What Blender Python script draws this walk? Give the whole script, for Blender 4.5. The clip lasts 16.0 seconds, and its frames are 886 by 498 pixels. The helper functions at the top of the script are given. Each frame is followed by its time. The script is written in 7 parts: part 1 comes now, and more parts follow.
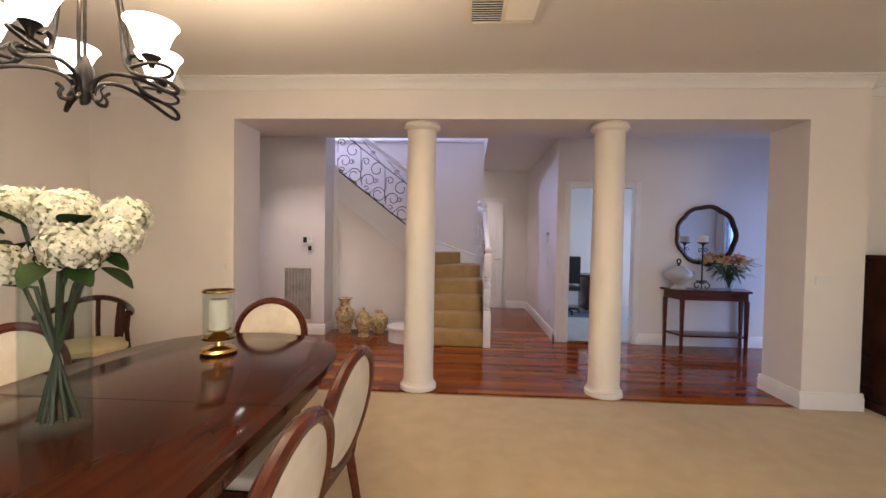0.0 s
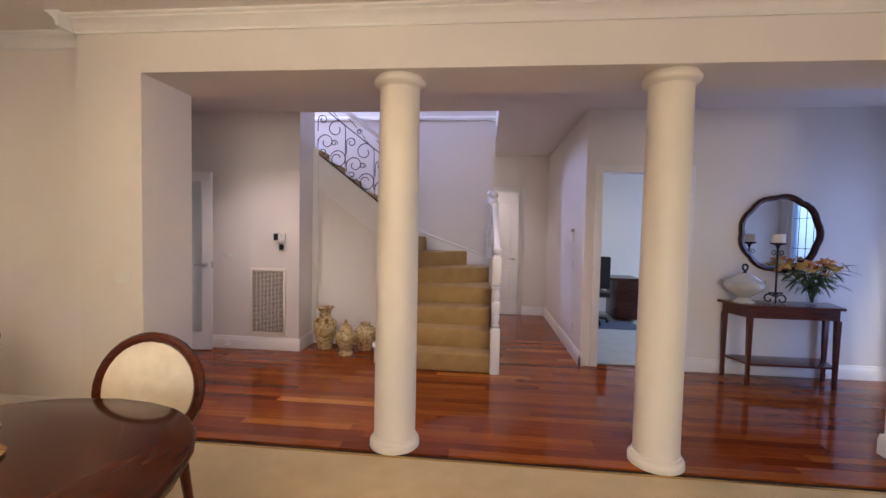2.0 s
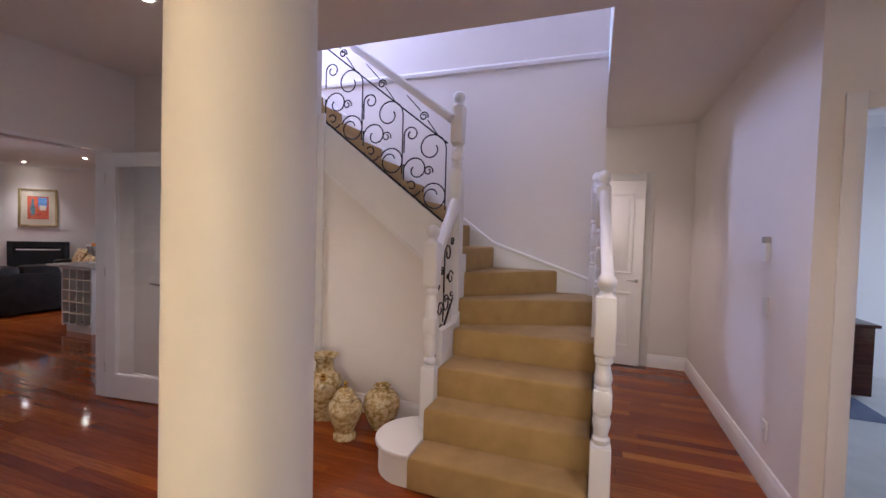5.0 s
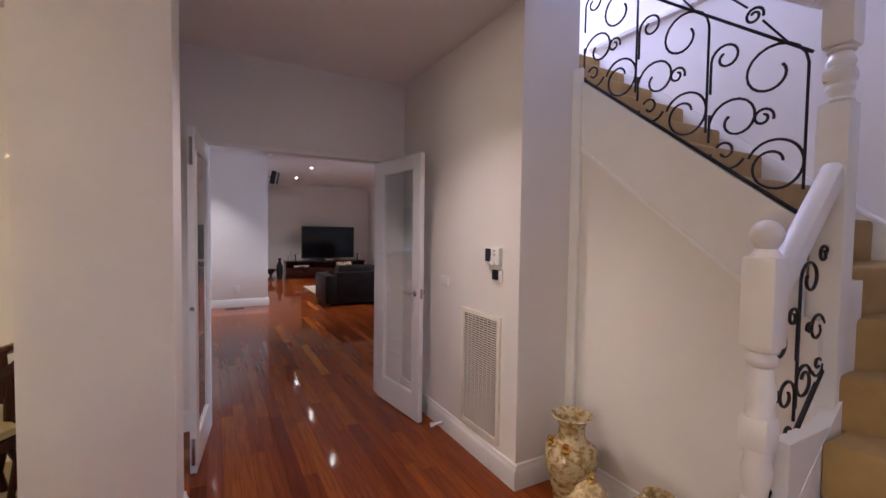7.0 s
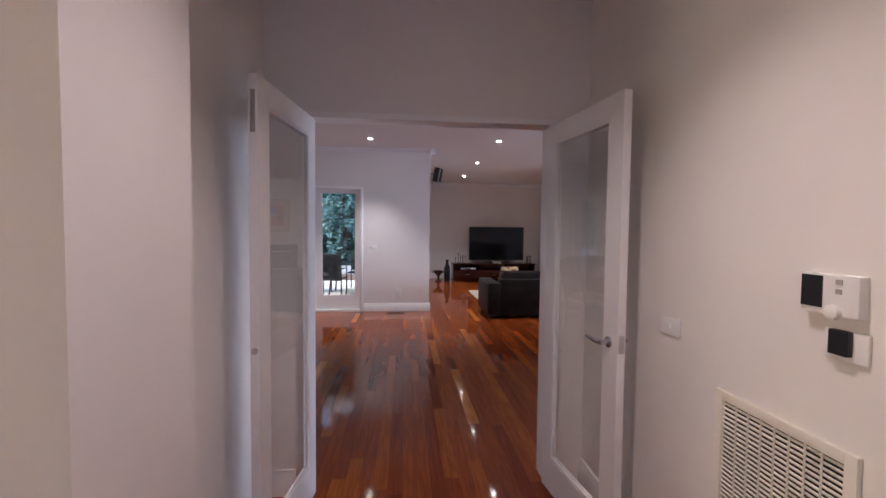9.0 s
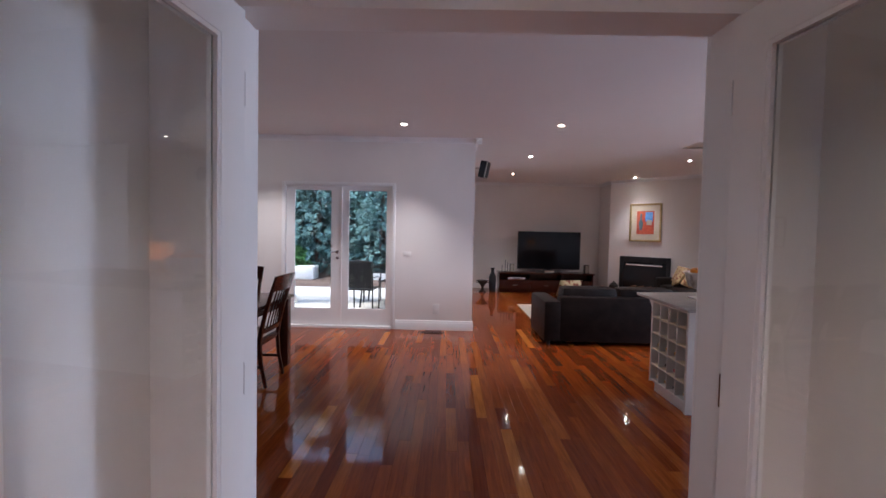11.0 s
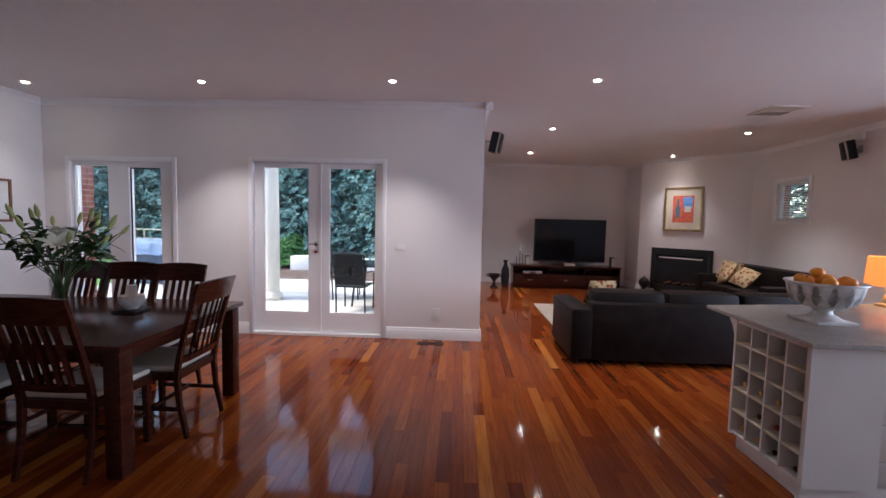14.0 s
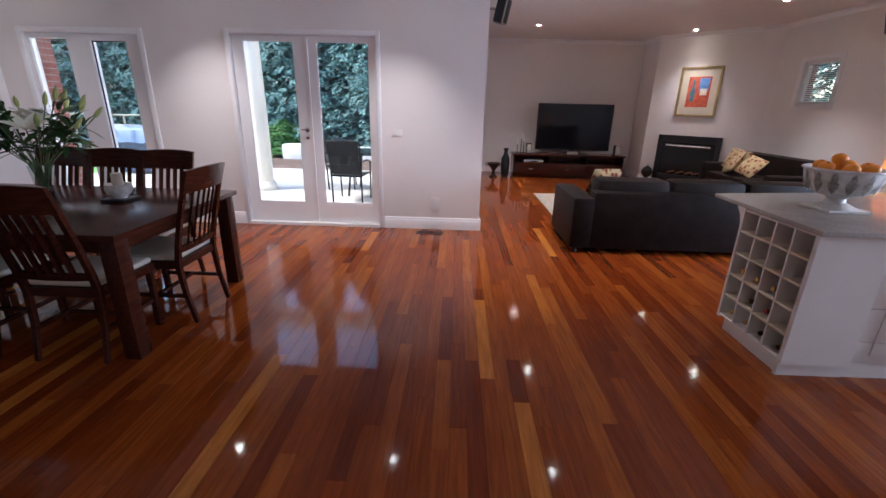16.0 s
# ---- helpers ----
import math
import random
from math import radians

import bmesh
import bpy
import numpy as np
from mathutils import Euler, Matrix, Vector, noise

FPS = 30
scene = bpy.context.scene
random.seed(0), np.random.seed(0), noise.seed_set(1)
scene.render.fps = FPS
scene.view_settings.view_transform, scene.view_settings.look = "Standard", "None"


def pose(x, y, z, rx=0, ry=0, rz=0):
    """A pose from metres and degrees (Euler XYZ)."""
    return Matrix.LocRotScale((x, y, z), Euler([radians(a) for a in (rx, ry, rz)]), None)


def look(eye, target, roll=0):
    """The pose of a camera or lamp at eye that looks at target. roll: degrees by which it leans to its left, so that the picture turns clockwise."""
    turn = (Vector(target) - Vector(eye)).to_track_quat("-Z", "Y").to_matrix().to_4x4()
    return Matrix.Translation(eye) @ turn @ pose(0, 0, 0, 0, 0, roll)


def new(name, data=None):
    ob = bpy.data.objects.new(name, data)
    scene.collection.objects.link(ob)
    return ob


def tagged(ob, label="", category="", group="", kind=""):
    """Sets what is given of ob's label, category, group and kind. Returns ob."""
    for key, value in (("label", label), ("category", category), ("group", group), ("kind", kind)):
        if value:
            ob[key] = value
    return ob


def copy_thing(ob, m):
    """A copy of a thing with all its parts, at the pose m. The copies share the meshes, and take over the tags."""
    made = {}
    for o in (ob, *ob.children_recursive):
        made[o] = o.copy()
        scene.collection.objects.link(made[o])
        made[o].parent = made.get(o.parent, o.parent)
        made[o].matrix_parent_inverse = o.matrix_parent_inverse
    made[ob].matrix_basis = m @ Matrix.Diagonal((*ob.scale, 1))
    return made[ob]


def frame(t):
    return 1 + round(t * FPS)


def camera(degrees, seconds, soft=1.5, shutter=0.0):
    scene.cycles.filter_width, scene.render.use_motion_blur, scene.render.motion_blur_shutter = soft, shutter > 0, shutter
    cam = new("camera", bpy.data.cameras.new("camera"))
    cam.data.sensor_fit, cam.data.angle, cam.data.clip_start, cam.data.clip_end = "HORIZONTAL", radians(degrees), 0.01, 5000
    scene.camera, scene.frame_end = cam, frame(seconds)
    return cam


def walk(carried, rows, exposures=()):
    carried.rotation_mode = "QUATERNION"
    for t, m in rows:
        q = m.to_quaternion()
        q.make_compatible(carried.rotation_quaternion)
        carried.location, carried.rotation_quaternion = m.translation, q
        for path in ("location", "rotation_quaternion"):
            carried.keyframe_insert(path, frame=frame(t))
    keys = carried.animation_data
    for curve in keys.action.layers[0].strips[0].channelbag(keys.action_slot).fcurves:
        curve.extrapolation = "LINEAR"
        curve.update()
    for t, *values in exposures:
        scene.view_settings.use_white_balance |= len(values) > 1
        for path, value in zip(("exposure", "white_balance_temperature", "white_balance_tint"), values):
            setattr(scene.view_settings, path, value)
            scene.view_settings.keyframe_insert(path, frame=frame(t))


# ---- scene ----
cam = camera(92.9, 16.0)
EXPOSURES = [(0, 2.2, 6500, 12), (14, 2.2, 6500, 12), (15.5, 2.45, 6500, 12), (16, 2.45, 6500, 12)]
PATH = [
    (0, (0.19, 0.106, 1.372), (0.078, 2.102, 1.323), 1.0),
    (0.5, (0.199, 0.257, 1.418), (0.085, 2.253, 1.346), 1.1),
    (1, (0.239, 0.553, 1.414), (0.114, 2.548, 1.34), 1.1),
    (1.5, (0.317, 0.862, 1.428), (0.153, 2.853, 1.344), 1.3),
    (2, (0.335, 1.22, 1.428), (0.139, 3.208, 1.344), 1.2),
    (2.5, (0.338, 1.58, 1.434), (0.117, 3.566, 1.356), 1.3),
    (3, (0.363, 1.964, 1.433), (0.124, 3.948, 1.358), 1.4),
    (3.2, (0.343, 2.087, 1.42), (0.108, 4.072, 1.356), 1.5),
    (5.3, (0.413, 3.528, 1.45), (-0.413, 5.349, 1.384), 1.3),
    (5.5, (0.402, 3.662, 1.436), (-0.526, 5.432, 1.373), 1.1),
    (6, (0.372, 3.956, 1.445), (-0.852, 5.536, 1.373), 1.0),
    (6.5, (0.266, 4.171, 1.466), (-1.25, 5.474, 1.386), 0.9),
    (7, (0.069, 4.386, 1.458), (-1.686, 5.34, 1.378), 0.8),
    (7.5, (-0.152, 4.553, 1.457), (-2.035, 5.221, 1.368), 0.8),
    (8, (-0.444, 4.682, 1.46), (-2.405, 5.065, 1.365), 0.6),
    (8.5, (-0.775, 4.761, 1.467), (-2.758, 5.006, 1.374), 0.8),
    (9, (-1.101, 4.84, 1.462), (-3.091, 5.024, 1.374), 0.6),
    (9.2, (-1.233, 4.877, 1.458), (-3.225, 5.028, 1.383), 1.1),
    (11.3, (-2.517, 4.907, 1.472), (-4.516, 4.877, 1.402), 1.1),
    (11.5, (-2.665, 4.905, 1.463), (-4.663, 4.872, 1.397), 1.1),
    (12, (-2.94, 4.96, 1.467), (-4.938, 4.908, 1.4), 1.1),
    (12.5, (-3.215, 5.03, 1.474), (-5.213, 4.965, 1.415), 1.2),
    (13, (-3.344, 5.062, 1.482), (-5.342, 4.987, 1.434), 1.3),
    (13.5, (-3.407, 5.056, 1.49), (-5.404, 4.977, 1.429), 1.3),
    (14, (-3.505, 5.031, 1.49), (-5.499, 4.95, 1.355), 1.3),
    (14.5, (-3.562, 5.0, 1.479), (-5.543, 4.927, 1.217), 1.3),
    (15, (-3.596, 4.992, 1.473), (-5.554, 4.924, 1.068), 1.2),
    (15.5, (-3.604, 5.002, 1.461), (-5.53, 4.94, 0.927), 1.3),
    (16, (-3.607, 4.997, 1.454), (-5.501, 4.946, 0.814), 1.4),
]
walk(cam, [(t, look(eye, target, roll)) for t, eye, target, roll in PATH], EXPOSURES)

# ---- world and light ----
world = bpy.data.worlds.new("sky")
scene.world = world
world.use_nodes = True
wn = world.node_tree
sky = wn.nodes.new("ShaderNodeTexSky")
sky.sky_type, sky.sun_disc = "NISHITA", False
sky.sun_elevation, sky.sun_rotation = radians(55), radians(166)
wn.links.new(sky.outputs[0], wn.nodes["Background"].inputs[0])
wn.nodes["Background"].inputs[1].default_value = 0.14


def lamp(name, kind, place, watts, colour, target=None, **more):
    data = bpy.data.lights.new(name, kind)
    data.energy, data.color = watts, colour
    ob = new(name, data)
    ob.matrix_world = look(place, target) if target else pose(*place)
    if "size" in more:
        data.shape, data.size, data.size_y = "RECTANGLE", more["size"][0], more["size"][1]
    if "soft" in more:
        data.shadow_soft_size = more["soft"]
    if "cone" in more:
        data.spot_size, data.spot_blend = radians(more["cone"]), more.get("blend", 0.6)
    if "spread" in more:
        data.spread = radians(more["spread"])
    return ob


DAY = (0.52, 0.62, 1.0)
TUNG = (1.0, 0.76, 0.50)
DOWN = (1.0, 0.83, 0.87)
DOWN_FAMILY = (0.97, 0.93, 1.0)
sun = lamp("sun", "SUN", (-11, -10, 18), 1.25, (1.0, 0.97, 0.94), (-14, 2, 0))
sun.data.angle = radians(20)
# daylight standing in the openings, some of them out of view
lamp("daylight_entry", "AREA", (4.46, 5.15, 1.25), 2, (0.40, 0.52, 1.0), (0, 5.1, 1.2), size=(0.64, 2.0))
lamp("daylight_study", "AREA", (4.70, 7.6, 1.5), 5.5, (0.40, 0.56, 1.0), (1, 7.6, 1.2), size=(1.6, 1.4))
lamp("daylight_landing", "AREA", (-3.3, 6.75, 4.3), 21, (0.5, 0.55, 1.0), (0, 6.75, 3.0), size=(0.8, 1.2))
# added warm fill, aimed up to brighten the dining ceiling from an unseen window
lamp("fill_dining", "AREA", (1.2, -2.4, 1.5), 19, (1.0, 0.87, 0.76), (1.3, 1.0, 3.1), size=(2.0, 1.6))
lamp("daylight_kitchen", "AREA", (-5.5, 12.9, 1.6), 31, (0.58, 0.70, 1.0), (-6.6, 5, 0.5), size=(2.4, 1.4), spread=105)
lamp("chandelier_light", "POINT", (-1.04, 1.40, 2.24), 4, TUNG, soft=0.22)
lamp("chandelier_uplight", "SPOT", (-1.04, 1.40, 2.18), 54, TUNG, (-1.04, 1.401, 2.7), soft=0.2, cone=165, blend=0.5)
lamp("table_lamp_light", "POINT", (-6.86, 8.34, 1.17), 1.1, (1.0, 0.62, 0.30), soft=0.06)
DOWNLIGHTS_FAMILY = [(-8.03, 0.23), (-7.96, 2.25), (-7.89, 4.3), (-7.81, 6.34), (-7.88, 9.35), (-9.99, 6.37), (-12.21, 6.4), (-10.11, 9.3),
                     (-12.35, 9.3)]
DOWNLIGHTS_HALL = [(-2.05, 5.03), (0.60, 5.03), (0.25, 8.0)]
for i, (lx, ly) in enumerate(DOWNLIGHTS_FAMILY):
    lamp("downlight_beam", "SPOT", (lx, ly, 2.87), 9 if i == 0 else 22 if i == 8 else 42 if i > 4 else 37, DOWN_FAMILY, (lx, ly, 0), soft=0.035, cone=90, blend=1.0)
for lx, ly in DOWNLIGHTS_HALL:
    lamp("downlight_beam", "SPOT", (lx, ly, 2.72), 15 if lx < -1 else 12, DOWN, (lx, ly, 0), soft=0.035, cone=112, blend=0.9)

# ---- materials ----


def material(name):
    m = bpy.data.materials.new(name)
    m.use_nodes = True
    return m, m.node_tree, m.node_tree.nodes["Principled BSDF"]


def ramp(nt, stops):
    r = nt.nodes.new("ShaderNodeValToRGB")
    e = r.color_ramp.elements
    while len(e) < len(stops):
        e.new(0.5)
    for k, (p, c) in enumerate(stops):
        e[k].position, e[k].color = p, (*c, 1)
    return r


def coords(nt, scale=(1, 1, 1), kind="Object"):
    tc = nt.nodes.new("ShaderNodeTexCoord")
    mp = nt.nodes.new("ShaderNodeMapping")
    mp.inputs["Scale"].default_value = scale
    nt.links.new(tc.outputs[kind], mp.inputs[0])
    return mp


def noise_tex(nt, vec, scale, detail=4, rough=0.55):
    n = nt.nodes.new("ShaderNodeTexNoise")
    n.inputs["Scale"].default_value, n.inputs["Detail"].default_value, n.inputs["Roughness"].default_value = scale, detail, rough
    nt.links.new(vec.outputs[0], n.inputs["Vector"])
    return n


def bump(nt, b, height, strength, dist=0.01):
    n = nt.nodes.new("ShaderNodeBump")
    n.inputs["Strength"].default_value, n.inputs["Distance"].default_value = strength, dist
    nt.links.new(height, n.inputs["Height"])
    nt.links.new(n.outputs[0], b.inputs["Normal"])


def surface(name, c1, c2, scale, rough=0.5, metal=0.0, fine=120, relief=0.1, stretch=(1, 1, 1), vary=0.0, coat=0.0, sheen=0.0, rough2=None):
    """Two-scale procedural surface: broad colour drift and fine relief."""
    m, nt, b = material(name)
    mp = coords(nt, stretch)
    n1 = noise_tex(nt, mp, scale)
    r = ramp(nt, [(0.3, c1), (0.7, c2)])
    nt.links.new(n1.outputs[0], r.inputs[0])
    nt.links.new(r.outputs[0], b.inputs["Base Color"])
    n2 = noise_tex(nt, mp, fine, 3)
    if relief:
        bump(nt, b, n2.outputs[0], relief, 0.004)
    mr = nt.nodes.new("ShaderNodeMapRange")
    mr.inputs[3].default_value, mr.inputs[4].default_value = rough, rough2 if rough2 is not None else min(1, rough * 1.25)
    nt.links.new(n1.outputs[0], mr.inputs[0])
    nt.links.new(mr.outputs[0], b.inputs["Roughness"])
    b.inputs["Metallic"].default_value = metal
    b.inputs["Coat Weight"].default_value = coat
    b.inputs["Sheen Weight"].default_value = sheen
    return m


def floor_wood(name, stops):
    m, nt, b = material(name)
    oi, geo = nt.nodes.new("ShaderNodeObjectInfo"), nt.nodes.new("ShaderNodeNewGeometry")
    add = nt.nodes.new("ShaderNodeMath")
    add.operation = "ADD"
    nt.links.new(oi.outputs["Random"], add.inputs[0])
    nt.links.new(geo.outputs["Random Per Island"], add.inputs[1])
    fr = nt.nodes.new("ShaderNodeMath")
    fr.operation = "FRACT"
    nt.links.new(add.outputs[0], fr.inputs[0])
    r = ramp(nt, stops)
    nt.links.new(fr.outputs[0], r.inputs[0])
    tc = nt.nodes.new("ShaderNodeVectorMath")
    tc.operation = "MULTIPLY_ADD"
    nt.links.new(geo.outputs["Position"], tc.inputs[0])
    tc.inputs[1].default_value = (1.6, 26, 26)
    sc = nt.nodes.new("ShaderNodeVectorMath")
    sc.operation = "SCALE"
    sc.inputs[0].default_value = (31, 17, 7)
    nt.links.new(fr.outputs[0], sc.inputs["Scale"])
    nt.links.new(sc.outputs[0], tc.inputs[2])
    g = noise_tex(nt, tc, 2.2, 6, 0.62)
    gr = ramp(nt, [(0.28, (0.55, 0.48, 0.42)), (0.72, (1.18, 1.18, 1.18))])
    nt.links.new(g.outputs[0], gr.inputs[0])
    mx = nt.nodes.new("ShaderNodeMixRGB")
    mx.blend_type = "MULTIPLY"
    mx.inputs[0].default_value = 0.85
    nt.links.new(r.outputs[0], mx.inputs[1])
    nt.links.new(gr.outputs[0], mx.inputs[2])
    nt.links.new(mx.outputs[0], b.inputs["Base Color"])
    wide = noise_tex(nt, coords(nt, (1, 1, 1)), 1.3, 3)
    mr = nt.nodes.new("ShaderNodeMapRange")
    mr.inputs[3].default_value, mr.inputs[4].default_value = 0.045, 0.10
    nt.links.new(wide.outputs[0], mr.inputs[0])
    nt.links.new(mr.outputs[0], b.inputs["Roughness"])
    bump(nt, b, g.outputs[0], 0.018, 0.002)
    return m


def glass(name, tint=(1, 1, 1), rough=0.0):
    m, nt, b = material(name)
    b.inputs["Base Color"].default_value = (*tint, 1)
    b.inputs["Roughness"].default_value = rough
    b.inputs["Transmission Weight"].default_value = 1.0
    b.inputs["IOR"].default_value = 1.45
    return m


def glow(name, colour, strength):
    m, nt, b = material(name)
    b.inputs["Base Color"].default_value = (*colour, 1)
    b.inputs["Emission Color"].default_value = (*colour, 1)
    b.inputs["Emission Strength"].default_value = strength
    return m


WALL = surface("wall_paint", (0.74, 0.70, 0.66), (0.78, 0.74, 0.70), 1.1, 0.55, fine=220, relief=0.05)
CEIL = surface("ceiling_paint", (0.74, 0.71, 0.68), (0.77, 0.74, 0.71), 0.8, 0.8, fine=200, relief=0.04)
TRIM = surface("white_gloss_paint", (0.78, 0.77, 0.75), (0.82, 0.81, 0.79), 3, 0.28, fine=60, relief=0.04)
CREAM = surface("cream_column_paint", (0.74, 0.69, 0.60), (0.78, 0.73, 0.64), 2, 0.4, fine=90, relief=0.05)
CARPET = surface("cream_carpet", (0.46, 0.345, 0.18), (0.54, 0.42, 0.235), 6, 0.95, fine=420, relief=0.6, sheen=0.3)
STAIRCARPET = surface("tan_carpet", (0.36, 0.225, 0.08), (0.44, 0.285, 0.11), 8, 0.95, fine=420, relief=0.7, sheen=0.1)
PALECARPET = surface("pale_carpet", (0.55, 0.53, 0.48), (0.62, 0.60, 0.55), 5, 0.95, fine=400, relief=0.5)
FLOORWOOD = floor_wood("polished_jarrah", [(0.0, (0.15, 0.026, 0.006)), (0.2, (0.20, 0.038, 0.008)), (0.45, (0.245, 0.051, 0.010)),
                                           (0.75, (0.285, 0.066, 0.012)), (0.94, (0.34, 0.092, 0.016)), (1.0, (0.21, 0.041, 0.009))])
FLOORPALE = floor_wood("pale_heartwood", [(0.0, (0.40, 0.125, 0.022)), (1.0, (0.52, 0.185, 0.036))])
SUBFLOOR = surface("dark_joint", (0.02, 0.008, 0.005), (0.03, 0.012, 0.008), 4, 0.8, relief=0.0)
MAHOGANY = surface("mahogany_lacquer", (0.060, 0.013, 0.007), (0.115, 0.028, 0.013), 5, 0.16, fine=40, relief=0.03, stretch=(1, 9, 9), coat=0.15, rough2=0.24)
TABLEWOOD = surface("mahogany_tabletop", (0.034, 0.007, 0.003), (0.054, 0.013, 0.005), 3, 0.09, fine=30, relief=0.0, stretch=(9, 1, 9), coat=0.0, rough2=0.11)
DARKWOOD = surface("dark_stained_wood", (0.030, 0.010, 0.007), (0.062, 0.020, 0.013), 5, 0.15, fine=40, relief=0.04, stretch=(8, 1, 1), coat=0.2)
ESPRESSO = surface("espresso_wood", (0.034, 0.009, 0.006), (0.066, 0.019, 0.011), 6, 0.17, fine=50, relief=0.04, stretch=(1, 8, 8))
LEATHER = surface("black_leather", (0.010, 0.007, 0.006), (0.020, 0.014, 0.012), 7, 0.42, fine=160, relief=0.35)
IVORY = surface("ivory_upholstery", (0.62, 0.56, 0.45), (0.72, 0.66, 0.55), 14, 0.85, fine=300, relief=0.25)
IRON = surface("black_wrought_iron", (0.012, 0.011, 0.012), (0.03, 0.028, 0.028), 20, 0.45, metal=0.5, fine=90, relief=0.15)
BRONZE = surface("bronzed_metal", (0.030, 0.026, 0.025), (0.065, 0.057, 0.053), 16, 0.4, metal=0.8, fine=90, relief=0.1)
BRASS = surface("polished_brass", (0.55, 0.36, 0.12), (0.68, 0.47, 0.18), 10, 0.18, metal=1.0, relief=0.02)
CHROME = surface("satin_chrome", (0.55, 0.55, 0.56), (0.66, 0.66, 0.67), 20, 0.22, metal=1.0, relief=0.02)
PLASTIC = surface("white_plastic", (0.72, 0.71, 0.68), (0.76, 0.75, 0.72), 9, 0.4, relief=0.02)
BLACKPL = surface("black_plastic", (0.010, 0.010, 0.011), (0.018, 0.018, 0.02), 9, 0.32, relief=0.03)
SCREEN = surface("dark_screen_glass", (0.006, 0.006, 0.007), (0.009, 0.009, 0.011), 3, 0.07, relief=0.0)
GREY = surface("grey_vent_metal", (0.36, 0.33, 0.28), (0.42, 0.39, 0.33), 12, 0.5, relief=0.03)
DARK = surface("dark_void", (0.02, 0.018, 0.016), (0.03, 0.027, 0.024), 8, 0.9, relief=0.0)
GLASS, _nt, _b = material("clear_vase_glass")
_clear, _gloss, _rim, _soft, _mix = (_nt.nodes.new("ShaderNode" + k) for k in ("BsdfTransparent", "BsdfGlossy", "LayerWeight", "MapRange", "MixShader"))
_clear.inputs[0].default_value = (0.93, 0.96, 0.95, 1)
_gloss.inputs["Roughness"].default_value = 0.02
_rim.inputs[0].default_value = 0.25
_soft.inputs[3].default_value, _soft.inputs[4].default_value = 0.006, 0.22
_nt.links.new(_rim.outputs["Facing"], _soft.inputs[0])
_nt.links.new(_soft.outputs[0], _mix.inputs[0])
_nt.links.new(_clear.outputs[0], _mix.inputs[1])
_nt.links.new(_gloss.outputs[0], _mix.inputs[2])
_nt.links.new(_mix.outputs[0], _nt.nodes["Material Output"].inputs[0])
PANE = glass("window_glass", (0.97, 0.99, 0.98))
MIRROR, _nt, _b = material("mirror_silver")
_b.inputs["Base Color"].default_value = (0.86, 0.87, 0.88, 1)
_b.inputs["Metallic"].default_value, _b.inputs["Roughness"].default_value = 1.0, 0.015
for m_, level in ((LEATHER, 0.12), (SCREEN, 0.22), (BLACKPL, 0.3), (TABLEWOOD, 0.13), (ESPRESSO, 0.22), (MAHOGANY, 0.35), (DARKWOOD, 0.3), (FLOORWOOD, 0.28), (FLOORPALE, 0.28)):
    m_.node_tree.nodes["Principled BSDF"].inputs["Specular IOR Level"].default_value = level
LAMPGLOW = glow("downlight_glow", (1.0, 0.93, 0.84), 28)

# ---- mesh helpers ----


def box(bm, x0, y0, z0, x1, y1, z1, bevel=0.0, m=None):
    mat = Matrix.Translation(((x0 + x1) / 2, (y0 + y1) / 2, (z0 + z1) / 2)) @ Matrix.Diagonal((abs(x1 - x0), abs(y1 - y0), abs(z1 - z0), 1))
    if m is not None:
        mat = m @ mat
    vs = bmesh.ops.create_cube(bm, size=1, matrix=mat)["verts"]
    if bevel:
        es = list({e for v in vs for e in v.link_edges})
        bmesh.ops.bevel(bm, geom=es, offset=bevel, segments=2, affect="EDGES", profile=0.6)
    return bm


def boxes(*rows, bevel=0.0):
    bm = bmesh.new()
    for r in rows:
        box(bm, *r, bevel=bevel)
    return bm


def lathe(profile, n=32, bm=None, m=None, squash=1.0):
    """Turns (radius, height) pairs about z."""
    bm = bm or bmesh.new()
    rings = []
    for r, z in profile:
        ring = []
        for k in range(n):
            a = 2 * math.pi * k / n
            v = Vector((r * math.cos(a), r * math.sin(a) * squash, z))
            ring.append(bm.verts.new(m @ v if m is not None else v))
        rings.append(ring)
    for a, b in zip(rings, rings[1:]):
        for k in range(n):
            bm.faces.new((a[k], a[(k + 1) % n], b[(k + 1) % n], b[k]))
    for ring, flip in ((rings[0], True), (rings[-1], False)):
        bm.faces.new(ring[::-1] if flip else ring)
    return bm


def tube(points, r, n=8, bm=None, closed=False, flat=1.0):
    """A round bar along points."""
    bm = bm or bmesh.new()
    pts = [Vector(p) for p in points]
    rings = []
    up = None
    for k, p in enumerate(pts):
        d = (pts[(k + 1) % len(pts)] - pts[k - 1]) if closed else (pts[min(k + 1, len(pts) - 1)] - pts[max(k - 1, 0)])
        d = d.normalized()
        if up is None:
            up = d.orthogonal().normalized()
        up = (up - d * up.dot(d)).normalized()
        side = d.cross(up)
        rr = r[k] if isinstance(r, (list, tuple)) else r
        rings.append([bm.verts.new(p + up * (rr * math.cos(2 * math.pi * j / n)) + side * (rr * flat * math.sin(2 * math.pi * j / n))) for j in range(n)])
    pairs = list(zip(rings, rings[1:])) + ([(rings[-1], rings[0])] if closed else [])
    for a, b in pairs:
        for j in range(n):
            bm.faces.new((a[j], a[(j + 1) % n], b[(j + 1) % n], b[j]))
    if not closed:
        bm.faces.new(rings[0][::-1])
        bm.faces.new(rings[-1])
    return bm


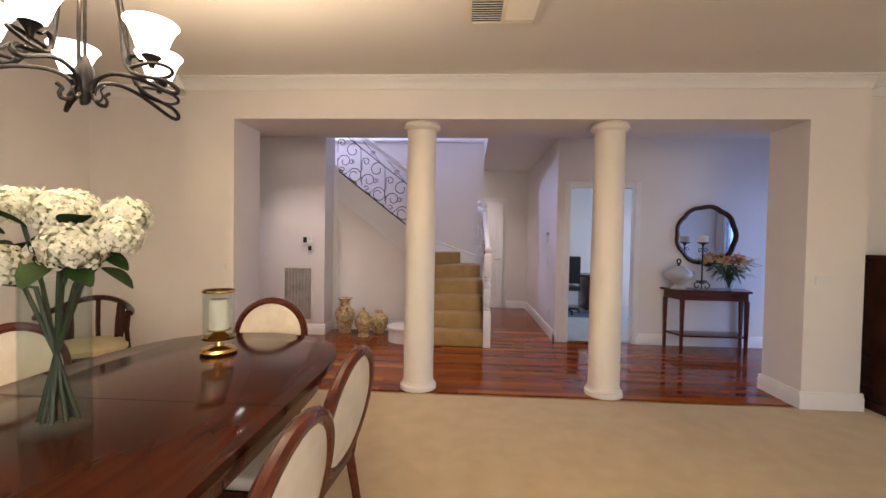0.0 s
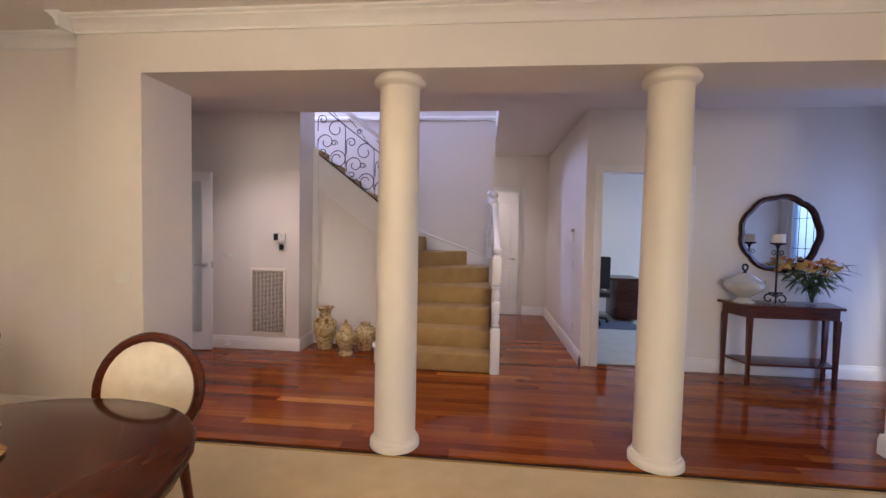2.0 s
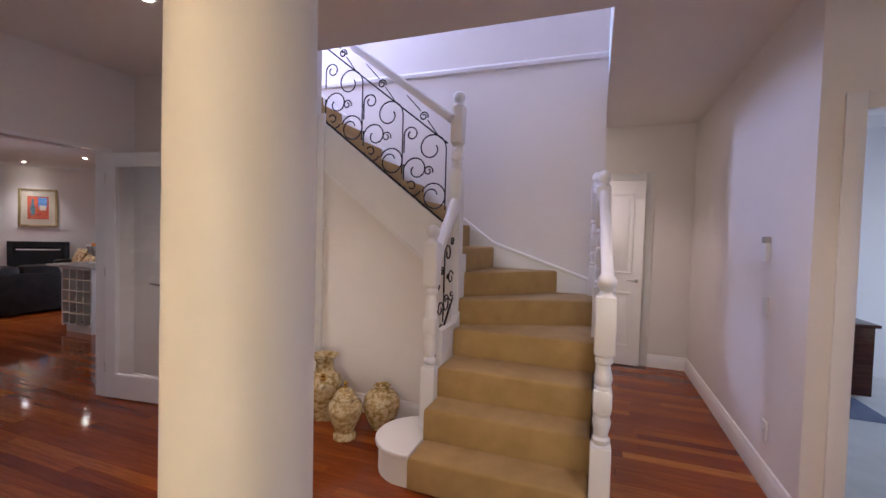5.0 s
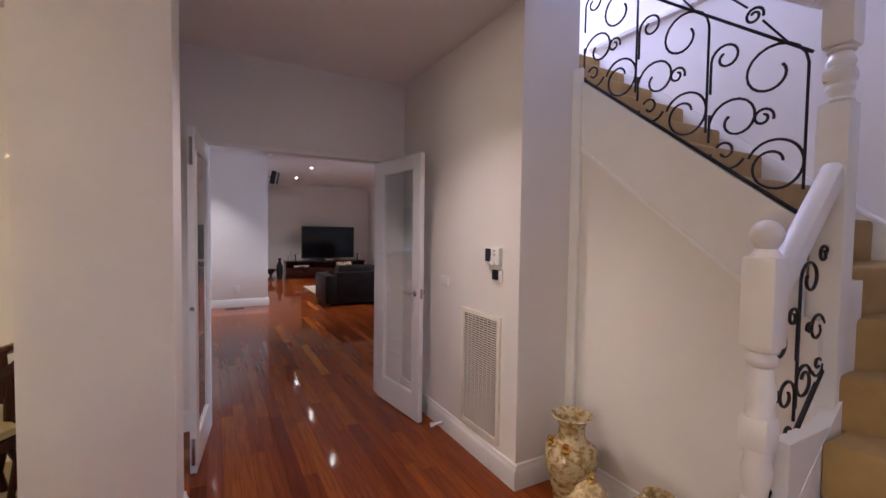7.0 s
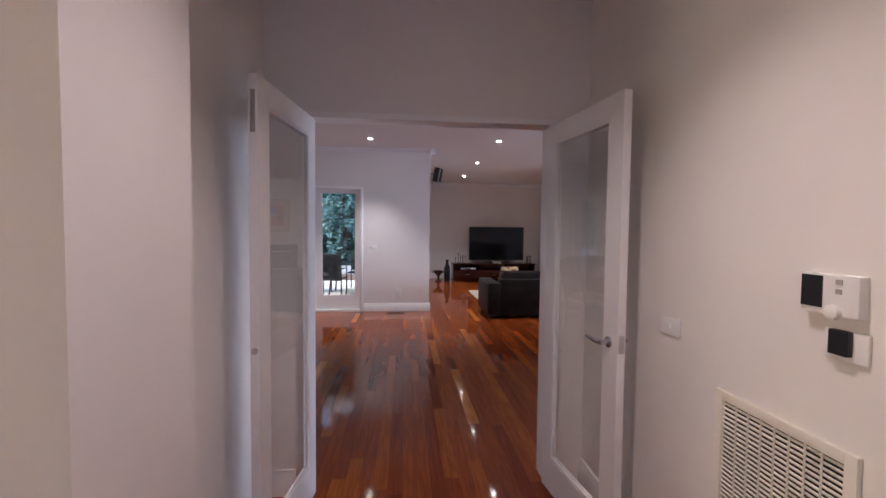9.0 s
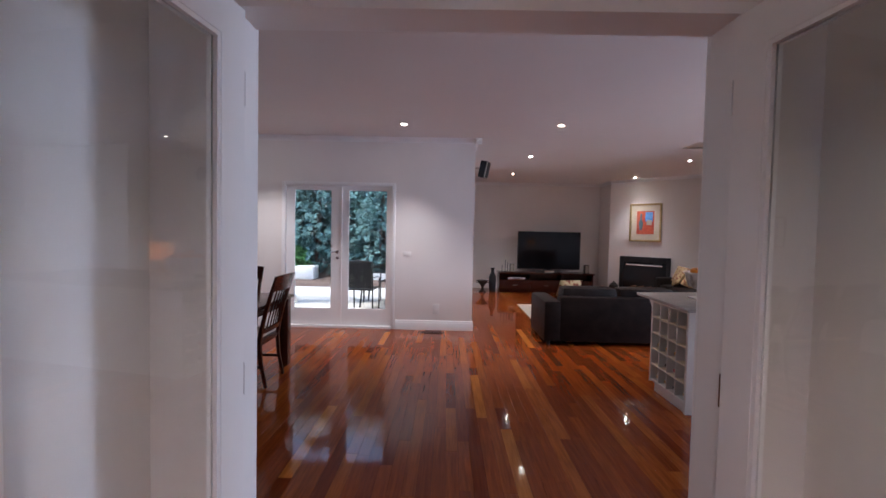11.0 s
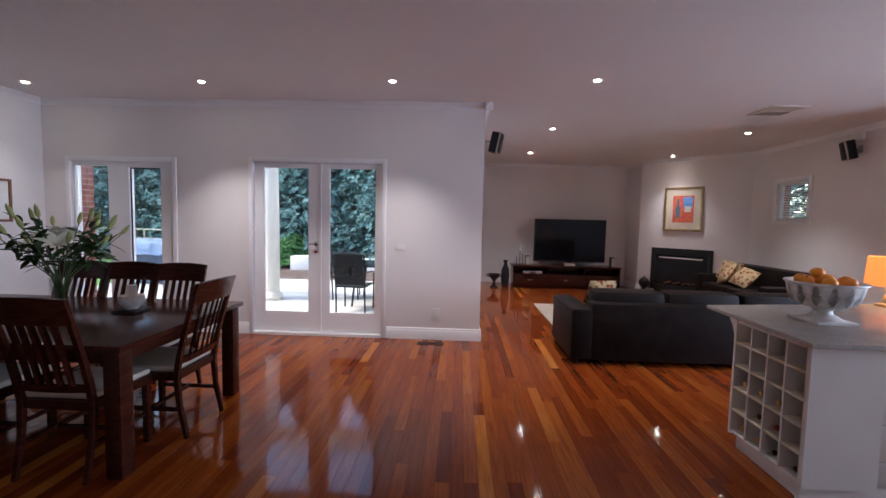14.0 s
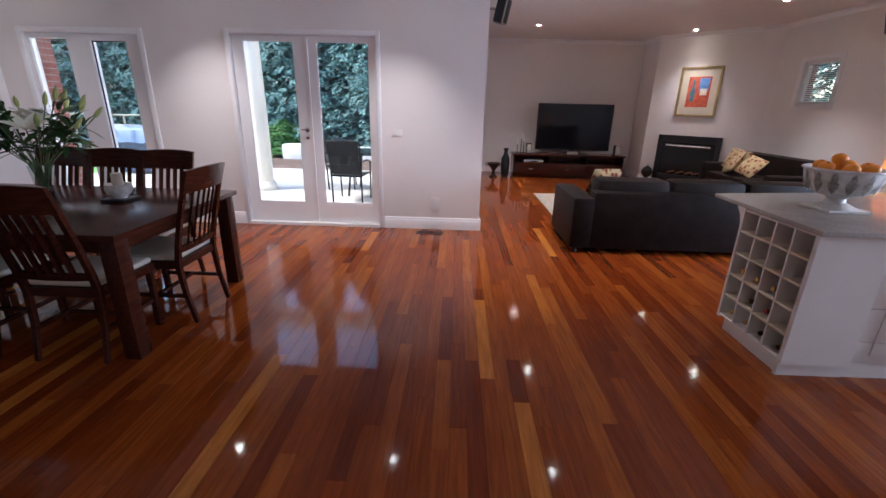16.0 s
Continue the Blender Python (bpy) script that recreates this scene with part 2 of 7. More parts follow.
def prism(outline, z0, z1, bm=None, m=None, bevel=0.0):
    """A flat outline (x, y) given a thickness."""
    bm = bm or bmesh.new()
    lo = [bm.verts.new(m @ Vector((x, y, z0)) if m is not None else (x, y, z0)) for x, y in outline]
    hi = [bm.verts.new(m @ Vector((x, y, z1)) if m is not None else (x, y, z1)) for x, y in outline]
    n = len(outline)
    fs = [bm.faces.new(lo[::-1]), bm.faces.new(hi)]
    for k in range(n):
        fs.append(bm.faces.new((lo[k], lo[(k + 1) % n], hi[(k + 1) % n], hi[k])))
    if bevel:
        es = [e for e in fs[1].edges] + [e for e in fs[0].edges]
        bmesh.ops.bevel(bm, geom=es, offset=bevel, segments=3, affect="EDGES", profile=0.5)
    return bm


def moulding(profile, p0, p1, out, bm=None):
    """A profile (out, up) carried straight from p0 to p1."""
    bm = bm or bmesh.new()
    p0, p1, out = Vector(p0), Vector(p1), Vector(out)
    a = [bm.verts.new(p0 + out * u + Vector((0, 0, v))) for u, v in profile]
    b = [bm.verts.new(p1 + out * u + Vector((0, 0, v))) for u, v in profile]
    n = len(profile)
    for k in range(n):
        bm.faces.new((a[k], a[(k + 1) % n], b[(k + 1) % n], b[k]))
    bm.faces.new(a[::-1])
    bm.faces.new(b)
    return bm


def spiral(cx, cy, r0, r1, a0, a1, n=18):
    """Points of a flat scroll."""
    return [(cx + (r0 + (r1 - r0) * k / n) * math.cos(radians(a0 + (a1 - a0) * k / n)),
             cy + (r0 + (r1 - r0) * k / n) * math.sin(radians(a0 + (a1 - a0) * k / n))) for k in range(n + 1)]


def eased(points, n=5):
    """A smooth run through the points."""
    p = [Vector(q) for q in points]
    out = []
    for k in range(len(p) - 1):
        a, b, c, d = p[max(k - 1, 0)], p[k], p[k + 1], p[min(k + 2, len(p) - 1)]
        for j in range(n):
            u = j / n
            out.append(0.5 * (2 * b + (c - a) * u + (2 * a - 5 * b + 4 * c - d) * u * u + (3 * b - a - 3 * c + d) * u ** 3))
    return out + [p[-1]]


def smooth(me, angle=40):
    me.polygons.foreach_set("use_smooth", [True] * len(me.polygons))
    me.set_sharp_from_angle(angle=radians(angle))


def meshed(name, bm, mat, angle=40):
    bmesh.ops.recalc_face_normals(bm, faces=bm.faces)
    me = bpy.data.meshes.new(name)
    bm.to_mesh(me)
    bm.free()
    me.materials.append(mat)
    smooth(me, angle)
    return me


def part(name, bm, mat, parent, label="", m=None):
    ob = new(name, meshed(name, bm, mat))
    ob.parent = parent
    if m is not None:
        ob.matrix_basis = m
    if label:
        ob["label"] = label
    return ob


def clone(ob, parent, m=None):
    """Another part on the same mesh."""
    o = new(ob.name.split(".")[0], ob.data)
    o.parent = parent
    o.matrix_basis = m if m is not None else ob.matrix_basis
    if "label" in ob:
        o["label"] = ob["label"]
    return o


def thing(name, m, label, category, group=""):
    e = new(name)
    e.empty_display_size = 0.1
    e.matrix_basis = m
    return tagged(e, label, category, group)


def solid(name, bm, mat, label, category, group=""):
    return tagged(new(name, meshed(name, bm, mat)), label, category, group)


def structure(name, bm, mat, label, category="", parent=None):
    ob = new(name, meshed(name, bm, mat, 30))
    if parent:
        ob.parent = parent
        if label:
            ob["label"] = label
        return ob
    return tagged(ob, label, category or name.split("_")[0], kind="structure")


# ---- the large structure ----
HC, DC, FC = 2.75, 2.76, 2.90  # ceilings: hall, dining room, family room
XD0, XD1 = -3.43, -3.56        # wall with the double doors: hall face, family face
DY0, DY1 = 4.33, 5.66          # the doorway

structure("floor_carpet", boxes((-3.56, -2.6, -0.1, 4.6, 3.77, 0.0), (-3.56, 3.77, -0.1, -2.35, 3.98, 0.0), (3.48, 3.77, -0.1, 4.5, 3.98, 0.0)), CARPET, "cream cut-pile carpet in the formal dining room", "floor")
structure("floor_subfloor", boxes((-8.84, -0.4, -0.12, 4.7, 10.6, -0.014), (-14.0, 5.2, -0.12, -8.84, 10.6, -0.014)), SUBFLOOR, "dark bedding under the polished floorboards", "floor")
structure("floor_study", boxes((1.42, 5.99, -0.01, 4.7, 9.4, 0.004)), PALECARPET, "pale carpet on the study floor", "floor")
structure("trim_carpet", boxes((-1.90, 3.77, -0.01, 3.01, 3.785, 0.004)), BRASS, "thin metal strip between carpet and floorboards", "trim")

# wall between dining room and hall, with the wide opening
structure("wall_opening", boxes(
    (-2.35, 3.775, -0.01, -1.90, 4.245, 2.86), (3.01, 3.775, -0.01, 3.48, 4.245, 2.86), (-1.90, 3.775, 2.41, 3.01, 4.245, 2.86)), WALL,
    "off-white plastered wall with a wide columned opening", "wall")
structure("wall_dining_north", boxes((-3.56, 3.98, -0.01, -2.35, 4.10, 2.86), (3.48, 3.98, -0.01, 4.60, 4.10, 2.86)), WALL, "off-white painted dining room wall", "wall")
structure("wall_dining_west", boxes((-3.68, -2.72, -0.01, -3.56, 3.98, 2.86)), WALL, "off-white painted dining room wall", "wall")
structure("wall_dining_east", boxes((4.48, -2.6, -0.01, 4.60, 3.98, 2.86)), WALL, "off-white painted dining room wall", "wall")
structure("wall_dining_south", boxes((-3.56, -2.72, -0.01, 0.2, -2.60, 2.86), (2.2, -2.72, -0.01, 4.6, -2.6, 2.8), (0.2, -2.72, -0.01, 2.2, -2.6, 0.7), (0.2, -2.72, 2.3, 2.2, -2.6, 2.8)),
          WALL, "off-white painted dining room wall with a window", "wall")
structure("ceiling_dining", boxes((-3.68, -2.72, DC, 4.60, 3.775, 2.95), (-3.68, 3.775, DC, -2.352, 4.098, 2.95), (3.482, 3.775, DC, 4.60, 4.098, 2.95)), CEIL, "plain white plasterboard ceiling", "ceiling")

# hall
structure("wall_doors", boxes(
    (XD1, 4.10, -0.01, XD0, DY0 - 0.04, FC + 0.05), (XD1, DY1 + 0.04, -0.01, XD0, 5.885, FC + 0.05), (XD1, DY0 - 0.04, 2.09, XD0, DY1 + 0.04, FC + 0.05)), WALL,
    "off-white wall round the double doorway", "wall")
structure("wall_stair_nib", boxes((XD0, 5.885, -0.01, -1.79, 6.30, HC)), WALL, "off-white hall wall beside the staircase", "wall")
structure("wall_hall_corridor", boxes((1.40, 5.99, -0.01, 1.52, 8.70, HC)), WALL, "off-white corridor wall", "wall")
structure("wall_mirror", boxes((1.40, 5.875, -0.01, 1.52, 5.99, HC), (2.46, 5.875, -0.01, 4.60, 5.99, HC), (1.52, 5.875, 2.13, 2.46, 5.99, HC)), WALL, "off-white hall wall behind the console table", "wall")
structure("wall_corridor_end", boxes((-0.4, 8.64, -0.01, 1.40, 8.76, HC)), WALL, "off-white wall at the corridor's end", "wall")
structure("wall_stair_back", boxes((-3.4, 7.20, -0.01, 0.45, 7.32, 5.4)), WALL, "tall off-white stairwell wall", "wall")
structure("wall_corridor_west", boxes((-0.52, 7.32, -0.01, -0.4, 8.64, HC)), WALL, "off-white corridor wall", "wall")
structure("wall_entry", boxes((4.48, 4.10, -0.01, 4.60, 4.25, HC), (4.48, 5.55, -0.01, 4.60, 5.875, HC), (4.48, 4.25, 2.35, 4.60, 5.55, HC)), WALL, "off-white wall round the front entry", "wall")
structure("ceiling_hall", boxes((XD0, 4.10, HC, 4.6, 5.90, 2.95), (0.455, 5.90, HC, 4.6, 9.5, 2.95), (-3.4, 7.32, HC, 0.455, 8.8, 2.95), (XD0, 5.90, HC, -1.79, 6.3, 2.95)), CEIL,
          "plain white hall ceiling open over the staircase", "ceiling")
structure("wall_stairwell_upper", boxes((-3.5, 5.78, 2.95, 0.54, 5.90, 5.4), (0.455, 5.90, 2.95, 0.575, 7.32, 5.4), (-3.52, 5.9, 2.70, -3.4, 7.32, 3.5), (-3.52, 5.9, 3.5, -3.4, 6.3, 5.0), (-3.52, 7.15, 3.5, -3.4, 7.2, 5.0), (-3.52, 5.9, 5.0, -3.4, 7.32, 5.4)), WALL,
          "off-white upper stairwell wall", "wall")
structure("ceiling_stairwell", boxes((-3.6, 5.78, 5.4, 0.6, 7.4, 5.5)), CEIL, "white ceiling above the stairwell", "ceiling")

# study
structure("wall_study", boxes((1.52, 9.30, -0.01, 4.70, 9.42, HC), (4.75, 5.99, -0.01, 4.87, 6.8, HC), (4.75, 8.4, -0.01, 4.87, 9.4, HC), (4.75, 6.8, -0.01, 4.87, 8.4, 0.8), (4.75, 6.8, 2.2, 4.87, 8.4, HC)),
          WALL, "pale painted study wall", "wall")

# family room
structure("wall_family_west", boxes(
    (-8.83, -0.40, -0.01, -8.69, 0.08, FC), (-8.83, 1.40, -0.01, -8.69, 2.43, FC), (-8.83, 4.06, -0.01, -8.69, 5.296, FC),
    (-8.83, 0.08, 2.14, -8.69, 1.40, FC), (-8.83, 2.43, 2.17, -8.69, 4.06, FC), (-8.83, 0.08, -0.01, -8.69, 1.40, 0.10)), WALL,
    "off-white wall with French doors and a tall window", "wall")
structure("wall_family_south", boxes((-8.83, -0.40, -0.01, -3.56, -0.28, FC)), WALL, "off-white painted family room wall", "wall")
structure("wall_family_east", boxes((XD1, -0.28, -0.01, XD0 - 0.02, 4.10, FC), (XD1, 5.885, -0.01, XD0 - 0.02, 12.9, FC)), WALL, "off-white painted family room wall", "wall")
structure("wall_living_south", boxes((-14.02, 5.176, -0.01, -8.83, 5.296, FC)), WALL, "off-white living room wall", "wall")
structure("wall_living_west", boxes((-14.02, 5.296, -0.01, -13.90, 9.05, FC)), WALL, "off-white wall behind the television", "wall")
structure("wall_chimney_breast", prism([(-14.02, 9.05), (-13.17, 9.05), (-11.72, 10.50), (-11.72, 10.62), (-14.02, 10.62)], -0.01, FC), WALL, "off-white angled chimney breast", "wall")
structure("wall_living_north", boxes((-11.72, 10.50, -0.01, -11.10, 10.62, FC), (-10.42, 10.50, -0.01, -8.2, 10.62, FC), (-11.10, 10.50, -0.01, -10.42, 10.62, 1.62), (-11.10, 10.50, 2.26, -10.42, 10.62, FC)), WALL,
          "off-white living room wall with a small high window", "wall")
structure("wall_kitchen", boxes((-8.32, 10.62, -0.01, -8.2, 12.9, FC), (-8.2, 12.9, -0.01, -6.8, 13.02, FC), (-4.2, 12.9, -0.01, -3.4, 13.02, FC), (-6.8, 12.9, -0.01, -4.2, 13.02, 0.9), (-6.8, 12.9, 2.3, -4.2, 13.02, FC)), WALL,
          "off-white kitchen wall", "wall")
structure("ceiling_family", boxes((-8.84, -0.45, FC, XD1 + 0.06, 13.1, 3.1), (-14.1, 5.15, FC, -8.84, 13.1, 3.1)), CEIL, "white family room ceiling with recessed downlights", "ceiling")
structure("floor_kitchen", boxes((-8.3, 10.6, -0.1, -3.4, 13.0, 0.0)), FLOORWOOD, "polished timber kitchen floor", "floor")

# skirtings and cornices
SKIRT = [(0, 0), (0.022, 0), (0.022, 0.10), (0.016, 0.115), (0.012, 0.125), (0.010, 0.14), (0, 0.145)]
COVE = [(0, 0), (0, -0.105), (0.016, -0.105), (0.016, -0.088), (0.022, -0.080), (0.028, -0.062), (0.045, -0.042), (0.068, -0.030), (0.068, -0.020), (0.080, -0.016), (0.092, -0.012), (0.092, 0)]


def skirting(name, runs):
    bm = bmesh.new()
    for p0, p1, out in runs:
        moulding(SKIRT, (*p0, 0), (*p1, 0), (*out, 0), bm)
    return structure(name, bm, TRIM, "white moulded timber skirting board", "baseboard")


def cornice(name, z, runs, s=1.0, mat=None):
    bm = bmesh.new()
    for p0, p1, out in runs:
        moulding([(u * s, v * s) for u, v in COVE], (*p0, z), (*p1, z), (*out, 0), bm)
    return structure(name, bm, mat or TRIM, "white plaster cornice", "trim")


U, D, L, R = (0, 1), (0, -1), (-1, 0), (1, 0)
skirting("baseboard_dining", [((-3.56, 3.98), (-2.35, 3.98), D), ((-2.37, 3.775), (-1.878, 3.775), D), ((2.988, 3.775), (3.502, 3.775), D), ((3.48, 3.98), (4.48, 3.98), D),
                              ((-3.56, -2.6), (-3.56, 3.98), R), ((-1.90, 3.775), (-1.90, 4.245), R), ((3.01, 3.775), (3.01, 4.245), L), ((-2.35, 3.775), (-2.35, 3.98), L), ((3.48, 3.775), (3.48, 3.98), R), ((4.48, -2.6), (4.48, 3.98), L)])
skirting("baseboard_hall", [((-3.43, 5.885), (-1.768, 5.885), D), ((-1.79, 5.885), (-1.79, 6.28), R), ((-1.79, 6.28), (-0.62, 6.28), D), ((1.40, 5.853), (1.40, 8.64), L), ((0.42, 7.32), (0.42, 7.2), R),
                            ((1.378, 5.875), (1.42, 5.875), D), ((2.47, 5.875), (4.48, 5.875), D), ((1.0, 8.64), (1.40, 8.64), D), ((-2.35, 4.245), (-1.878, 4.245), U), ((2.988, 4.245), (3.47, 4.245), U),
                            ((-3.43, 4.10), (-2.3, 4.10), U), ((-2.35, 4.10), (-2.35, 4.22), L), ((-3.43, 4.10), (-3.43, 4.25), R), ((-0.55, 7.32), (0.442, 7.32), U), ((0.42, 6.4), (0.42, 7.32), R)])
skirting("baseboard_family", [((-8.69, -0.28), (-8.69, 0.01), R), ((-8.69, 1.47), (-8.69, 2.38), R), ((-8.69, 4.13), (-8.69, 5.318), R), ((-8.83, 5.296), (-8.668, 5.296), U), ((-13.9, 5.296), (-8.8, 5.296), U), ((-13.9, 5.296), (-13.9, 9.05), R),
                              ((-8.69, -0.28), (-3.56, -0.28), U), ((-11.72, 10.5), (-8.2, 10.5), D)])
d45 = (0.7071, -0.7071)
skirting("baseboard_chimney", [((-13.9, 9.05), (-13.17, 9.05), D), ((-13.17, 9.05), (-12.90, 9.32), d45), ((-11.95, 10.27), (-11.72, 10.5), d45)])
cornice("trim_dining_cornice", DC, [((-2.44, 3.775), (3.57, 3.775), D), ((-2.35, 3.65), (-2.35, 3.98), L), ((3.48, 3.65), (3.48, 3.98), R), ((-3.56, 3.98), (-2.35, 3.98), D), ((3.48, 3.98), (4.48, 3.98), D), ((-3.56, -2.6), (-3.56, 3.98), R), ((4.48, -2.6), (4.48, 3.98), L)], 0.95)
cornice("trim_family_cornice", FC, [((-8.69, -0.28), (-8.69, 5.386), R), ((-13.9, 5.296), (-8.60, 5.296), U), ((-13.9, 5.296), (-13.9, 9.05), R), ((-13.9, 9.05), (-13.09, 9.05), D), ((-13.17, 9.05), (-11.72, 10.5), d45), ((-11.8, 10.5), (-8.2, 10.5), D), ((-8.69, -0.28), (-3.56, -0.28), U)], 0.7)
moulded = bmesh.new()
moulding([(0, 0), (0.03, 0.01), (0.035, 0.04), (0.02, 0.06), (0.0, 0.07)], (-3.4, 7.2, 2.98), (0.45, 7.2, 2.98), (0, -1, 0), moulded)
structure("trim_stairwell", moulded, TRIM, "white timber rail round the stairwell", "trim")


# architraves
def architrave(name, axis, plane, out, a0, a1, top, w=0.08, t=0.018, z0=0.0, bottom=False):
    """A timber surround on the wall at `plane`, round the opening a0..a1."""
    bm = bmesh.new()
    p0, p1 = sorted((plane, plane + out * t))
    rows = [(a0 - w, a0, z0, top + w), (a1, a1 + w, z0, top + w), (a0, a1, top, top + w)]
    if bottom:
        rows.append((a0, a1, z0, z0 + w))
    for b0, b1, c0, c1 in rows:
        if axis == "x":
            box(bm, p0, b0, c0, p1, b1, c1, bevel=0.005)
        else:
            box(bm, b0, p0, c0, b1, p1, c1, bevel=0.005)
    return structure(name, bm, TRIM, "white painted timber architrave", "trim")


architrave("trim_study_door", "y", 5.875, -1, 1.575, 2.42, 2.09)
architrave("trim_corridor_door", "y", 8.64, -1, 0.06, 0.92, 2.13)
structure("trim_study_jamb", boxes((1.52, 5.875, 0, 1.575, 5.99, 2.13), (2.42, 5.875, 0, 2.46, 5.99, 2.13), (1.575, 5.875, 2.09, 2.42, 5.99, 2.13)), TRIM, "white door lining of the study doorway", "trim")
structure("trim_double_jamb", boxes((XD1, DY0 - 0.04, 0, XD0, DY0, 2.09), (XD1, DY1, 0, XD0, DY1 + 0.04, 2.09), (XD1, DY0, 2.06, XD0, DY1, 2.09)), TRIM, "white door lining of the double doorway", "trim")
architrave("trim_double_family", "x", XD1, -1, DY0, DY1, 2.07)
architrave("trim_french", "x", -8.69, 1, 2.43, 4.06, 2.17, w=0.05)
architrave("trim_tall_window", "x", -8.69, 1, 0.08, 1.40, 2.14, w=0.06)
architrave("trim_small_window", "y", 10.50, -1, -11.10, -10.42, 2.26, w=0.07, z0=1.55, bottom=True)


# columns in the opening
def column(x, y, h):
    c = thing("column", pose(x, y, 0), "cream painted round column with ring base and cap", "column", "columns in the opening")
    part("shaft", lathe([(0.137, 0.06), (0.137, h * 0.35), (0.134, h * 0.6), (0.128, h - 0.05)], 48), CREAM, c)
    part("base", lathe([(0.165, 0.0), (0.165, 0.03), (0.160, 0.042), (0.148, 0.05), (0.143, 0.07)], 48), CREAM, c)
    part("cap", lathe([(0.128, h - 0.075), (0.138, h - 0.066), (0.156, h - 0.058), (0.166, h - 0.044), (0.166, h - 0.026), (0.156, h - 0.014), (0.150, h - 0.002)], 48), CREAM, c)
    return c


col = column(-0.235, 3.955, 2.41)
copy_thing(col, pose(1.445, 3.955, 0))

# ---- staircase ----
RISE, SX0, SX1 = 0.193, -0.60, 0.45
NEWEL = (-0.60, 6.40)
stairs = thing("staircase", pose(0, 0, 0), "white staircase with tan carpeted winding steps", "staircase")


def tread(outline, z, drop=0.19):
    """One carpeted step: tread with rounded nosing and its riser."""
    bm = prism(outline, max(z - drop - 0.02, 0.0), z, bevel=0.022)
    return part("step", bm, STAIRCARPET, stairs, "tan carpeted step")


noses = [5.445, 5.675, 5.895]
for k, y in enumerate(noses):
    tread([(-0.545, y), (SX1 - 0.035, y), (SX1 - 0.035, y + 0.36), (-0.545, y + 0.36)], RISE * (k + 1))
nx, ny = NEWEL
tread([(-0.545, 6.205), (SX1 - 0.02, 6.205), (SX1 - 0.02, 7.10), (-0.545, 6.62)], RISE * 4)
tread([(nx + 0.02, 6.34), (SX1 - 0.02, 6.80), (SX1 - 0.02, 7.19), (-0.02, 7.19), (nx + 0.02, 6.56)], RISE * 5)
tread([(nx, 6.44), (0.10, 7.19), (-0.60, 7.19), (nx - 0.02, 6.62)], RISE * 6)
tread([(nx, 6.46), (-0.49, 7.19), (-0.85, 7.19), (nx - 0.12, 6.46)], RISE * 7)
for k in range(8):
    x = -0.73 - 0.24 * k
    tread([(x, 6.33), (x, 7.19), (x - 0.30, 7.19), (x - 0.30, 6.33)], RISE * (8 + k))
# rounded starting step, string boards and panel under the flight
part("bullnose", prism([(-0.545, 5.47)] + [(-0.60 - 0.24 * math.sin(radians(a)), 5.72 - 0.25 * math.cos(radians(a))) for a in range(0, 181, 12)] + [(-0.545, 6.0)], 0.0, 0.165), TRIM, stairs)
part("bullnose_cap", prism([(-0.548, 5.455)] + [(-0.60 - 0.262 * math.sin(radians(a)), 5.72 - 0.268 * math.cos(radians(a))) for a in range(0, 181, 12)] + [(-0.548, 6.02)], 0.165, 0.195, bevel=0.008), TRIM, stairs)


def sloped(name, x0, x1, z0, z1, h, y0, y1, mat=TRIM):
    bm = bmesh.new()
    vs = [bm.verts.new(p) for p in ((x0, y0, z0), (x1, y0, z1), (x1, y0, z1 - h), (x0, y0, z0 - h), (x0, y1, z0), (x1, y1, z1), (x1, y1, z1 - h), (x0, y1, z0 - h))]
    for f in ((0, 1, 2, 3), (7, 6, 5, 4), (0, 4, 5, 1), (1, 5, 6, 2), (2, 6, 7, 3), (3, 7, 4, 0)):
        bm.faces.new([vs[i] for i in f])
    return part(name, bm, mat, stairs)


SLOPE = 0.766
sloped("outer_string", -0.66, -1.79, 1.52, 1.52 + SLOPE * 1.13, 0.39, 6.27, 6.325)
part("string_end", boxes((-1.79, 6.252, 0.0, -1.725, 6.278, 2.42), bevel=0.006), TRIM, stairs)
sloped("string_bead", -0.66, -1.725, 1.145, 1.145 + SLOPE * 1.065, 0.022, 6.260, 6.27)
sloped("wall_string", -0.81, -3.2, 1.63, 1.63 + 0.80 * 2.39, 0.22, 7.17, 7.195)
bm2 = bmesh.new()
for a0, a1, za, zb in ((-0.81, -0.50, 1.63, 1.40), (-0.50, 0.415, 1.40, 1.085)):
    moulding([(0, 0), (0.022, 0), (0.030, -0.008), (0.030, -0.024), (0.020, -0.032), (0.020, -0.45), (0, -0.45)], (a0, 7.197, za), (a1, 7.197, zb), (0, -1, 0), bm2)
part("winder_skirting", bm2, TRIM, stairs)
part("stair_panel", prism([(-1.79, 0.0), (-0.60, 0.0), (-0.60, 1.16), (-0.66, 1.16), (-1.79, 1.13 + SLOPE * 1.13)], 0, 0.05, m=Matrix(((1, 0, 0, 0), (0, 0, 1, 6.28), (0, 1, 0, 0), (0, 0, 0, 1)))), WALL, stairs,
     "off-white plaster panel under the stairs")
part("soffit_filler", boxes((-0.60, 5.98, 0.0, -0.55, 6.44, 0.80), (-0.70, 6.33, 0.0, -0.56, 6.52, 1.3)), TRIM, stairs)
part("side_string", prism([(5.47, 0.0), (6.62, 0.0), (7.19, 0.0), (7.19, 1.16), (6.62, 1.02), (5.50, 0.34), (5.47, 0.28)], 0.43, 0.475, m=Matrix(((0, 0, 1, 0), (1, 0, 0, 0), (0, 1, 0, 0), (0, 0, 0, 1)))), TRIM, stairs)
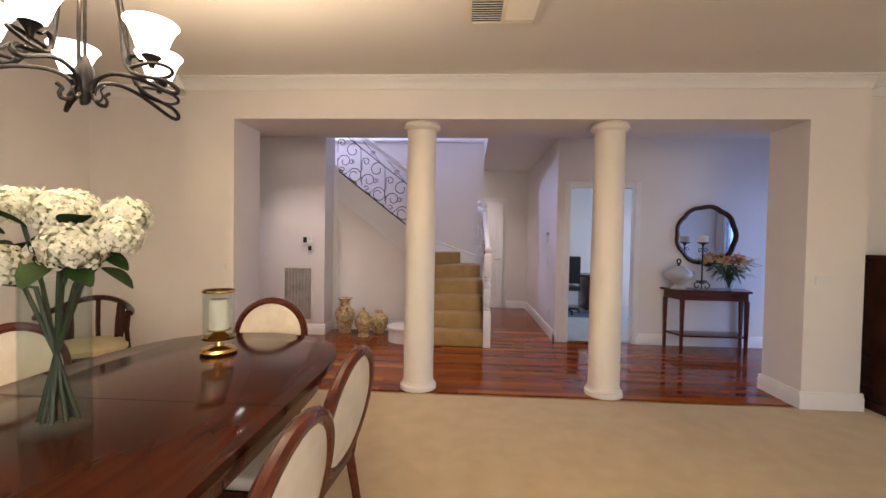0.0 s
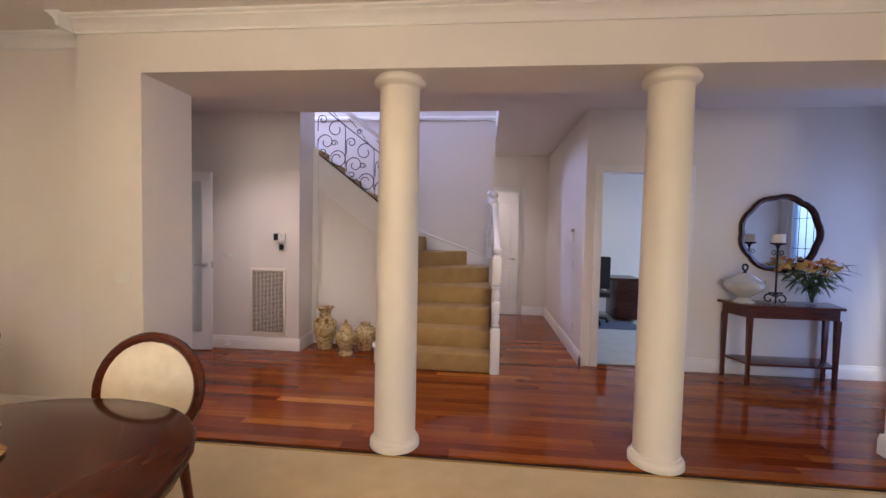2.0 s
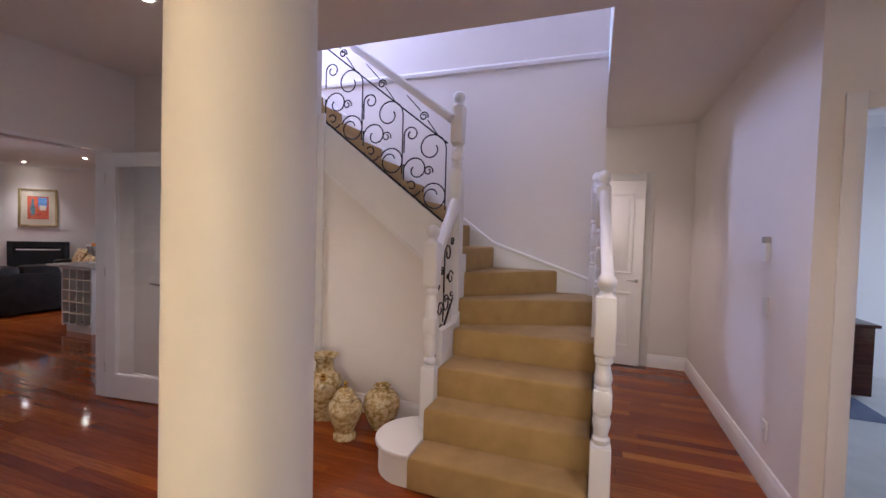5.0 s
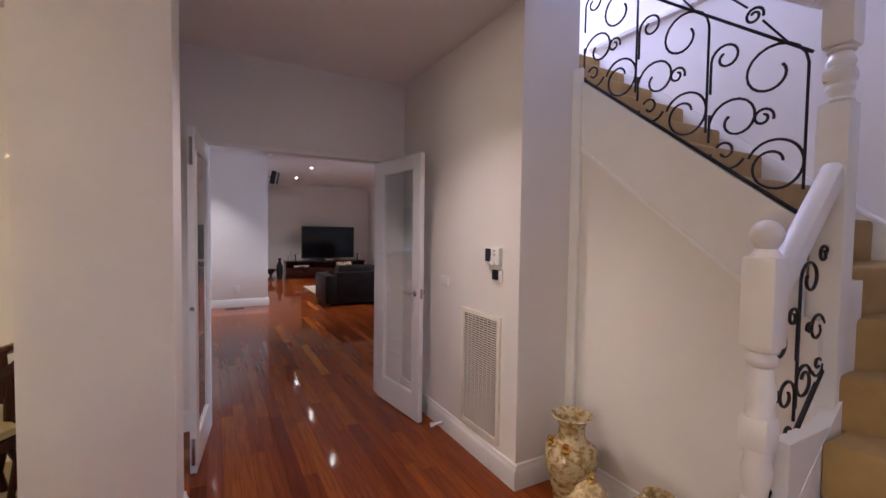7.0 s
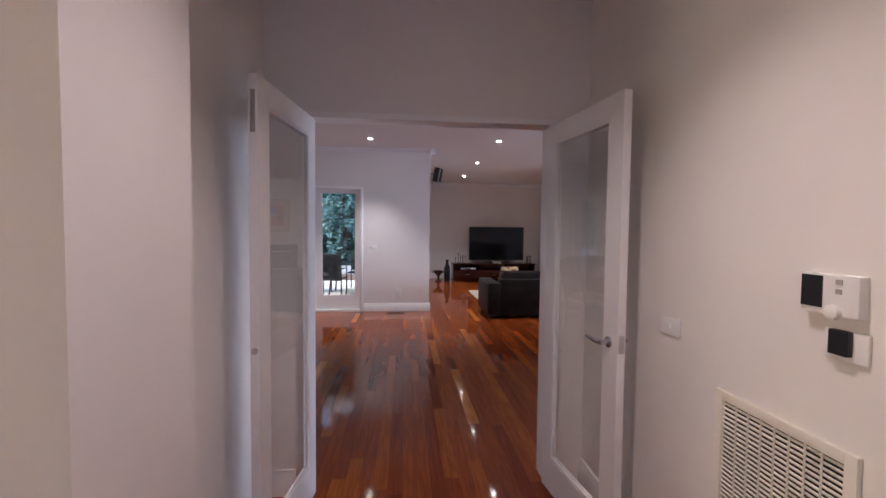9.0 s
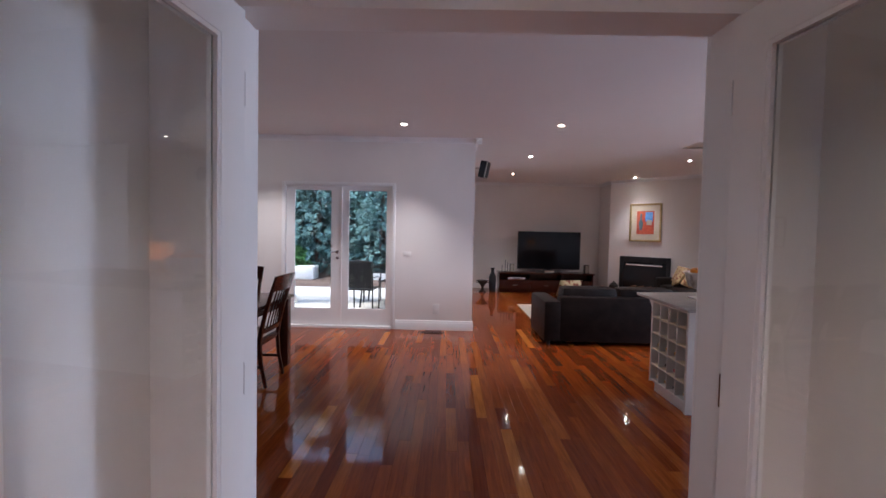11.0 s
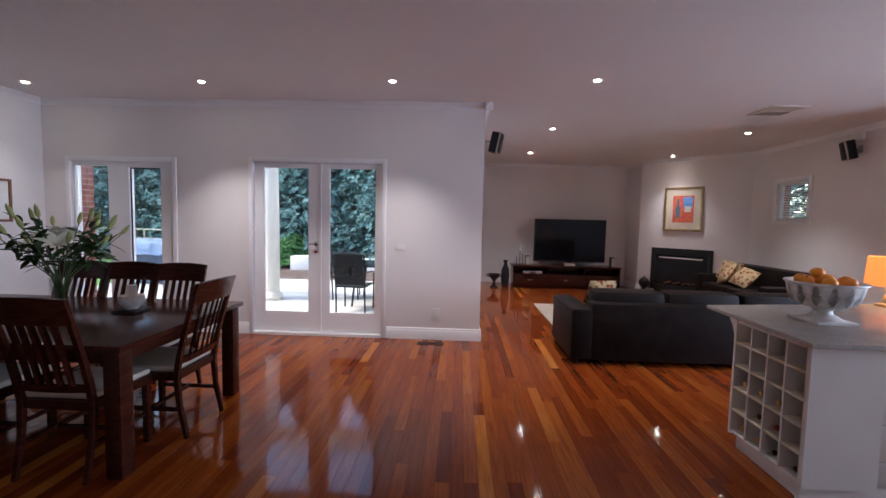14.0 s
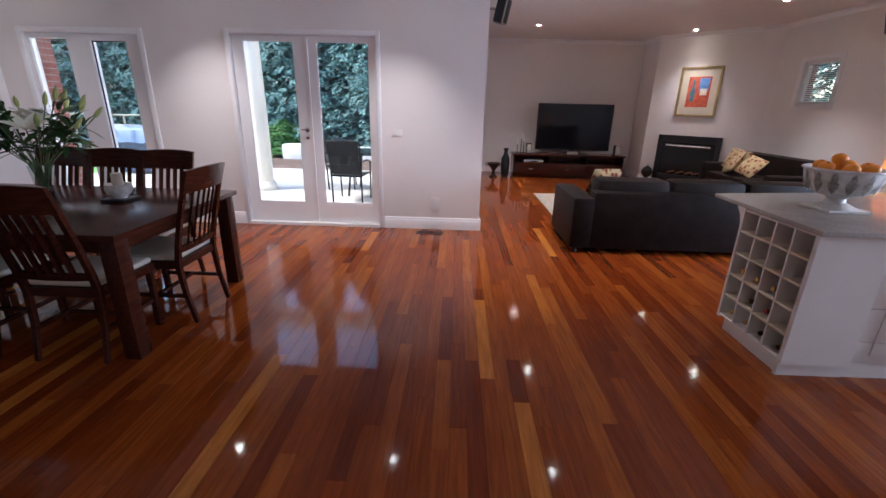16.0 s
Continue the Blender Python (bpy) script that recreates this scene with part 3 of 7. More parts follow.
part("inner_string", prism([(5.84, 0.19), (6.44, 0.19), (6.44, 0.95), (5.90, 0.47), (5.84, 0.40)], -0.605, -0.548, m=Matrix(((0, 0, 1, 0), (1, 0, 0, 0), (0, 1, 0, 0), (0, 0, 0, 1)))), TRIM, stairs)
part("carriage", boxes((-0.56, 5.52, 0.0, 0.40, 7.15, 0.16), (-0.56, 6.45, 0.16, 0.40, 7.15, 0.55), (-1.79, 6.33, 0.0, -0.6, 7.18, 1.0)), TRIM, stairs)


def newel_post(x, y, z0, h, square_low):
    """Square newel with turned vases either side of a small block, and a ball top."""
    post = part("newel_post", boxes((-0.048, -0.048, 0, 0.048, 0.048, square_low), bevel=0.010), TRIM, stairs, "white turned newel post", pose(x, y, z0))
    part("upper_block", boxes((-0.048, -0.048, h - 0.392, 0.048, 0.048, h - 0.112), bevel=0.014), TRIM, post)
    a, b = square_low, h - 0.392
    m = (a + b) / 2
    hb = min(0.055, (b - a) * 0.13)
    part("middle_block", boxes((-0.044, -0.044, m - hb, 0.044, 0.044, m + hb), bevel=0.020), TRIM, post)

    def vase(lo, hi, flip):
        q = hi - lo
        prof = [(0.044, 0.0), (0.044, 0.06), (0.034, 0.10), (0.042, 0.16), (0.042, 0.24), (0.031, 0.30), (0.034, 0.42), (0.042, 0.60), (0.043, 0.70), (0.036, 0.84), (0.040, 0.88), (0.040, 0.96), (0.036, 1.0)]
        rows = [(r, lo + u * q) for r, u in prof]
        return [(r, hi - (z - lo)) for r, z in rows[::-1]] if flip else rows
    part("turning", lathe(vase(a - 0.008, m - hb + 0.01, False), 24), TRIM, post)
    part("turning", lathe(vase(m + hb - 0.01, b + 0.008, True), 24), TRIM, post)
    top = [(0.046, h - 0.118), (0.036, h - 0.100), (0.028, h - 0.088), (0.034, h - 0.078)]
    top += [(max(0.045 * math.sin(radians(q)), 0.002), h - 0.045 - 0.045 * math.cos(radians(q))) for q in range(40, 181, 14)]
    part("ball", lathe(top, 24), TRIM, post)
    return post


newel_post(-0.59, 5.87, 0.195, 1.314, 0.39)
newel_post(-0.605, 6.37, 0.75, 1.78, 1.19)
newel_post(0.462, 5.46, 0.0, 1.29, 0.46)
newel_post(0.445, 6.43, 0.70, 1.22, 0.42)
newel_post(0.40, 7.12, 0.85, 1.16, 0.36)


def handrail(a, b):
    d = Vector(b) - Vector(a)
    m = look(a, b) @ pose(0, 0, 0, 0, 0, 0)
    bm = bmesh.new()
    prof = [(-0.032, -0.03), (0.032, -0.03), (0.034, 0.0), (0.030, 0.022), (0.015, 0.032), (-0.015, 0.032), (-0.030, 0.022), (-0.034, 0.0)]
    prism(prof, -d.length, 0, bm=bm, m=m)
    part("handrail", bm, TRIM, stairs, "white moulded handrail")


handrail((-0.587, 5.90, 1.28), (-0.60, 6.34, 1.70))
handrail((-0.64, 6.30, 2.31), (-2.0, 6.30, 2.31 + 0.74 * 1.36))
handrail((0.47, 5.49, 1.17), (0.447, 6.41, 1.76))
handrail((0.445, 6.46, 1.78), (0.40, 7.10, 1.87))


def scrollwork(x0, z0, x1, z1, height, panels, y, parent, axis="x"):
    """A raked wrought-iron panel: in each bay, pairs of arched scrolls that curl in from the uprights."""
    w, rake = abs(x1 - x0) / panels, (z1 - z0) / abs(x1 - x0)
    sg = 1 if x1 > x0 else -1

    def at(u, v):
        """u along the rake from the low end; v up from the bottom bar."""
        p, z = x0 + sg * u, z0 + rake * u + v
        return (p, y, z) if axis == "x" else (y, p, z)

    def bar(pts, r=0.0055):
        part("scroll_bar", tube([at(u, v) for u, v in pts], r, 6), IRON, parent, "black wrought-iron scroll")

    def curl(u, v, r0, r1, a0, a1, tail=()):
        """A round scroll about (u, v), upright in spite of the rake."""
        pts = [(u + px, v + pz - rake * px) for px, pz in spiral(0, 0, r0, r1, a0, a1, 20)]
        bar(list(tail) + pts)

    span = w * panels
    bar([(0, 0), (span, 0)], 0.009)
    bar([(0, height), (span, height)], 0.0065)
    h = height
    for k in range(panels):
        c = k * w
        # uprights sweep up from the bottom ring to an arch under the top bar
        curl(c + 0.36 * w, 0.78 * h, 0.33 * w, 0.12 * w, 180, -210, [(c + 0.03 * w, 0.16 * h), (c + 0.03 * w, 0.70 * h)])
        curl(c + 0.82 * w, 0.76 * h, 0.17 * w, 0.06 * w, 0, 420, [(c + 0.99 * w, 0.45 * h), (c + 0.99 * w, 0.66 * h)])
        # lower pair: wide arch from the far upright, ring above the bottom bar, pigtails between
        curl(c + 0.70 * w, 0.36 * h, 0.29 * w, 0.09 * w, 0, 400, [(c + 0.99 * w, 0.10 * h), (c + 0.99 * w, 0.30 * h)])
        curl(c + 0.30 * w, 0.21 * h, 0.27 * w, 0.26 * w, 250, 20)
        curl(c + 0.30 * w, 0.21 * h, 0.27 * w, 0.09 * w, 250, 520)
        curl(c + 0.42 * w, 0.47 * h, 0.11 * w, 0.035 * w, 200, -260)
        curl(c + 0.76 * w, 0.12 * h, 0.20 * w, 0.19 * w, 0, -150)
        curl(c + 0.80 * w, 0.11 * h, 0.11 * w, 0.05 * w, 30, 330)
        # small scrolls on a slanting stem between the top bar and the handrail
        curl(c + 0.55 * w, 1.10 * h, 0.10 * w, 0.03 * w, 200, -330)
        bar([(c + 0.20 * w, 1.0 * h), (c + 0.46 * w, 1.09 * h)], 0.0045)
        bar([(c + 0.62 * w, 1.14 * h), (c + 0.95 * w, 1.20 * h)], 0.0045)


scrollwork(-0.66, 1.53, -1.75, 1.53 + SLOPE * 1.09, 0.60, 3, 6.298, stairs)
scrollwork(5.92, 0.56, 6.33, 0.98, 0.60, 2, -0.60, stairs, "y")
scrollwork(5.55, 0.50, 6.38, 1.10, 0.52, 3, 0.455, stairs, "y")


# ---- doors ----
def glazed_door(m, flip, latch):
    """A white framed leaf with one tall clear pane; hinge edge on local x = 0, leaf along +x."""
    w, h, t = 0.665, 2.045, 0.036
    d = thing("door", m, "open white framed glass door with chrome lever handle" if latch else "open white framed glass door with edge bolts", "door", "double glass doors")
    part("frame", boxes((0, -t / 2, 0.012, 0.095, t / 2, h), (w - 0.095, -t / 2, 0.012, w, t / 2, h), (0.095, -t / 2, 0.012, w - 0.095, t / 2, 0.20), (0.095, -t / 2, h - 0.10, w - 0.095, t / 2, h)), TRIM, d)
    bead = bmesh.new()
    for s in (-1, 1):
        y0, y1 = sorted((s * 0.004, s * 0.016))
        for r in ((0.095, 0.20, 0.107, h - 0.10), (w - 0.107, 0.20, w - 0.095, h - 0.10), (0.107, 0.20, w - 0.107, 0.212), (0.107, h - 0.112, w - 0.107, h - 0.10)):
            box(bead, r[0], y0, r[1], r[2], y1, r[3])
    part("glazing_bead", bead, TRIM, d)
    pane = part("pane", boxes((0.095, -0.003, 0.20, w - 0.095, 0.003, h - 0.10)), PANE, d, "clear glass pane")
    pane.visible_shadow = False
    if latch:
        for s in (-1, 1):
            hd = part("handle", lathe([(0.024, 0), (0.024, 0.006), (0.010, 0.008), (0.010, 0.045)], 20, m=pose(w - 0.06, s * t / 2, 0.99, -90 * s)), CHROME, d, "chrome lever handle")
            part("lever", tube([(w - 0.06, s * (t / 2 + 0.045), 0.99), (w - 0.09, s * (t / 2 + 0.048), 0.99), (w - 0.17, s * (t / 2 + 0.042), 0.995)], [0.010, 0.009, 0.007], 10), CHROME, hd)
        part("latch", boxes((w, -0.012, 0.955, w + 0.002, 0.012, 1.03)), CHROME, d)
    else:
        for z0, z1 in ((0.06, 0.22), (h - 0.22, h - 0.06)):
            part("flush_bolt", boxes((w, -0.009, z0, w + 0.003, 0.009, z1)), CHROME, d, "metal flush bolt")
        part("strike", lathe([(0.013, 0), (0.013, 0.004)], 16, m=pose(w, 0, 0.99, 0, 90)), CHROME, d)
    for z in (0.22, 1.02, 1.80):
        part("hinge", boxes((-0.012, -0.012, z, 0.002, 0.012, z + 0.09)), CHROME, d)
    return d


glazed_door(pose(-3.425, 4.345, 0, 0, 0, -6.5), 1, False)
glazed_door(pose(-3.425, 5.66, 0, 0, 0, 7.5), -1, True)
stop = thing("door_stop", pose(-2.62, 5.86, 0.05), "white tubular door stop on the skirting board", "door stop")
part("bar", lathe([(0.011, 0), (0.011, 0.075)], 14, m=pose(0, 0, 0, 90)), TRIM, stop)
part("tip", lathe([(0.016, 0.07), (0.018, 0.075), (0.018, 0.092), (0.015, 0.096)], 14, m=pose(0, 0, 0, 90)), PLASTIC, stop)


def panel_door(m, w, h):
    d = thing("door", m, "white four-panel interior door with chrome lever, slightly open", "door")
    bm = boxes((0, 0, 0.01, w, 0.035, h))
    part("leaf", bm, TRIM, d)
    for x0, x1 in ((0.11, w / 2 - 0.05), (w / 2 + 0.05, w - 0.11)):
        for z0, z1 in ((0.22, 0.85), (1.06, h - 0.14)):
            pb = bmesh.new()
            for r in ((x0, z0, x0 + 0.02, z1), (x1 - 0.02, z0, x1, z1), (x0 + 0.02, z0, x1 - 0.02, z0 + 0.02), (x0 + 0.02, z1 - 0.02, x1 - 0.02, z1)):
                box(pb, r[0], -0.010, r[1], r[2], -0.0005, r[3], bevel=0.003)
            box(pb, x0 + 0.05, -0.007, z0 + 0.05, x1 - 0.05, -0.0005, z1 - 0.05, bevel=0.003)
            part("panel", pb, TRIM, d)
    hd = part("handle", lathe([(0.025, 0), (0.025, 0.006), (0.010, 0.008), (0.010, 0.05)], 20, m=pose(w - 0.06, 0, 0.98, 90)), CHROME, d, "chrome lever handle")
    part("lever", tube([(w - 0.06, -0.05, 0.98), (w - 0.09, -0.052, 0.98), (w - 0.17, -0.046, 0.985)], [0.010, 0.009, 0.007], 10), CHROME, hd)
    return d


panel_door(pose(0.07, 8.60, 0, 0, 0, -3), 0.84, 2.12)


# ---- hall things ----
def vase_glaze(name, dark):
    m, nt, b = material(name)
    mp = coords(nt)
    v = nt.nodes.new("ShaderNodeTexVoronoi")
    v.inputs["Scale"].default_value = 34
    nt.links.new(mp.outputs[0], v.inputs["Vector"])
    n = noise_tex(nt, mp, 26, 5, 0.7)
    r = ramp(nt, [(0.36, dark), (0.46, (0.40, 0.27, 0.09)), (0.56, (0.62, 0.52, 0.32)), (0.70, (0.46, 0.32, 0.11))])
    nt.links.new(n.outputs[0], r.inputs[0])
    mx = nt.nodes.new("ShaderNodeMixRGB")
    mx.blend_type = "MULTIPLY"
    mx.inputs[0].default_value = 0.6
    r2 = ramp(nt, [(0.03, (0.55, 0.42, 0.25)), (0.12, (1, 1, 1))])
    nt.links.new(v.outputs["Distance"], r2.inputs[0])
    nt.links.new(r.outputs[0], mx.inputs[1])
    nt.links.new(r2.outputs[0], mx.inputs[2])
    nt.links.new(mx.outputs[0], b.inputs["Base Color"])
    b.inputs["Roughness"].default_value = 0.12
    b.inputs["Coat Weight"].default_value = 0.4
    return m


GLAZE = vase_glaze("gilt_floral_glaze", (0.20, 0.13, 0.05))
GLAZE2 = vase_glaze("silver_floral_glaze", (0.30, 0.22, 0.13))
GOLD = surface("gilt", (0.62, 0.40, 0.10), (0.75, 0.52, 0.16), 12, 0.2, metal=1.0, relief=0.02)
v = thing("floor_vase", pose(-1.54, 6.06, 0) @ Matrix.Diagonal((1.10, 1.10, 0.85, 1)), "tall gilt floral porcelain floor vase with flared neck", "vase", "porcelain vases by the stairs")
part("body", lathe([(0.075, 0), (0.078, 0.02), (0.088, 0.10), (0.118, 0.24), (0.128, 0.32), (0.118, 0.38), (0.075, 0.425), (0.063, 0.45), (0.062, 0.52), (0.080, 0.56), (0.100, 0.58), (0.094, 0.585), (0.070, 0.565), (0.050, 0.53), (0.05, 0.45)], 40), GLAZE, v)
for s in (-1, 1):
    part("handle", lathe([(0.004, -0.03), (0.018, -0.02), (0.022, -0.005), (0.012, 0.006), (0.018, 0.018), (0.016, 0.03), (0.004, 0.036)], 14, m=pose(0.05 * s, -0.085, 0.41)), GOLD, v, "gilded ring handle")
v = thing("ginger_jar", pose(-1.215, 5.85, 0) @ Matrix.Diagonal((1.10, 1.10, 0.90, 1)), "lidded silver floral ginger jar with gilt finial", "vase", "porcelain vases by the stairs")
part("body", lathe([(0.072, 0), (0.074, 0.03), (0.062, 0.055), (0.075, 0.10), (0.105, 0.18), (0.112, 0.235), (0.10, 0.28), (0.07, 0.305), (0.06, 0.31)], 40), GLAZE2, v)
part("lid", lathe([(0.075, 0.306), (0.078, 0.318), (0.066, 0.335), (0.060, 0.36), (0.035, 0.385), (0.015, 0.392)], 32), GLAZE2, v)
part("finial", lathe([(0.012, 0.388), (0.018, 0.40), (0.010, 0.415), (0.016, 0.43), (0.004, 0.448)], 16), GOLD, v)
v = thing("round_vase", pose(-1.055, 6.09, 0) @ Matrix.Diagonal((1.06, 1.06, 0.92, 1)), "round gilt floral porcelain vase with narrow neck", "vase", "porcelain vases by the stairs")
part("body", lathe([(0.070, 0), (0.075, 0.02), (0.112, 0.10), (0.130, 0.18), (0.122, 0.25), (0.085, 0.30), (0.052, 0.315), (0.050, 0.33), (0.062, 0.345), (0.056, 0.348), (0.042, 0.33), (0.04, 0.30)], 40), GLAZE, v)

# return-air grille in the nib wall
g = thing("return_air_grille", pose(-2.165, 5.885, 0.178), "cream return-air grille with fine slats set in the wall", "vent")
gw, gh = 0.22, 0.775
part("frame", boxes((-gw, -0.016, 0, -gw + 0.03, 0, gh), (gw - 0.03, -0.016, 0, gw, 0, gh), (-gw + 0.03, -0.016, 0, gw - 0.03, 0, 0.03), (-gw + 0.03, -0.016, gh - 0.03, gw - 0.03, 0, gh), bevel=0.003), CREAM, g)
part("backing", boxes((-gw + 0.03, -0.004, 0.03, gw - 0.03, -0.001, gh - 0.03)), DARK, g, "dark duct behind the slats")
first = None
for k in range(48):
    z = 0.036 + k * (gh - 0.072) / 47
    if first is None:
        first = part("slat", boxes((-gw + 0.03, -0.012, -0.0025, gw - 0.03, -0.006, 0.0025)), CREAM, g, "", pose(0, 0, z, 25))
    else:
        clone(first, g, pose(0, 0, z, 25))
for k in range(7):
    part("rib", boxes((-0.135 + 0.045 * k, -0.0145, 0.03, -0.130 + 0.045 * k, -0.012, gh - 0.03)), CREAM, g)

st = thing("thermostat", pose(-2.015, 5.885, 1.272), "white wall thermostat with dark display and dial", "thermostat")
part("case", boxes((-0.075, -0.028, -0.005, 0.065, 0, 0.095), bevel=0.006), PLASTIC, st)
part("display", boxes((-0.070, -0.032, 0.012, -0.018, -0.028, 0.090)), BLACKPL, st, "dark display")
part("dial", lathe([(0.018, 0), (0.017, 0.012), (0.013, 0.014)], 20, m=pose(0.012, -0.028, 0.006, 90)), PLASTIC, st)
for z in (0.050, 0.072):
    part("button", boxes((0.014, -0.031, z, 0.028, -0.028, z + 0.012)), GREY, st)
st = thing("alarm_keypad", pose(-1.99, 5.885, 1.165), "small wall plate with a black sensor below the thermostat", "sensor")
part("plate", boxes((-0.05, -0.010, 0.0, 0.05, 0, 0.07), bevel=0.003), PLASTIC, st)
part("sensor", boxes((-0.028, -0.026, 0.012, 0.018, -0.010, 0.072), bevel=0.003), BLACKPL, st)


def wall_plate(m, w, h, label, gang=1, name="light_switch"):
    p = thing(name, m, label, "switch")
    part("plate", boxes((-w / 2, -0.010, -h / 2, w / 2, 0, h / 2), bevel=0.003), PLASTIC, p)
    for k in range(gang):
        x = (k - (gang - 1) / 2) * 0.03
        part("rocker", boxes((x - 0.007, -0.014, -0.012, x + 0.007, -0.010, 0.012), bevel=0.001), PLASTIC, p)
    return p


wall_plate(pose(-2.645, 5.885, 1.10), 0.115, 0.072, "white plastic light switch on the hall wall")
wall_plate(pose(-2.03, 3.775, 1.08), 0.115, 0.075, "white plastic double light switch on the dining wall", 2)
wall_plate(pose(3.15, 3.775, 1.08), 0.115, 0.075, "white plastic double light switch on the dining wall", 2)
wall_plate(pose(1.40, 6.42, 1.06, 0, 0, -90), 0.072, 0.115, "white plastic light switch in the corridor")
wall_plate(pose(1.40, 6.33, 0.33, 0, 0, -90), 0.072, 0.115, "white plastic power point in the corridor", name="power_point")
k = thing("intercom", pose(1.40, 6.42, 1.34, 0, 0, -90), "small cream wall control with grey cap", "intercom")
part("case", boxes((-0.035, -0.03, 0, 0.035, 0, 0.11), bevel=0.005), PLASTIC, k)
part("cap", boxes((-0.03, -0.032, 0.11, 0.03, 0, 0.15), bevel=0.004), GREY, k)

# console table under the mirror
t = thing("console_table", pose(3.31, 5.665, 0), "mahogany console table with low shelf, angled ends", "table")
top = [(-0.44, -0.16), (0.40, -0.16), (0.52, 0.18), (-0.52, 0.18)]
part("tabletop", prism([(x * 1.04, y * 1.08) for x, y in top], 0.755, 0.782, bevel=0.006), MAHOGANY, t)
part("apron", prism([(x * 0.96, y * 0.92) for x, y in top], 0.655, 0.755), MAHOGANY, t)
part("shelf", prism([(x * 0.92, y * 0.9) for x, y in top], 0.19, 0.212, bevel=0.004), MAHOGANY, t)
for x, y in top:
    lx, ly = x * 0.93, y * 0.85
    bm = bmesh.new()
    for z0, z1, r0, r1 in ((0, 0.06, 0.015, 0.020), (0.06, 0.655, 0.016, 0.024)):
        lathe([(r0 * 1.3, z0), (r1 * 1.3, z1)], 4, bm=bm, m=pose(lx, ly, 0, 0, 0, 45))
    part("leg", bm, MAHOGANY, t, "tapered mahogany leg")

mr = thing("wall_mirror", pose(3.345, 5.873, 1.475), "round mirror with scalloped dark wood frame on the wall", "mirror")


def scallop(r, n=96, k=9, amp=0.016):
    return [((r + amp * abs(math.cos(k * math.pi * j / n))) * math.cos(2 * math.pi * j / n), (r + amp * abs(math.cos(k * math.pi * j / n))) * math.sin(2 * math.pi * j / n)) for j in range(n)]


bm = bmesh.new()
n = 96
loops = []
for off, d in ((0.0, 0.0), (0.0, 0.03), (-0.02, 0.042), (-0.045, 0.034), (-0.055, 0.014), (-0.055, 0.004)):
    loops.append([bm.verts.new((x, -d, y)) for x, y in scallop(0.392 + off)])
for a, b in zip(loops, loops[1:]):
    for j in range(n):
        bm.faces.new((a[j], a[(j + 1) % n], b[(j + 1) % n], b[j]))
part("frame", bm, DARKWOOD, mr, "scalloped dark wooden frame")
part("glass", prism(scallop(0.342), 0.004, 0.008, m=pose(0, 0, 0, 90)), MIRROR, mr, "silvered mirror glass")

TUREEN = surface("cream_glazed_ceramic", (0.46, 0.43, 0.37), (0.56, 0.53, 0.46), 9, 0.15, relief=0.02, coat=0.3)
tu = thing("tureen", pose(2.90, 5.64, 0.782) @ Matrix.Diagonal((1.06, 1.06, 1.12, 1)), "cream glazed lidded tureen with loop finial", "tureen")
part("bowl", lathe([(0.085, 0), (0.09, 0.012), (0.06, 0.03), (0.045, 0.05), (0.075, 0.075), (0.14, 0.115), (0.162, 0.15), (0.158, 0.18)], 40), TUREEN, tu)
part("lid", lathe([(0.162, 0.181), (0.155, 0.19), (0.11, 0.225), (0.06, 0.25), (0.045, 0.262), (0.03, 0.265)], 40), TUREEN, tu)
part("finial", tube([(0.022 * math.cos(radians(a)), 0, 0.315 + 0.026 * math.sin(radians(a))) for a in range(0, 360, 24)], 0.009, 8, closed=True, bm=lathe([(0.028, 0.263), (0.014, 0.275), (0.012, 0.29)], 16)), IRON, tu, "dark ring finial")
for s in (-1, 1):
    part("handle", tube([(s * 0.15, 0, 0.15), (s * 0.178, 0, 0.165), (s * 0.182, 0, 0.195), (s * 0.165, 0, 0.20)], 0.008, 8), TUREEN, tu)

WAX = surface("ivory_candle_wax", (0.72, 0.68, 0.58), (0.78, 0.74, 0.65), 8, 0.5, relief=0.05)
cs = thing("candlestick", pose(3.19, 5.64, 0.782), "black wrought-iron candlestick with scrolled feet and cream candle", "candlestick")
part("stem", tube([(0, 0, 0.10), (0, 0, 0.59)], 0.009, 10), IRON, cs)
part("tray", lathe([(0.012, 0.55), (0.020, 0.575), (0.062, 0.590), (0.068, 0.598), (0.062, 0.602)], 24), IRON, cs)
part("candle", lathe([(0.058, 0.603), (0.058, 0.680), (0.053, 0.686)], 28), WAX, cs, "cream pillar candle")
for s_ in (-1, 1):
    part("scroll", tube([(s_ * (0.012 + px), 0, 0.46 + pz) for px, pz in spiral(0.022, 0.04, 0.030, 0.010, 200, -220, 16)], 0.0045, 6), IRON, cs)
for a in (0, 120, 240):
    pts = [(0.012, 0.11)] + [(px, pz) for px, pz in spiral(0.06, 0.045, 0.05, 0.018, 150, -190, 16)]
    part("foot", tube([(x * math.cos(radians(a)), x * math.sin(radians(a)), z) for x, z in pts], 0.007, 6), IRON, cs, "scrolled iron foot")
part("collar", boxes((-0.06, -0.012, 0.10, 0.06, 0.012, 0.115)), IRON, cs)

LEAF = surface("green_leaf", (0.035, 0.075, 0.018), (0.07, 0.13, 0.035), 30, 0.4, relief=0.1)
STEM = surface("green_stem", (0.05, 0.09, 0.03), (0.09, 0.14, 0.05), 30, 0.5, relief=0.05)


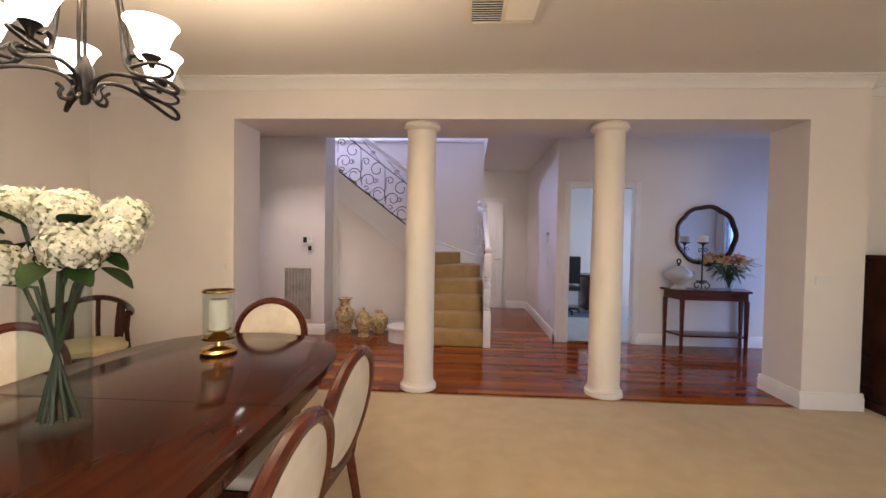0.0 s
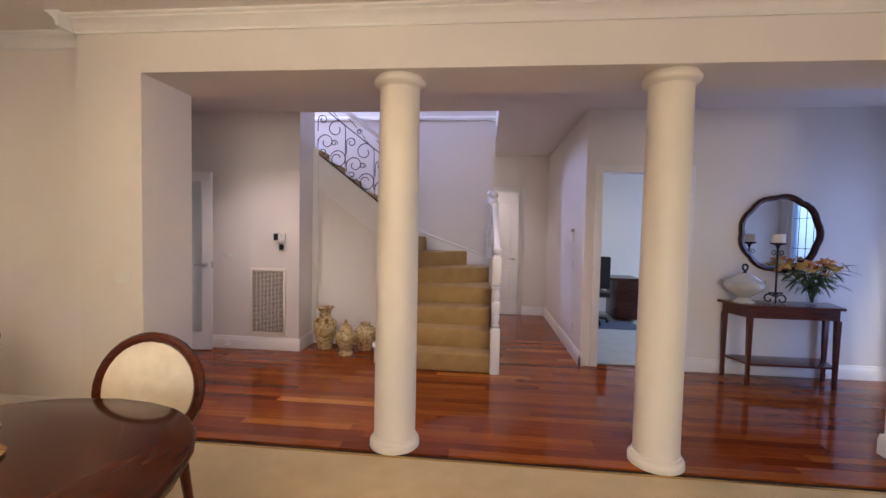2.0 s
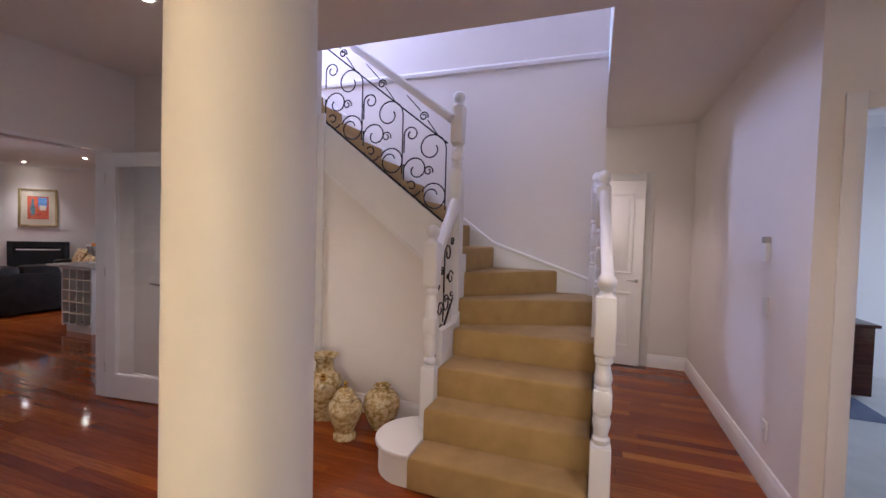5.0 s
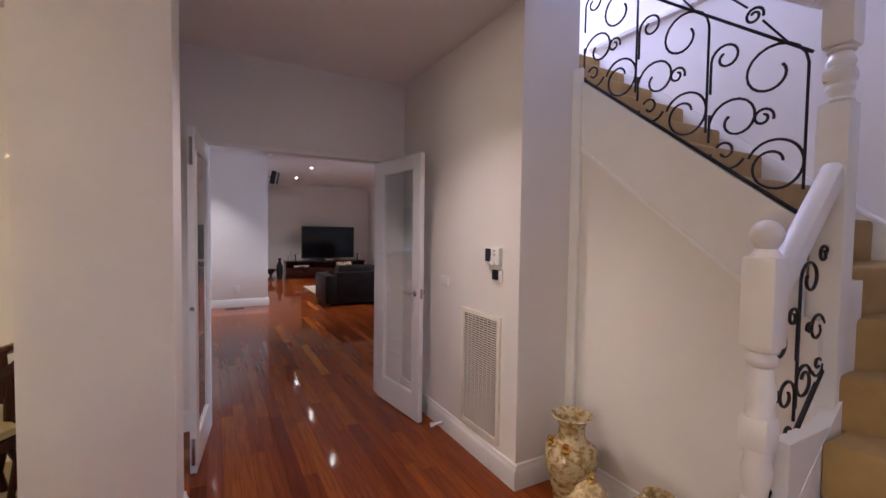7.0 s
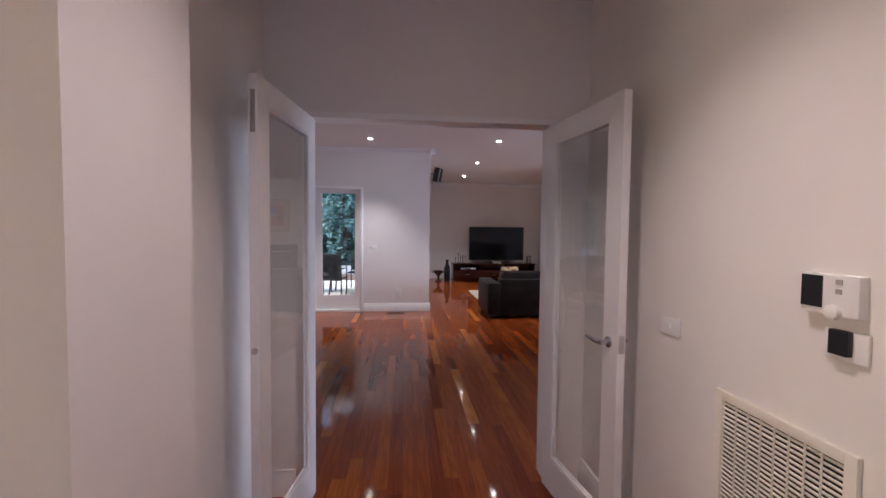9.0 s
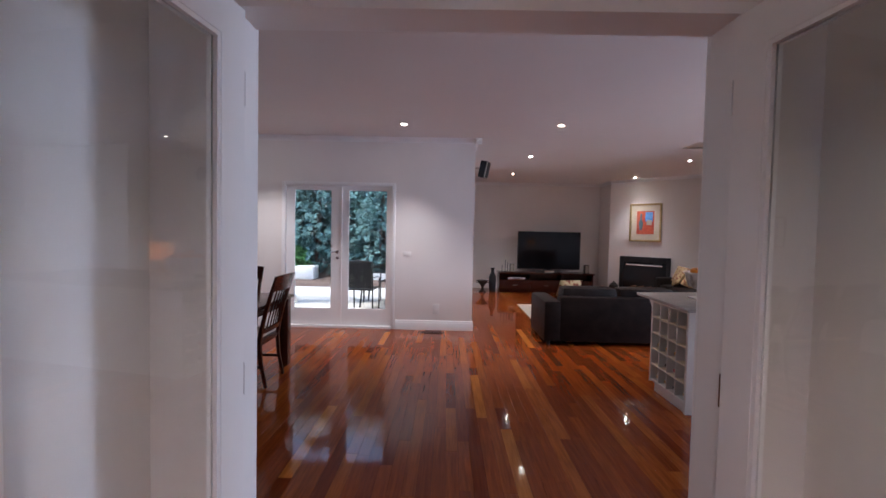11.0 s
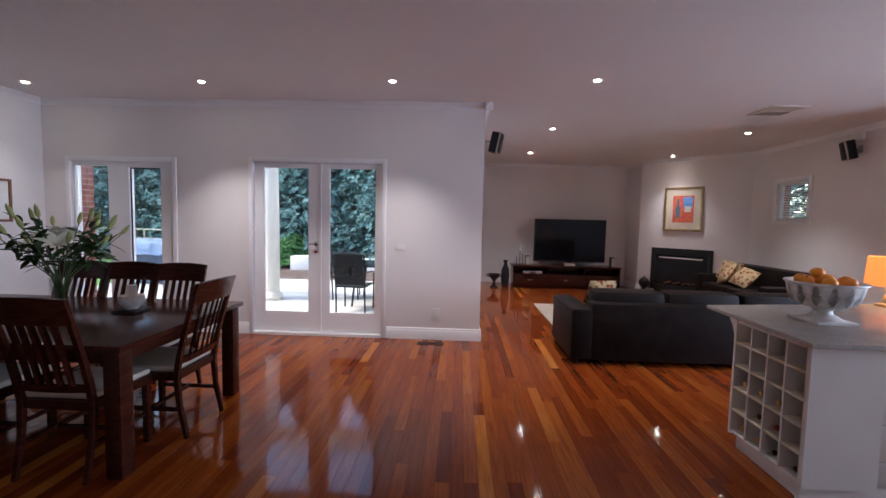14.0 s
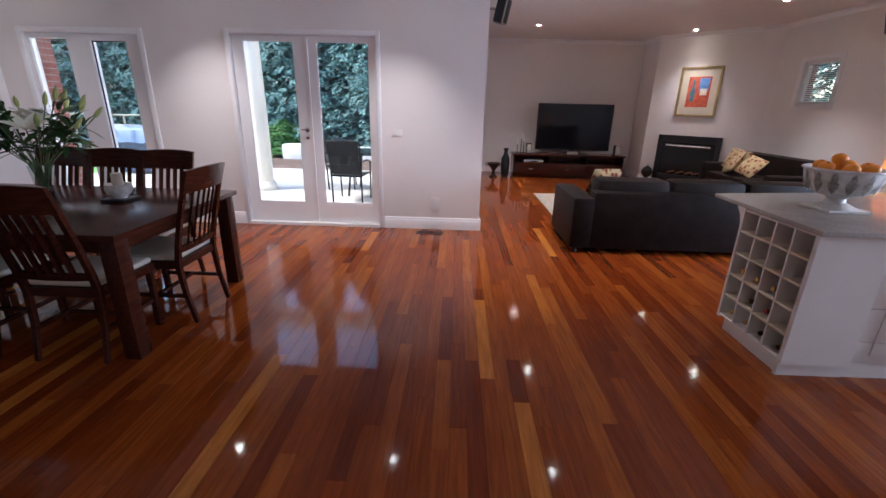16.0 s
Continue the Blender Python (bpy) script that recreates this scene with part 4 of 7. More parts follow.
def leaf_blade(bm, m, length, width, droop=0.3, n=6):
    rows = []
    for k in range(n + 1):
        u = k / n
        w = width * math.sin(math.pi * min(u * 0.94 + 0.03, 1)) ** 0.8
        z = -droop * length * u * u
        rows.append([bm.verts.new(m @ Vector((length * u, s * w / 2, z + abs(s) * 0.12 * w))) for s in (-1, 0, 1)])
    for a, b in zip(rows, rows[1:]):
        for j in range(2):
            bm.faces.new((a[j], a[j + 1], b[j + 1], b[j]))


def petals(bm, m, count, length, width, open_angle):
    for k in range(count):
        leaf_blade(bm, m @ pose(0, 0, 0, 0, 0, 360 * k / count) @ pose(0, 0, 0, 0, -open_angle, 0), length, width, 0.35, 5)


def bouquet_vase(m, label, profile, water):
    b = thing("flower_vase", m, label, "vase")
    g_ = part("glass_body", lathe(profile, 32), GLASS, b, "clear glass vase")
    g_.visible_shadow = False
    return b


rnd = random.Random(4)
ORANGE = surface("orange_petal", (0.70, 0.24, 0.05), (0.78, 0.38, 0.12), 18, 0.5, relief=0.05)
fl = bouquet_vase(pose(3.53, 5.65, 0.782), "flared glass vase of orange lilies with green leaves", [(0.045, 0), (0.047, 0.01), (0.038, 0.02), (0.050, 0.10), (0.075, 0.19), (0.071, 0.19), (0.046, 0.10), (0.034, 0.025)], 0)
leaves = bmesh.new()
YELLOW = surface("golden_petal", (0.78, 0.50, 0.10), (0.84, 0.62, 0.22), 18, 0.5, relief=0.05)
for k in range(26):
    a, r, h = k * 137.5, rnd.uniform(0.06, 0.31), rnd.uniform(0.34, 0.45)
    x, y = r * math.cos(radians(a)), 0.55 * r * math.sin(radians(a))
    h -= 0.10 * (r / 0.31) ** 2
    part("stem", tube([(0.01 * math.cos(a), 0.01 * math.sin(a), 0.03), (x * 0.22, y * 0.22, 0.18), (x * 0.75, y * 0.75, h * 0.88), (x, y, h)], 0.0038, 5), STEM, fl)
    bl = bmesh.new()
    petals(bl, pose(x, y, h, rnd.uniform(-40, 40), rnd.uniform(-40, 40), a), 6, 0.062, 0.030, 42)
    part("bloom", bl, YELLOW if k % 3 == 1 else ORANGE, fl, "golden lily bloom" if k % 3 == 1 else "orange lily bloom")
for k in range(110):
    a = rnd.uniform(0, 360)
    r = rnd.uniform(0.0, 0.24)
    leaf_blade(leaves, pose(r * math.cos(radians(a)), 0.55 * r * math.sin(radians(a)), 0.16 + rnd.uniform(0.03, 0.20) * (0.4 + r / 0.24), rnd.uniform(-30, 30), -rnd.uniform(-30, 45), a + rnd.uniform(-50, 50)), rnd.uniform(0.09, 0.16), 0.026, 0.5)
part("foliage", leaves, LEAF, fl, "narrow green leaves")

# front entry: leaded glass in the entry wall
LEAD = surface("lead_came", (0.02, 0.02, 0.03), (0.04, 0.04, 0.05), 20, 0.5, metal=0.6, relief=0.05)
en = structure("window_entry", boxes((4.50, 4.25, 0, 4.58, 4.31, 2.35), (4.50, 5.49, 0, 4.58, 5.55, 2.35), (4.50, 4.31, 2.29, 4.58, 5.49, 2.35), (4.50, 4.31, 0, 4.58, 5.49, 0.12), (4.50, 4.75, 0.12, 4.58, 4.81, 2.29)), TRIM, "white framed leaded glass entry window", "window")
pn = structure("pane", boxes((4.535, 4.31, 0.12, 4.541, 4.75, 2.29), (4.535, 4.81, 0.12, 4.541, 5.49, 2.29)), glass("obscure_blue_glass", (0.32, 0.50, 0.92), 0.3), "leaded glass pane", parent=en)
pn.visible_shadow = False
bm = bmesh.new()
for y in (4.40, 4.53, 4.66, 4.97, 5.15, 5.33):
    box(bm, 4.53, y - 0.004, 0.12, 4.535, y + 0.004, 2.29)
for z in (0.5, 0.9, 1.3, 1.7, 2.05):
    box(bm, 4.526, 4.31, z - 0.004, 4.53, 4.75, z + 0.004)
    box(bm, 4.526, 4.81, z - 0.004, 4.53, 5.49, z + 0.004)
structure("lead_strips", bm, LEAD, "dark lead strips", parent=en)

# study: desk, chair, mat
dk = thing("desk", pose(2.42, 8.62, 0), "dark timber writing desk in the study", "desk")
part("top", boxes((-0.75, -0.30, 0.69, 0.48, 0.30, 0.72), bevel=0.004), ESPRESSO, dk)
part("pedestal", boxes((0.08, -0.27, 0.04, 0.45, 0.27, 0.69), bevel=0.004), ESPRESSO, dk)
for z in (0.08, 0.36):
    part("drawer", boxes((0.10, -0.285, z, 0.43, -0.27, z + 0.26), bevel=0.003), ESPRESSO, dk)
part("side_panel", boxes((-0.74, -0.27, 0, -0.70, 0.27, 0.69)), ESPRESSO, dk)
ch = thing("office_chair", pose(2.05, 8.15, 0.012), "black swivel office chair at the study desk", "chair")
part("seat", boxes((-0.24, -0.24, 0.44, 0.24, 0.24, 0.52), bevel=0.03), BLACKPL, ch)
part("backrest", boxes((-0.22, -0.28, 0.58, 0.22, -0.21, 1.08), bevel=0.03), BLACKPL, ch)
part("pole", lathe([(0.03, 0.08), (0.03, 0.45)], 14), BLACKPL, ch)
for a in range(0, 360, 72):
    sp = part("spoke", tube([(0, 0, 0.09), (0.27 * math.cos(radians(a)), 0.27 * math.sin(radians(a)), 0.07)], 0.018, 8), BLACKPL, ch)
    part("castor", lathe([(0.02, -0.012), (0.028, 0), (0.02, 0.012)], 12, m=pose(0.27 * math.cos(radians(a)), 0.27 * math.sin(radians(a)), 0.03, 90, 0, a)), BLACKPL, sp)
solid("floor_mat", boxes((1.75, 7.75, 0.004, 2.75, 8.35, 0.012), bevel=0.003), surface("blue_grey_mat", (0.10, 0.12, 0.17), (0.14, 0.16, 0.21), 9, 0.8, fine=200, relief=0.3), "blue-grey chair mat on the study carpet", "mat")
pr = thing("printer", pose(1.78, 8.70, 0.72), "white desktop printer on the study desk", "printer")
part("case", boxes((-0.2, -0.16, 0, 0.2, 0.16, 0.16), bevel=0.012), PLASTIC, pr)
part("tray", boxes((-0.15, 0.05, 0.16, 0.15, 0.07, 0.30), bevel=0.003), PLASTIC, pr)


# ---- dining room things ----
dt = thing("dining_table", pose(-1.04, 1.27, 0), "polished mahogany oval-ended dining table", "table")


def oval(w, length, n=16, p=2.4):
    pts = []
    for s in (1, -1):
        for k in range(n + 1):
            a = math.pi * k / n
            cx, cy = math.cos(a), math.sin(a)
            pts.append((s * w / 2 * math.copysign(abs(cx) ** (2 / p), cx), s * (length / 2 - 0.72 + 0.72 * abs(cy) ** (2 / p))))
    out = []
    for q in pts:
        if not out or (Vector(q) - Vector(out[-1])).length > 1e-4:
            out.append(q)
    if (Vector(out[0]) - Vector(out[-1])).length < 1e-4:
        out.pop()
    return out


part("tabletop", prism(oval(1.18, 2.82), 0.73, 0.762, bevel=0.008), TABLEWOOD, dt)
part("edge_moulding", prism(oval(1.15, 2.80), 0.705, 0.73, bevel=0.006), MAHOGANY, dt)
part("apron", prism(oval(1.06, 2.70), 0.62, 0.705), MAHOGANY, dt)
for jy in (0.30, -0.302):
    part("leaf_joint", boxes((-0.59, jy, 0.7622, 0.59, jy + 0.002, 0.7626)), DARK, dt, "fine joint between the table leaves")
for s in (-1, 1):
    ped = part("pedestal", lathe([(0.10, 0.20), (0.11, 0.26), (0.06, 0.34), (0.075, 0.45), (0.05, 0.55), (0.09, 0.62)], 24, m=pose(0, s * 0.75, 0)), MAHOGANY, dt)
    for a in (0, 120, 240):
        q = a + (90 if s > 0 else -90)
        c, sn = math.cos(radians(q)), math.sin(radians(q))
        part("foot", tube([(0.06 * c, s * 0.75 + 0.06 * sn, 0.26), (0.22 * c, s * 0.75 + 0.22 * sn, 0.17), (0.36 * c, s * 0.75 + 0.36 * sn, 0.05), (0.42 * c, s * 0.75 + 0.42 * sn, 0.025)], [0.04, 0.035, 0.025, 0.022], 8), MAHOGANY, ped)


def oval_chair(m):
    """Oval-back dining chair; the sitter faces +y."""
    c = thing("dining_chair", m, "mahogany dining chair with ivory upholstered oval back", "chair", "chairs round the formal dining table")
    back = pose(0, -0.22, 0.42, 10)
    ring = [(0.235 * math.sin(radians(a)), 0.0, 0.265 + 0.235 * math.cos(radians(a))) for a in range(0, 360, 12)]
    part("back_frame", tube([back @ Vector(p) for p in ring], 0.024, 8, closed=True), MAHOGANY, c, "polished oval wooden back frame")
    part("back_pad", lathe([(0.005, -0.030), (0.12, -0.027), (0.19, -0.02), (0.222, -0.006), (0.222, 0.006), (0.19, 0.020), (0.12, 0.027), (0.005, 0.030)], 36, m=back @ pose(0, 0, 0.265, 90) @ Matrix.Diagonal((1.0, 1.0, 1, 1))), IVORY, c, "ivory fabric back pad")
    part("seat", prism([(-0.235, 0.24), (0.235, 0.24), (0.215, -0.20), (-0.215, -0.20)], 0.44, 0.50, bevel=0.025), IVORY, c, "ivory fabric seat")
    part("seat_frame", prism([(-0.245, 0.25), (0.245, 0.25), (0.22, -0.22), (-0.22, -0.22)], 0.385, 0.44, bevel=0.006), MAHOGANY, c)
    for s in (-1, 1):
        part("back_post", tube([(s * 0.20, -0.205, 0.40), (s * 0.192, -0.225, 0.50), (s * 0.205, -0.248, 0.585)], 0.021, 8), MAHOGANY, c)
        part("leg", tube([(s * 0.215, 0.22, 0.40), (s * 0.225, 0.225, 0.25), (s * 0.215, 0.225, 0.0)], [0.025, 0.02, 0.014], 8), MAHOGANY, c)
        part("leg", tube([(s * 0.20, -0.20, 0.40), (s * 0.205, -0.235, 0.20), (s * 0.21, -0.29, 0.0)], [0.023, 0.019, 0.016], 8), MAHOGANY, c)
    return c


oc = oval_chair(pose(-1.15, 2.70, 0, 0, 0, 184))
for m in (pose(-0.54, 1.78, 0, 0, 0, 85), pose(-0.51, 1.13, 0, 0, 0, 87), pose(-1.68, 1.95, 0, 0, 0, -96), pose(-1.72, 1.25, 0, 0, 0, -90), pose(-1.72, 0.55, 0, 0, 0, -90)):
    copy_thing(oc, m)

cc = thing("corner_chair", pose(-2.82, 3.27, 0, 0, 0, 205), "dark wooden corner armchair with curved rail and cream seat", "chair")
arc = [(0.29 * math.cos(radians(a)), 0.27 * math.sin(radians(a)) * -1, 0.82 - 0.10 * abs(math.cos(radians(a))) ** 2) for a in range(-10, 191, 12)]
part("top_rail", tube(arc, 0.024, 8, flat=1.3), DARKWOOD, cc)
part("seat", lathe([(0.26, 0.43), (0.28, 0.44), (0.28, 0.475), (0.25, 0.495), (0.1, 0.50), (0.005, 0.50)], 28), surface("cream_damask", (0.5, 0.42, 0.24), (0.6, 0.52, 0.32), 20, 0.8, relief=0.2), cc, "cream fabric seat")
part("seat_frame", lathe([(0.27, 0.37), (0.29, 0.38), (0.29, 0.43), (0.27, 0.435)], 28), DARKWOOD, cc)
for a in (8, 172, 90):
    x, y = 0.275 * math.cos(radians(a)), -0.26 * math.sin(radians(a))
    part("post", tube([(x, y, 0.42), (x * 0.96, y * 0.96, 0.58), (x, y, 0.80 - 0.10 * abs(math.cos(radians(a))))], 0.018, 8), DARKWOOD, cc)
for a in (48, 132):
    x, y = 0.27 * math.cos(radians(a)), -0.25 * math.sin(radians(a))
    part("splat", tube([(x * 0.9, y * 0.9, 0.43), (x * 0.98, y * 0.98, 0.60), (x, y, 0.78)], [0.03, 0.045, 0.03], 8, flat=0.25), DARKWOOD, cc)
for a in (45, 135, 225, 315):
    x, y = 0.235 * math.cos(radians(a)), 0.235 * math.sin(radians(a))
    part("leg", tube([(x, y, 0.39), (x * 1.18, y * 1.18, 0.30), (x * 1.0, y * 1.0, 0.12), (x * 1.12, y * 1.12, 0.0)], [0.03, 0.026, 0.016, 0.02], 8), DARKWOOD, cc, "curved cabriole leg")

hu = thing("china_cabinet", pose(-3.30, 1.62, 0), "tall dark timber china cabinet against the dining wall", "cabinet")
part("base", boxes((-0.24, -0.75, 0.06, 0.24, 0.75, 0.86), bevel=0.006), DARKWOOD, hu)
part("plinth", boxes((-0.22, -0.77, 0.0, 0.26, 0.77, 0.06), bevel=0.01), DARKWOOD, hu)
part("ledge", boxes((-0.24, -0.77, 0.86, 0.27, 0.77, 0.89), bevel=0.008), DARKWOOD, hu)
part("hutch", boxes((-0.24, -0.72, 0.89, 0.10, 0.72, 1.95)), DARKWOOD, hu)
part("crown", boxes((-0.24, -0.76, 1.95, 0.14, 0.76, 2.02), bevel=0.015), DARKWOOD, hu)
sb = thing("sideboard", pose(4.015, 3.70, 0), "dark timber sideboard beside the opening", "cabinet")
part("body", boxes((-0.43, -0.22, 0.08, 0.43, 0.24, 1.26), bevel=0.006), DARKWOOD, sb)
part("top", boxes((-0.46, -0.25, 1.26, 0.46, 0.26, 1.30), bevel=0.008), DARKWOOD, sb)
part("plinth", boxes((-0.44, -0.23, 0.0, 0.44, 0.24, 0.08), bevel=0.01), DARKWOOD, sb)

# hydrangeas in a glass cylinder
PETAL = surface("white_hydrangea", (0.74, 0.72, 0.54), (0.86, 0.84, 0.70), 60, 0.6, relief=0.1)
# greenish tone that puts the shade between the florets into colour
PETALSHADE = surface("hydrangea_shadow", (0.34, 0.36, 0.17), (0.46, 0.47, 0.26), 40, 0.7, relief=0.1)
DARKLEAF = surface("dark_hydrangea_leaf", (0.012, 0.034, 0.008), (0.032, 0.072, 0.016), 22, 0.6, relief=0.2)
DARKLEAF.node_tree.nodes["Principled BSDF"].inputs["Specular IOR Level"].default_value = 0.2
DARKSTEM = surface("dark_olive_stem", (0.018, 0.030, 0.012), (0.045, 0.065, 0.025), 30, 0.5, relief=0.05)
hv = bouquet_vase(pose(-1.07, 1.33, 0.7626), "tall clear glass cylinder vase of white hydrangeas", [(0.085, 0), (0.088, 0.004), (0.088, 0.465), (0.084, 0.465), (0.084, 0.02), (0.04, 0.014)], 0)
leaves = bmesh.new()
heads = [(-0.03, 0.05, 0.69, 0.100), (0.125, -0.06, 0.585, 0.095), (0.215, 0.0, 0.62, 0.078), (0.165, 0.09, 0.685, 0.082), (-0.24, 0.09, 0.71, 0.090), (-0.12, -0.07, 0.525, 0.085), (-0.12, 0.17, 0.72, 0.080), (0.03, 0.15, 0.63, 0.085), (-0.26, -0.05, 0.60, 0.085)]
for hx, hy, hz, hr in heads:
    hx, hz, hr = 0.92 * hx, hz - 0.02, 0.88 * hr
    part("stem", tube([(-hx * 0.25, -hy * 0.25, 0.03), (-hx * 0.02, 0, 0.22), (hx * 0.35, hy * 0.35, 0.44), (hx * 0.9, hy * 0.9, hz - 0.05)], 0.0065, 6), DARKSTEM, hv)
    bl, core = bmesh.new(), bmesh.new()
    count = int(330 * (hr / 0.085) ** 2)
    for k in range(count):
        z = 1 - 1.8 * (k + 0.5) / count
        a = k * 137.5
        r = math.sqrt(max(0, 1 - z * z))
        d = Vector((r * math.cos(radians(a)), r * math.sin(radians(a)), z * 0.86))
        rr = hr * rnd.uniform(0.84, 1.06) * (1 + 0.06 * math.sin(5 * radians(a) / 137.5 * 2 + 4 * z))
        m = Matrix.Translation(Vector((hx, hy, hz)) + d * rr) @ d.to_track_quat("Z", "Y").to_matrix().to_4x4() @ pose(0, 0, 0, rnd.uniform(-32, 32), rnd.uniform(-32, 32), rnd.uniform(0, 90))
        for q in range(4):
            leaf_blade(bl, m @ pose(0, 0, 0, 0, -14, 90 * q), 0.0098, 0.0100, 0.30, 3)
    # inner ball, darker than the petals to stand in for shade
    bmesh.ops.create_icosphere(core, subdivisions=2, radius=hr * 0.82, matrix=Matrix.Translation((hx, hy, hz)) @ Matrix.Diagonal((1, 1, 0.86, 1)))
    head = part("bloom", bl, PETAL, hv, "white hydrangea head")
    part("core", core, PETALSHADE, head)
for lx, ly, lz, yaw, pitch, ln in ((0.10, -0.05, 0.51, -25, 15, 0.10), (0.13, 0.02, 0.50, 15, 20, 0.10), (0.06, -0.08, 0.52, -70, 10, 0.12), (-0.08, -0.08, 0.53, 215, 10, 0.15), (-0.10, -0.06, 0.60, 200, -25, 0.15), (-0.06, -0.03, 0.62, 230, -40, 0.14),
                                   (-0.12, 0.04, 0.58, 165, 5, 0.15), (0.06, -0.02, 0.62, -30, -35, 0.13), (0.10, 0.05, 0.64, 20, -30, 0.12), (0.02, 0.09, 0.55, 80, 10, 0.14), (-0.09, -0.09, 0.48, 250, 35, 0.14), (0.15, 0.0, 0.54, 5, 15, 0.08),
                                   (-0.16, -0.03, 0.66, 190, -20, 0.13), (-0.04, -0.09, 0.57, 265, -10, 0.13), (-0.18, 0.02, 0.52, 175, 35, 0.14)):
    leaf_blade(leaves, pose(lx, ly, lz, rnd.uniform(-25, 25), pitch, yaw), ln, ln * 0.62, 0.35, 8)
part("foliage", leaves, DARKLEAF, hv, "broad dark green leaves")

hl = thing("hurricane_lamp", pose(-1.09, 2.22, 0.7626), "brass and glass hurricane lamp with white candle", "candle holder")
part("base", lathe([(0.085, 0), (0.09, 0.008), (0.082, 0.016), (0.078, 0.022), (0.05, 0.028), (0.022, 0.034), (0.018, 0.06), (0.05, 0.068), (0.078, 0.07), (0.080, 0.082), (0.05, 0.09), (0.02, 0.105), (0.05, 0.112), (0.06, 0.116), (0.055, 0.12)], 36), BRASS, hl)
part("candle", lathe([(0.046, 0.121), (0.046, 0.27), (0.042, 0.276)], 28), WAX, hl, "white pillar candle")
part("chimney", lathe([(0.076, 0.083), (0.076, 0.315), (0.073, 0.315), (0.073, 0.083)], 36), GLASS, hl, "clear glass chimney")
part("rim", lathe([(0.078, 0.312), (0.082, 0.316), (0.080, 0.324), (0.072, 0.324), (0.072, 0.312)], 36), BRASS, hl)

# chandelier
cx, cy, cz = -1.04, 1.40, 1.792
chd = thing("chandelier", pose(cx, cy, cz), "bronzed scroll-arm chandelier with white glass bell shades", "chandelier")
part("hub", lathe([(0.006, -0.01), (0.014, 0.0), (0.018, 0.02), (0.026, 0.03), (0.026, 0.10), (0.016, 0.12), (0.010, 0.14)], 16), BRONZE, chd)
part("rod", tube([(0, 0, 0.12), (0, 0, 0.962)], 0.005, 8), BRONZE, chd)
part("canopy", lathe([(0.065, 0.9675), (0.06, 0.948), (0.02, 0.933)], 24), BRONZE, chd)
SHADE = glow("lit_frosted_shade", (1.0, 0.93, 0.80), 1.4)
for k in range(5):
    rot = pose(0, 0, 0, 0, 0, -3 + 72 * k)

    def bent(pts, r, flat=1.0):
        return tube([rot @ v_ for v_ in eased([(x, y, 0.78 * z if z < 0.2 else z) for x, y, z in pts])], r * 0.8, 8, flat=flat)
    # out from the hub, round a teardrop loop and back up into the long stay
    ob = part("arm", bent([(0.022, 0, 0.03), (0.030, 0, 0.065), (0.055, 0, 0.095), (0.10, 0, 0.108), (0.16, 0.006, 0.098), (0.22, 0.012, 0.070), (0.275, 0.016, 0.040), (0.305, 0.014, 0.032), (0.310, 0.008, 0.048), (0.285, 0, 0.072), (0.235, -0.008, 0.086), (0.185, -0.010, 0.100), (0.155, -0.006, 0.130)], 0.0085), BRONZE, chd, "scrolled bronzed arm")
    part("stay", bent([(0.155, -0.006, 0.130), (0.140, -0.003, 0.165), (0.125, 0, 0.23), (0.105, 0, 0.36), (0.075, 0, 0.52), (0.045, 0, 0.70), (0.012, 0, 0.90)], 0.0075), BRONZE, ob)
    part("cup_loop", bent([(0.155, -0.004, 0.125), (0.20, -0.012, 0.135), (0.255, -0.016, 0.138), (0.295, -0.010, 0.125), (0.300, 0.004, 0.108), (0.270, 0.012, 0.094), (0.215, 0.010, 0.095), (0.175, 0.004, 0.108), (0.158, 0, 0.135)], 0.007), BRONZE, ob)
    part("curl", bent([(0.155, 0, 0.128), (0.150, 0, 0.158), (0.160, 0, 0.176), (0.178, 0, 0.176), (0.190, 0, 0.160), (0.204, 0, 0.157)], 0.0085, 0.45), BRONZE, ob)
    part("hook", bent([(0.024, 0, 0.025), (0.040, 0, 0.002), (0.058, 0, 0.004), (0.062, 0, 0.024), (0.056, 0, 0.042), (0.070, 0, 0.060)], 0.0085, 0.5), BRONZE, ob)
    m = rot @ pose(0.232, 0, 0.100) @ Matrix.Diagonal((0.76, 0.76, 0.86, 1))
    sh = part("shade", lathe([(0.030, 0.040), (0.046, 0.048), (0.058, 0.075), (0.068, 0.105), (0.082, 0.135), (0.100, 0.158), (0.096, 0.162), (0.062, 0.11), (0.050, 0.07), (0.03, 0.052)], 36, m=m), SHADE, chd, "lit white glass bell shade")
    part("cup", lathe([(0.010, 0.0), (0.012, 0.012), (0.024, 0.028), (0.036, 0.040), (0.033, 0.046)], 20, m=m), BRONZE, sh)


